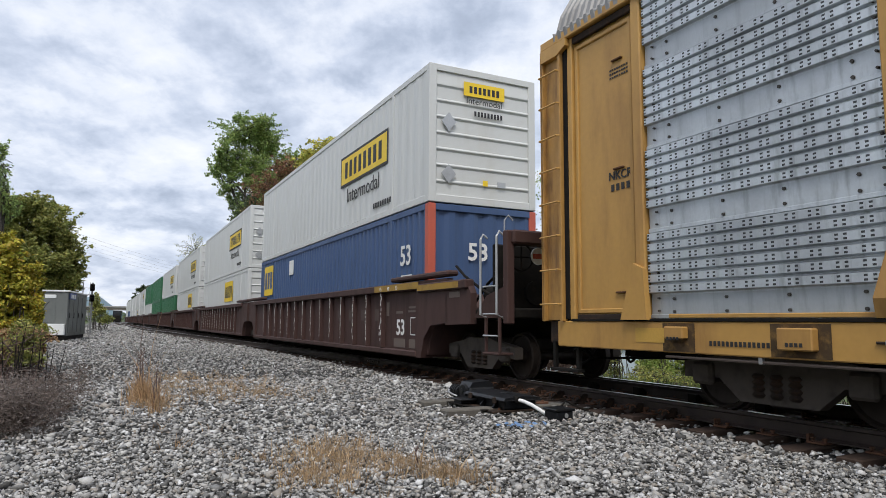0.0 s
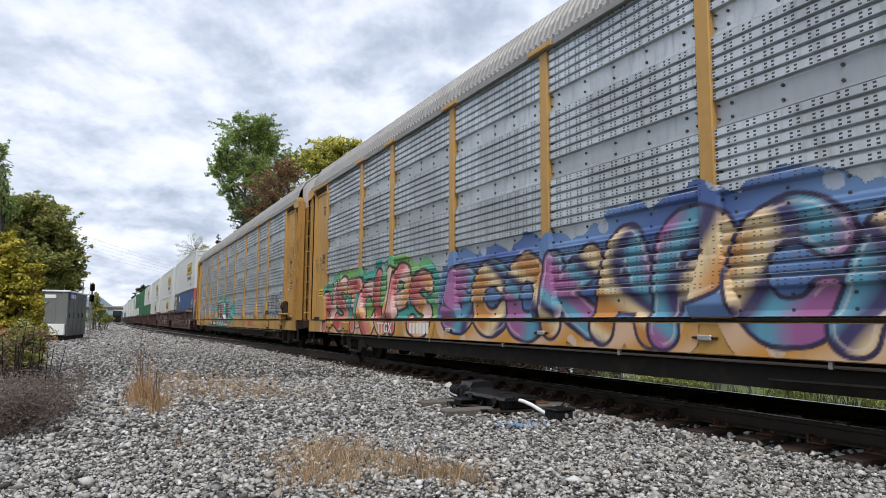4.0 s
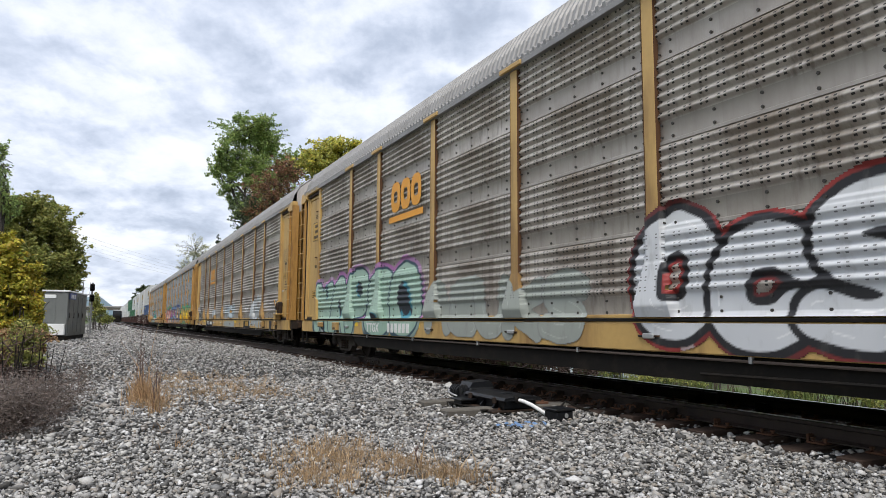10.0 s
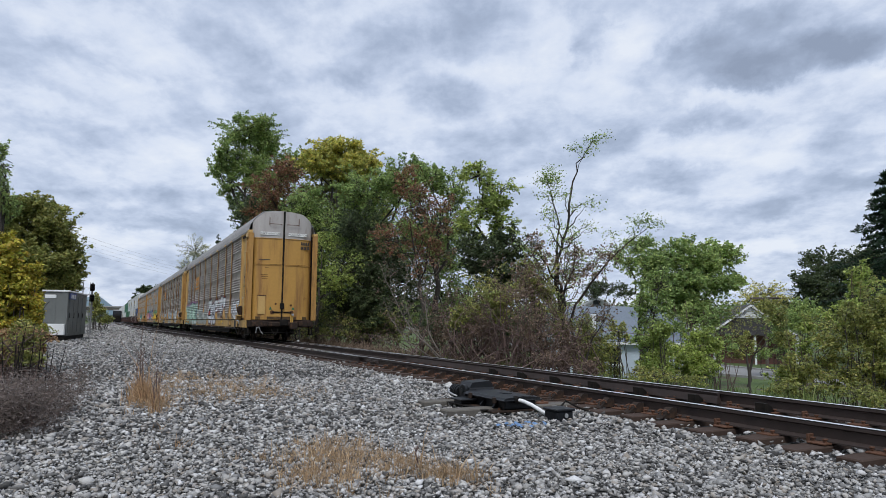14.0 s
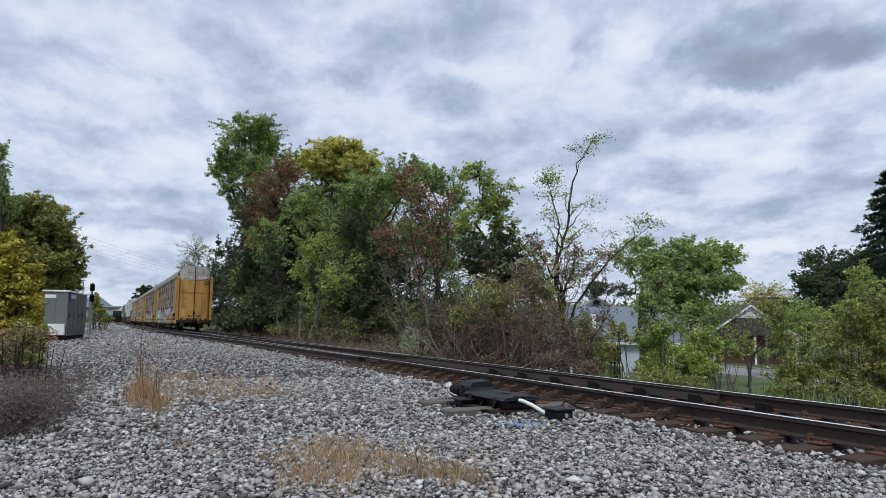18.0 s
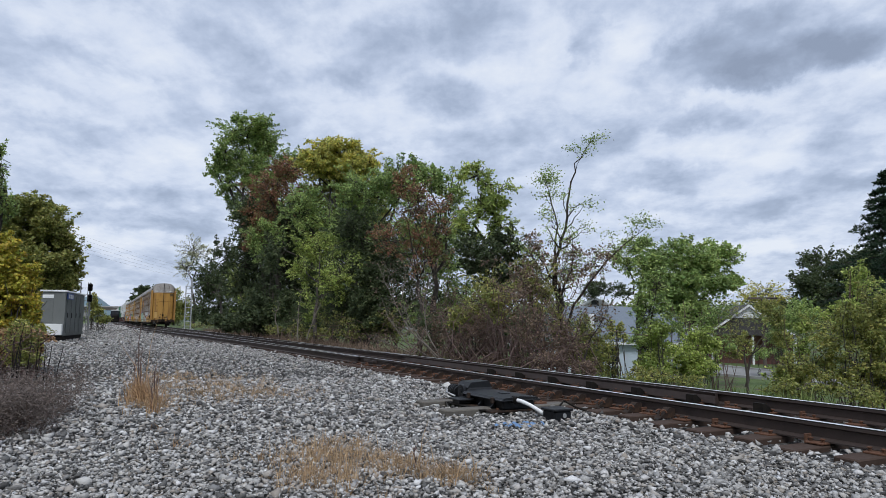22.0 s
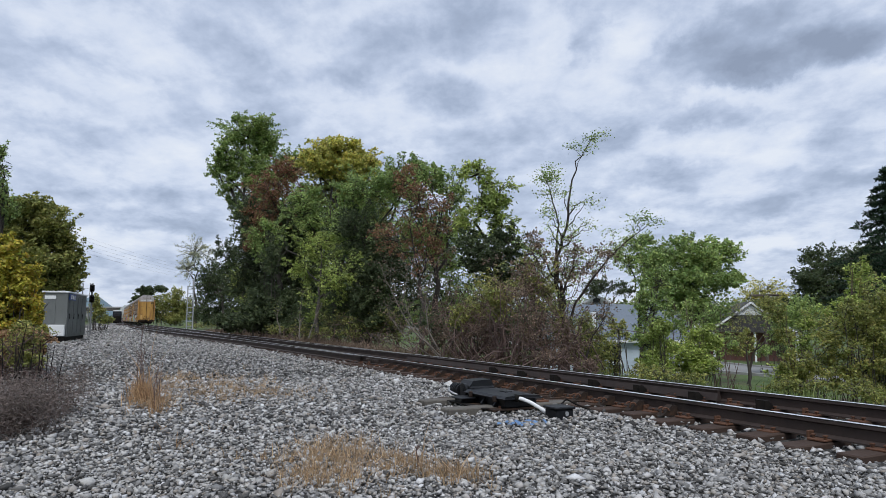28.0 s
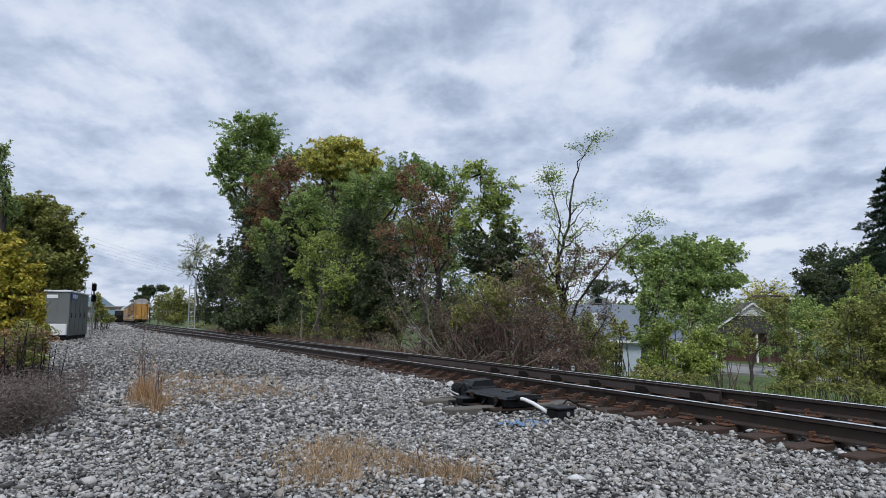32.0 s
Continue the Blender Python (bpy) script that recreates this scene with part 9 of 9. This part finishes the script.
def rounded(line):
    """Cuts the corners of a stroke twice; its ends stay."""
    for _ in range(2 if len(line) > 2 else 0):
        cut = [line[0]]
        for (ax, az), (bx, bz) in zip(line, line[1:]):
            cut += [(0.75 * ax + 0.25 * bx, 0.75 * az + 0.25 * bz), (0.25 * ax + 0.75 * bx, 0.25 * az + 0.75 * bz)]
        line = cut + [line[-1]]
    return line


def mural(k, word, y_left, y_right, z0, z1, radius, outline, fills, edge, back=None, back_r=0.3, label="spray-painted letters", lean=0.0, step=0.019, patchy=False, foot=None, fat=0.21, holes=(), lift=0.0):
    """Spray paint on car k: letter strokes from y_left to y_right (metres from its rear), with fill, edge and backing colours."""
    global PAINT
    if PAINT is None:
        PAINT = paint_mat()
    plateau = STYLES[k]["plateau"]
    rng = random.Random(len(word) * 31 + int(y_left * 7))
    L = y_left - y_right
    cell = L / len(word)
    if radius > 0.06:
        radius = min(radius, cell * fat)
    glyphs = []
    pad = radius + outline
    for i, ch in enumerate(word):
        h0, h1 = z0 + pad + rng.uniform(0, 0.10), z1 - pad - rng.uniform(0, 0.18) * (z1 - z0)
        u0, u1 = i * cell + radius * 0.5, (i + 1) * cell - radius * 0.5
        glyphs.append([[(u0 + (u1 - u0) * a + lean * (b - 0.5) * (h1 - h0) + rng.uniform(-0.02, 0.02), h0 + (h1 - h0) * b) for a, b in ln] for ln in GLYPH[ch]])
    glyphs = [[rounded(ln) for ln in g] for g in glyphs]
    r = pad + (back_r if back else 0) + 0.05
    us = np.arange(-r, L + r, step)
    zs = np.arange(max(0.63, z0 - r), z1 + r, step * 0.85)
    U, Z = np.meshgrid(us, zs, indexing="ij")
    wob = 0.3 * np.sin(U * 3.1 + 1.3 * np.sin(Z * 2.7)) + 0.3 * np.sin(U * 7.3 + Z * 5.1) * np.cos(Z * 6.1 - U) + 0.25 * np.sin(U * 13 + Z * 11)
    dist = [seg_dist(U, Z, s) + 0.02 * wob for s in glyphs]
    D = np.min(dist, axis=0)
    col = np.zeros(U.shape + (3,)) + np.array(edge)
    on = D < pad
    if back:
        m = D < pad + back_r * (0.75 + 0.35 * wob)
        g = (0.5 + 0.5 * np.sin(U * 1.7 + 2 * np.sin(Z * 2)))[..., None]
        bc = np.array(back[0]) * g + np.array(back[1]) * (1 - g)
        if foot:
            g2 = (0.5 + 0.5 * np.sin(U * 4.1 + 2 * np.sin(Z * 5)))[..., None]
            bc = np.where((Z < 0.99)[..., None], np.array(foot[0]) * g2 + np.array(foot[1]) * (1 - g2), bc)
        # stars and haloes in the backing
        spot = (np.sin(U * 5.3 + 1) * np.sin(Z * 6.1 + U) > 0.86)[..., None]
        bc = np.where(spot, 0.5 * bc + 0.3, bc)
        col = np.where(m[..., None], bc, col)
        on |= m
    g = np.clip((Z - z0) / (z1 - z0) + 0.35 * wob, 0, 0.999) * (len(fills) - 1)
    i0 = np.floor(g).astype(int)
    F = np.array(fills)
    fc = F[i0] * (1 - (g - i0))[..., None] + F[np.minimum(i0 + 1, len(fills) - 1)] * (g - i0)[..., None]
    # each letter lies over the one before it, outlined
    for j, d in enumerate(dist):
        if patchy:
            q = (0.5 + 0.5 * np.sin(U * 1.9 + 1.1 * np.sin(Z * 2.6 + j) + 1.9 * j + Z)) * (len(fills) - 1) * 0.999
            i0 = np.floor(q).astype(int)
            t = np.clip(((q - i0) - 0.5) * 1.6 + 0.5, 0, 1)[..., None]
            fc = F[i0] * (1 - t) + F[np.minimum(i0 + 1, len(fills) - 1)] * t
        w = np.clip((pad - d) / (step * 0.6) + 0.5, 0, 1)[..., None]
        col = col * (1 - w) + np.array(edge) * w
        w = np.clip((radius - d) / (step * 0.6) + 0.5, 0, 1)[..., None]
        col = col * (1 - w) + fc * w
        if patchy:
            # pale inner line on one flank
            w = np.clip((0.02 - np.abs(d - radius * 0.78)) / 0.01, 0, 1)[..., None] * (np.sin(U * 2.2 + Z * 3 + j) > -0.2)[..., None]
            col = col * (1 - 0.4 * w) + np.array((0.72, 0.62, 0.58)) * 0.4 * w
        elif radius > 0.1:
            # a light streak along the stroke's upper flank
            w = np.clip((0.012 - np.abs(d - radius * 0.55)) / 0.012, 0, 1)[..., None] * (wob > 0.25)[..., None]
            col = col * (1 - 0.6 * w) + np.minimum(1, fc * 1.5 + 0.1) * 0.6 * w
    # dark counters with a bright rim
    for hu, hz, ru, rz in holes:
        d = np.hypot((U - hu + 0.15 * (Z - hz)) / ru, (Z - hz) / rz) + 0.05 * wob
        w = np.clip((1 - d) / 0.08 + 0.5, 0, 1)[..., None]
        col = col * (1 - w) + np.where((d > 0.72)[..., None] & (wob > -0.1)[..., None], np.array((0.05, 0.26, 0.34)), np.array((0.012, 0.018, 0.03))) * w
    Y = -HL + y_left - U
    on &= (Y > -HL + 0.62) & (Y < HL - 0.62) & ((Z < 0.95) | (Z > 0.987))
    X = np.array([[skin_x(y, z, plateau) - 0.006 - lift for z in zs] for y in Y[:, 0]])
    n, mz = U.shape
    idx = np.arange(n * mz).reshape(n, mz)
    q = on[:-1, :-1] | on[1:, :-1] | on[:-1, 1:] | on[1:, 1:]
    q = on[:-1, :-1] & on[1:, :-1] & on[:-1, 1:] & on[1:, 1:] if not back else q & (on[:-1, :-1] & on[1:, 1:])
    f = np.stack([idx[:-1, :-1][q], idx[1:, :-1][q], idx[1:, 1:][q], idx[:-1, 1:][q]], 1)
    used = np.unique(f)
    remap = np.full(n * mz, -1)
    remap[used] = np.arange(len(used))
    v = np.stack([X, Y, Z], 2).reshape(-1, 3)[used]
    me = raw_mesh("graffiti", v, remap[f], PAINT)
    at = me.attributes.new("spray", "FLOAT_COLOR", "POINT")
    rgba = np.concatenate([col.reshape(-1, 3)[used], np.ones((len(used), 1))], 1).astype(np.float32)
    at.data.foreach_set("color", rgba.ravel())
    me.polygons.foreach_set("use_smooth", [True] * len(me.polygons))
    part("graffiti", me, None, RACKS[k], label)


BLK, WHT = (0.015, 0.015, 0.018), (0.70, 0.71, 0.72)
TEAL = ((0.02, 0.24, 0.22), (0.03, 0.32, 0.27))
# foremost autorack
mural(3, "T8ULE", 17.7, 14.05, 0.64, 2.1, 0.25, 0.06, [(0.17, 0.03, 0.035), (0.13, 0.025, 0.03), (0.19, 0.04, 0.045)], WHT, TEAL, 0.22, "maroon graffiti letters edged in white on teal", 0.12, fat=0.27)
mural(3, "KTEOS", 13.45, 12.3, 1.1, 1.48, 0.022, 0.0, [WHT], WHT, TEAL, 0.4, "small white tag sprayed on teal")
mural(3, "SAKE", 13.5, 12.5, 1.55, 1.95, 0.022, 0.0, [WHT], WHT, label="small white spray tag", lift=0.005)
mural(3, "A*", 12.1, 11.2, 1.05, 1.6, 0.022, 0.0, [WHT], WHT, label="white spray scribble", lift=0.005)
mural(3, "K8ULE", 4.5, 2.15, 1.02, 2.0, 0.032, 0.0, [BLK], BLK, label="thin black spray tag")
mural(3, "NU", 21.6, 20.6, 1.05, 1.5, 0.02, 0.0, [(0.5, 0.55, 0.6)], WHT, label="faint pale spray tag")
# second autorack: painted along its whole lower half
GRN = ((0.20, 0.42, 0.08), (0.03, 0.31, 0.27))
WARM = [(0.44, 0.07, 0.06), (0.62, 0.22, 0.17), (0.66, 0.30, 0.06), (0.70, 0.50, 0.38), (0.68, 0.42, 0.40), (0.55, 0.14, 0.14)]
SILLC = ((0.55, 0.26, 0.04), (0.62, 0.42, 0.28))
mural(2, "NSTCUPS", 25.7, 18.9, 0.52, 2.25, 0.17, 0.06, WARM, BLK, GRN, 0.24, "pink and orange graffiti letters edged in black on green", 0.1, patchy=True, foot=SILLC, fat=0.2)
mural(2, "TOOKE", 26.85, 26.0, 2.28, 2.8, 0.018, 0.0, [BLK], BLK, label="thin black spray tag on the door panel")
BLU = ((0.05, 0.10, 0.30), (0.12, 0.22, 0.42))
mural(2, "SCOKAPCA", 18.3, 10.0, 0.60, 2.2, 0.20, 0.05, [(0.50, 0.22, 0.05), (0.68, 0.52, 0.30), (0.05, 0.04, 0.12), (0.10, 0.30, 0.42), (0.30, 0.10, 0.26)], (0.03, 0.02, 0.06), BLU, 0.3, "purple and cream graffiti on a blue ground", 0.05, patchy=True, foot=SILLC, fat=0.25)
YEL = [(0.50, 0.20, 0.02), (0.68, 0.42, 0.03), (0.72, 0.55, 0.06)]
mural(2, "EKNUAE", 9.3, 2.6, 0.55, 2.1, 0.18, 0.07, YEL, BLK, ((0.08, 0.34, 0.16), (0.12, 0.40, 0.22)), 0.24, "yellow graffiti letters edged in black on green", 0.15, fat=0.24)
# third autorack
mural(1, "UHO", 25.75, 23.9, 0.60, 2.0, 0.24, 0.05, [BLK, (0.02, 0.022, 0.03)], WHT, label="black graffiti blocks edged in white", lean=-0.1, step=0.017)
mural(1, "SA", 24.1, 23.5, 1.75, 2.05, 0.02, 0.0, [WHT], WHT, label="small white spray tag")
PALE = [(0.36, 0.40, 0.43), (0.46, 0.50, 0.54), (0.40, 0.46, 0.52)]
mural(1, "HNUOP", 14.3, 11.2, 0.98, 1.85, 0.11, 0.03, [(0.36, 0.44, 0.49), (0.42, 0.49, 0.53), (0.31, 0.40, 0.47)], (0.22, 0.20, 0.19), label="faded pale blue graffiti letters", step=0.017)
mural(1, "E", 14.4, 11.1, 0.55, 0.99, 0.16, 0.0, [(0.40, 0.41, 0.38), (0.33, 0.37, 0.38), (0.38, 0.33, 0.22)], (0.3, 0.3, 0.3), label="pale paint washed over the sill")
mural(1, "OS", 19.2, 17.8, 1.02, 1.6, 0.09, 0.02, PALE, (0.5, 0.52, 0.53), label="faded pale graffiti letters")
mural(1, "*K", 8.5, 7.4, 1.05, 1.75, 0.035, 0.0, [WHT], WHT, label="white spray scribble")
mural(1, "AOEA", 7.2, 4.9, 0.60, 2.0, 0.20, 0.03, [(0.34, 0.37, 0.39), (0.48, 0.51, 0.53)], (0.62, 0.63, 0.63), label="faded white graffiti letters")
mural(1, "SNTK", 4.2, 2.5, 1.05, 1.7, 0.028, 0.0, [WHT], WHT, label="white spray tags")
# last autorack
MINT = [(0.30, 0.45, 0.36), (0.37, 0.52, 0.43), (0.33, 0.48, 0.39)]
mural(0, "KAPSO", 25.75, 18.7, 0.50, 2.3, 0.33, 0.058, MINT, (0.02, 0.06, 0.09), ((0.42, 0.16, 0.40), (0.36, 0.22, 0.36)), 0.13, "mint green graffiti letters edged in dark blue on pink", 0.1, foot=((0.30, 0.38, 0.33), (0.02, 0.06, 0.09)), fat=0.29, holes=((6.35, 1.35, 0.36, 0.42), (3.6, 1.7, 0.2, 0.2), (2.1, 1.25, 0.1, 0.26), (0.95, 1.75, 0.1, 0.22), (0.8, 0.8, 0.1, 0.2), (4.7, 1.05, 0.3, 0.09)))
mural(0, "AEUKS", 18.3, 13.6, 0.60, 1.75, 0.17, 0.02, [(0.31, 0.335, 0.305), (0.35, 0.38, 0.345)], (0.24, 0.25, 0.24), label="faded greenish graffiti letters")
RED = ((0.30, 0.03, 0.025), (0.12, 0.02, 0.02))
mural(0, "OCS", 12.6, 9.5, 0.58, 2.28, 0.21, 0.085, [(0.60, 0.62, 0.65), (0.66, 0.68, 0.70)], BLK, RED, 0.06, "white graffiti letters edged in black and red", 0.1, step=0.019)
mural(0, "OFA", 9.5, 8.3, 1.35, 2.2, 0.075, 0.03, [WHT], BLK, RED, 0.05, "small white painted letters edged in black")
mural(0, "97", 8.4, 6.35, 1.05, 2.35, 0.16, 0.055, [(0.60, 0.62, 0.65), (0.66, 0.68, 0.70)], BLK, RED, 0.09, "large white painted numerals edged in black and red", 0.15)
mural(0, "Y", 4.45, 1.85, 0.62, 2.05, 0.085, 0.045, [(0.66, 0.68, 0.70), (0.6, 0.62, 0.65)], BLK, label="white spiky painted figure edged in black", step=0.017)


# ---- what moves ----
def on_track(mid, half, z=0.0):
    """The pose of a rigid car whose bogies follow the track."""
    a, b = track(mid - half)[0], track(mid + half)[0]
    d = b - a
    c = (a + b) / 2
    return pose(c.x, c.y, z, 0, 0, -math.degrees(math.atan2(d.x, d.y)))


def motions():
    times = [k * 1.0 for k in range(33)]
    for k, car in enumerate(RACKS):
        walk(car, [(t, on_track(train_s(t) + k * CAR_L + HL, 10.5)) for t in times])
    for k, (well, low, high) in enumerate(WELLS):
        for ob, z in ((well, 0.0), (low, 0.42), (high, 0.42 + BOX_H + 0.03)):
            walk(ob, [(t, on_track(train_s(t) - S_START + UNIT0 + k * UNIT, 9.0, z)) for t in times])
    last = frame(32.0)
    spin = [((f - 1) / FPS, -math.degrees((train_s((f - 1) / FPS) - S_START) / 0.376)) for f in range(1, last + 1)]
    for w, dy in WHEELS:
        walk(w, [(t, pose(0, dy, 0.375, a, 0, 0)) for t, a in spin])


motions()
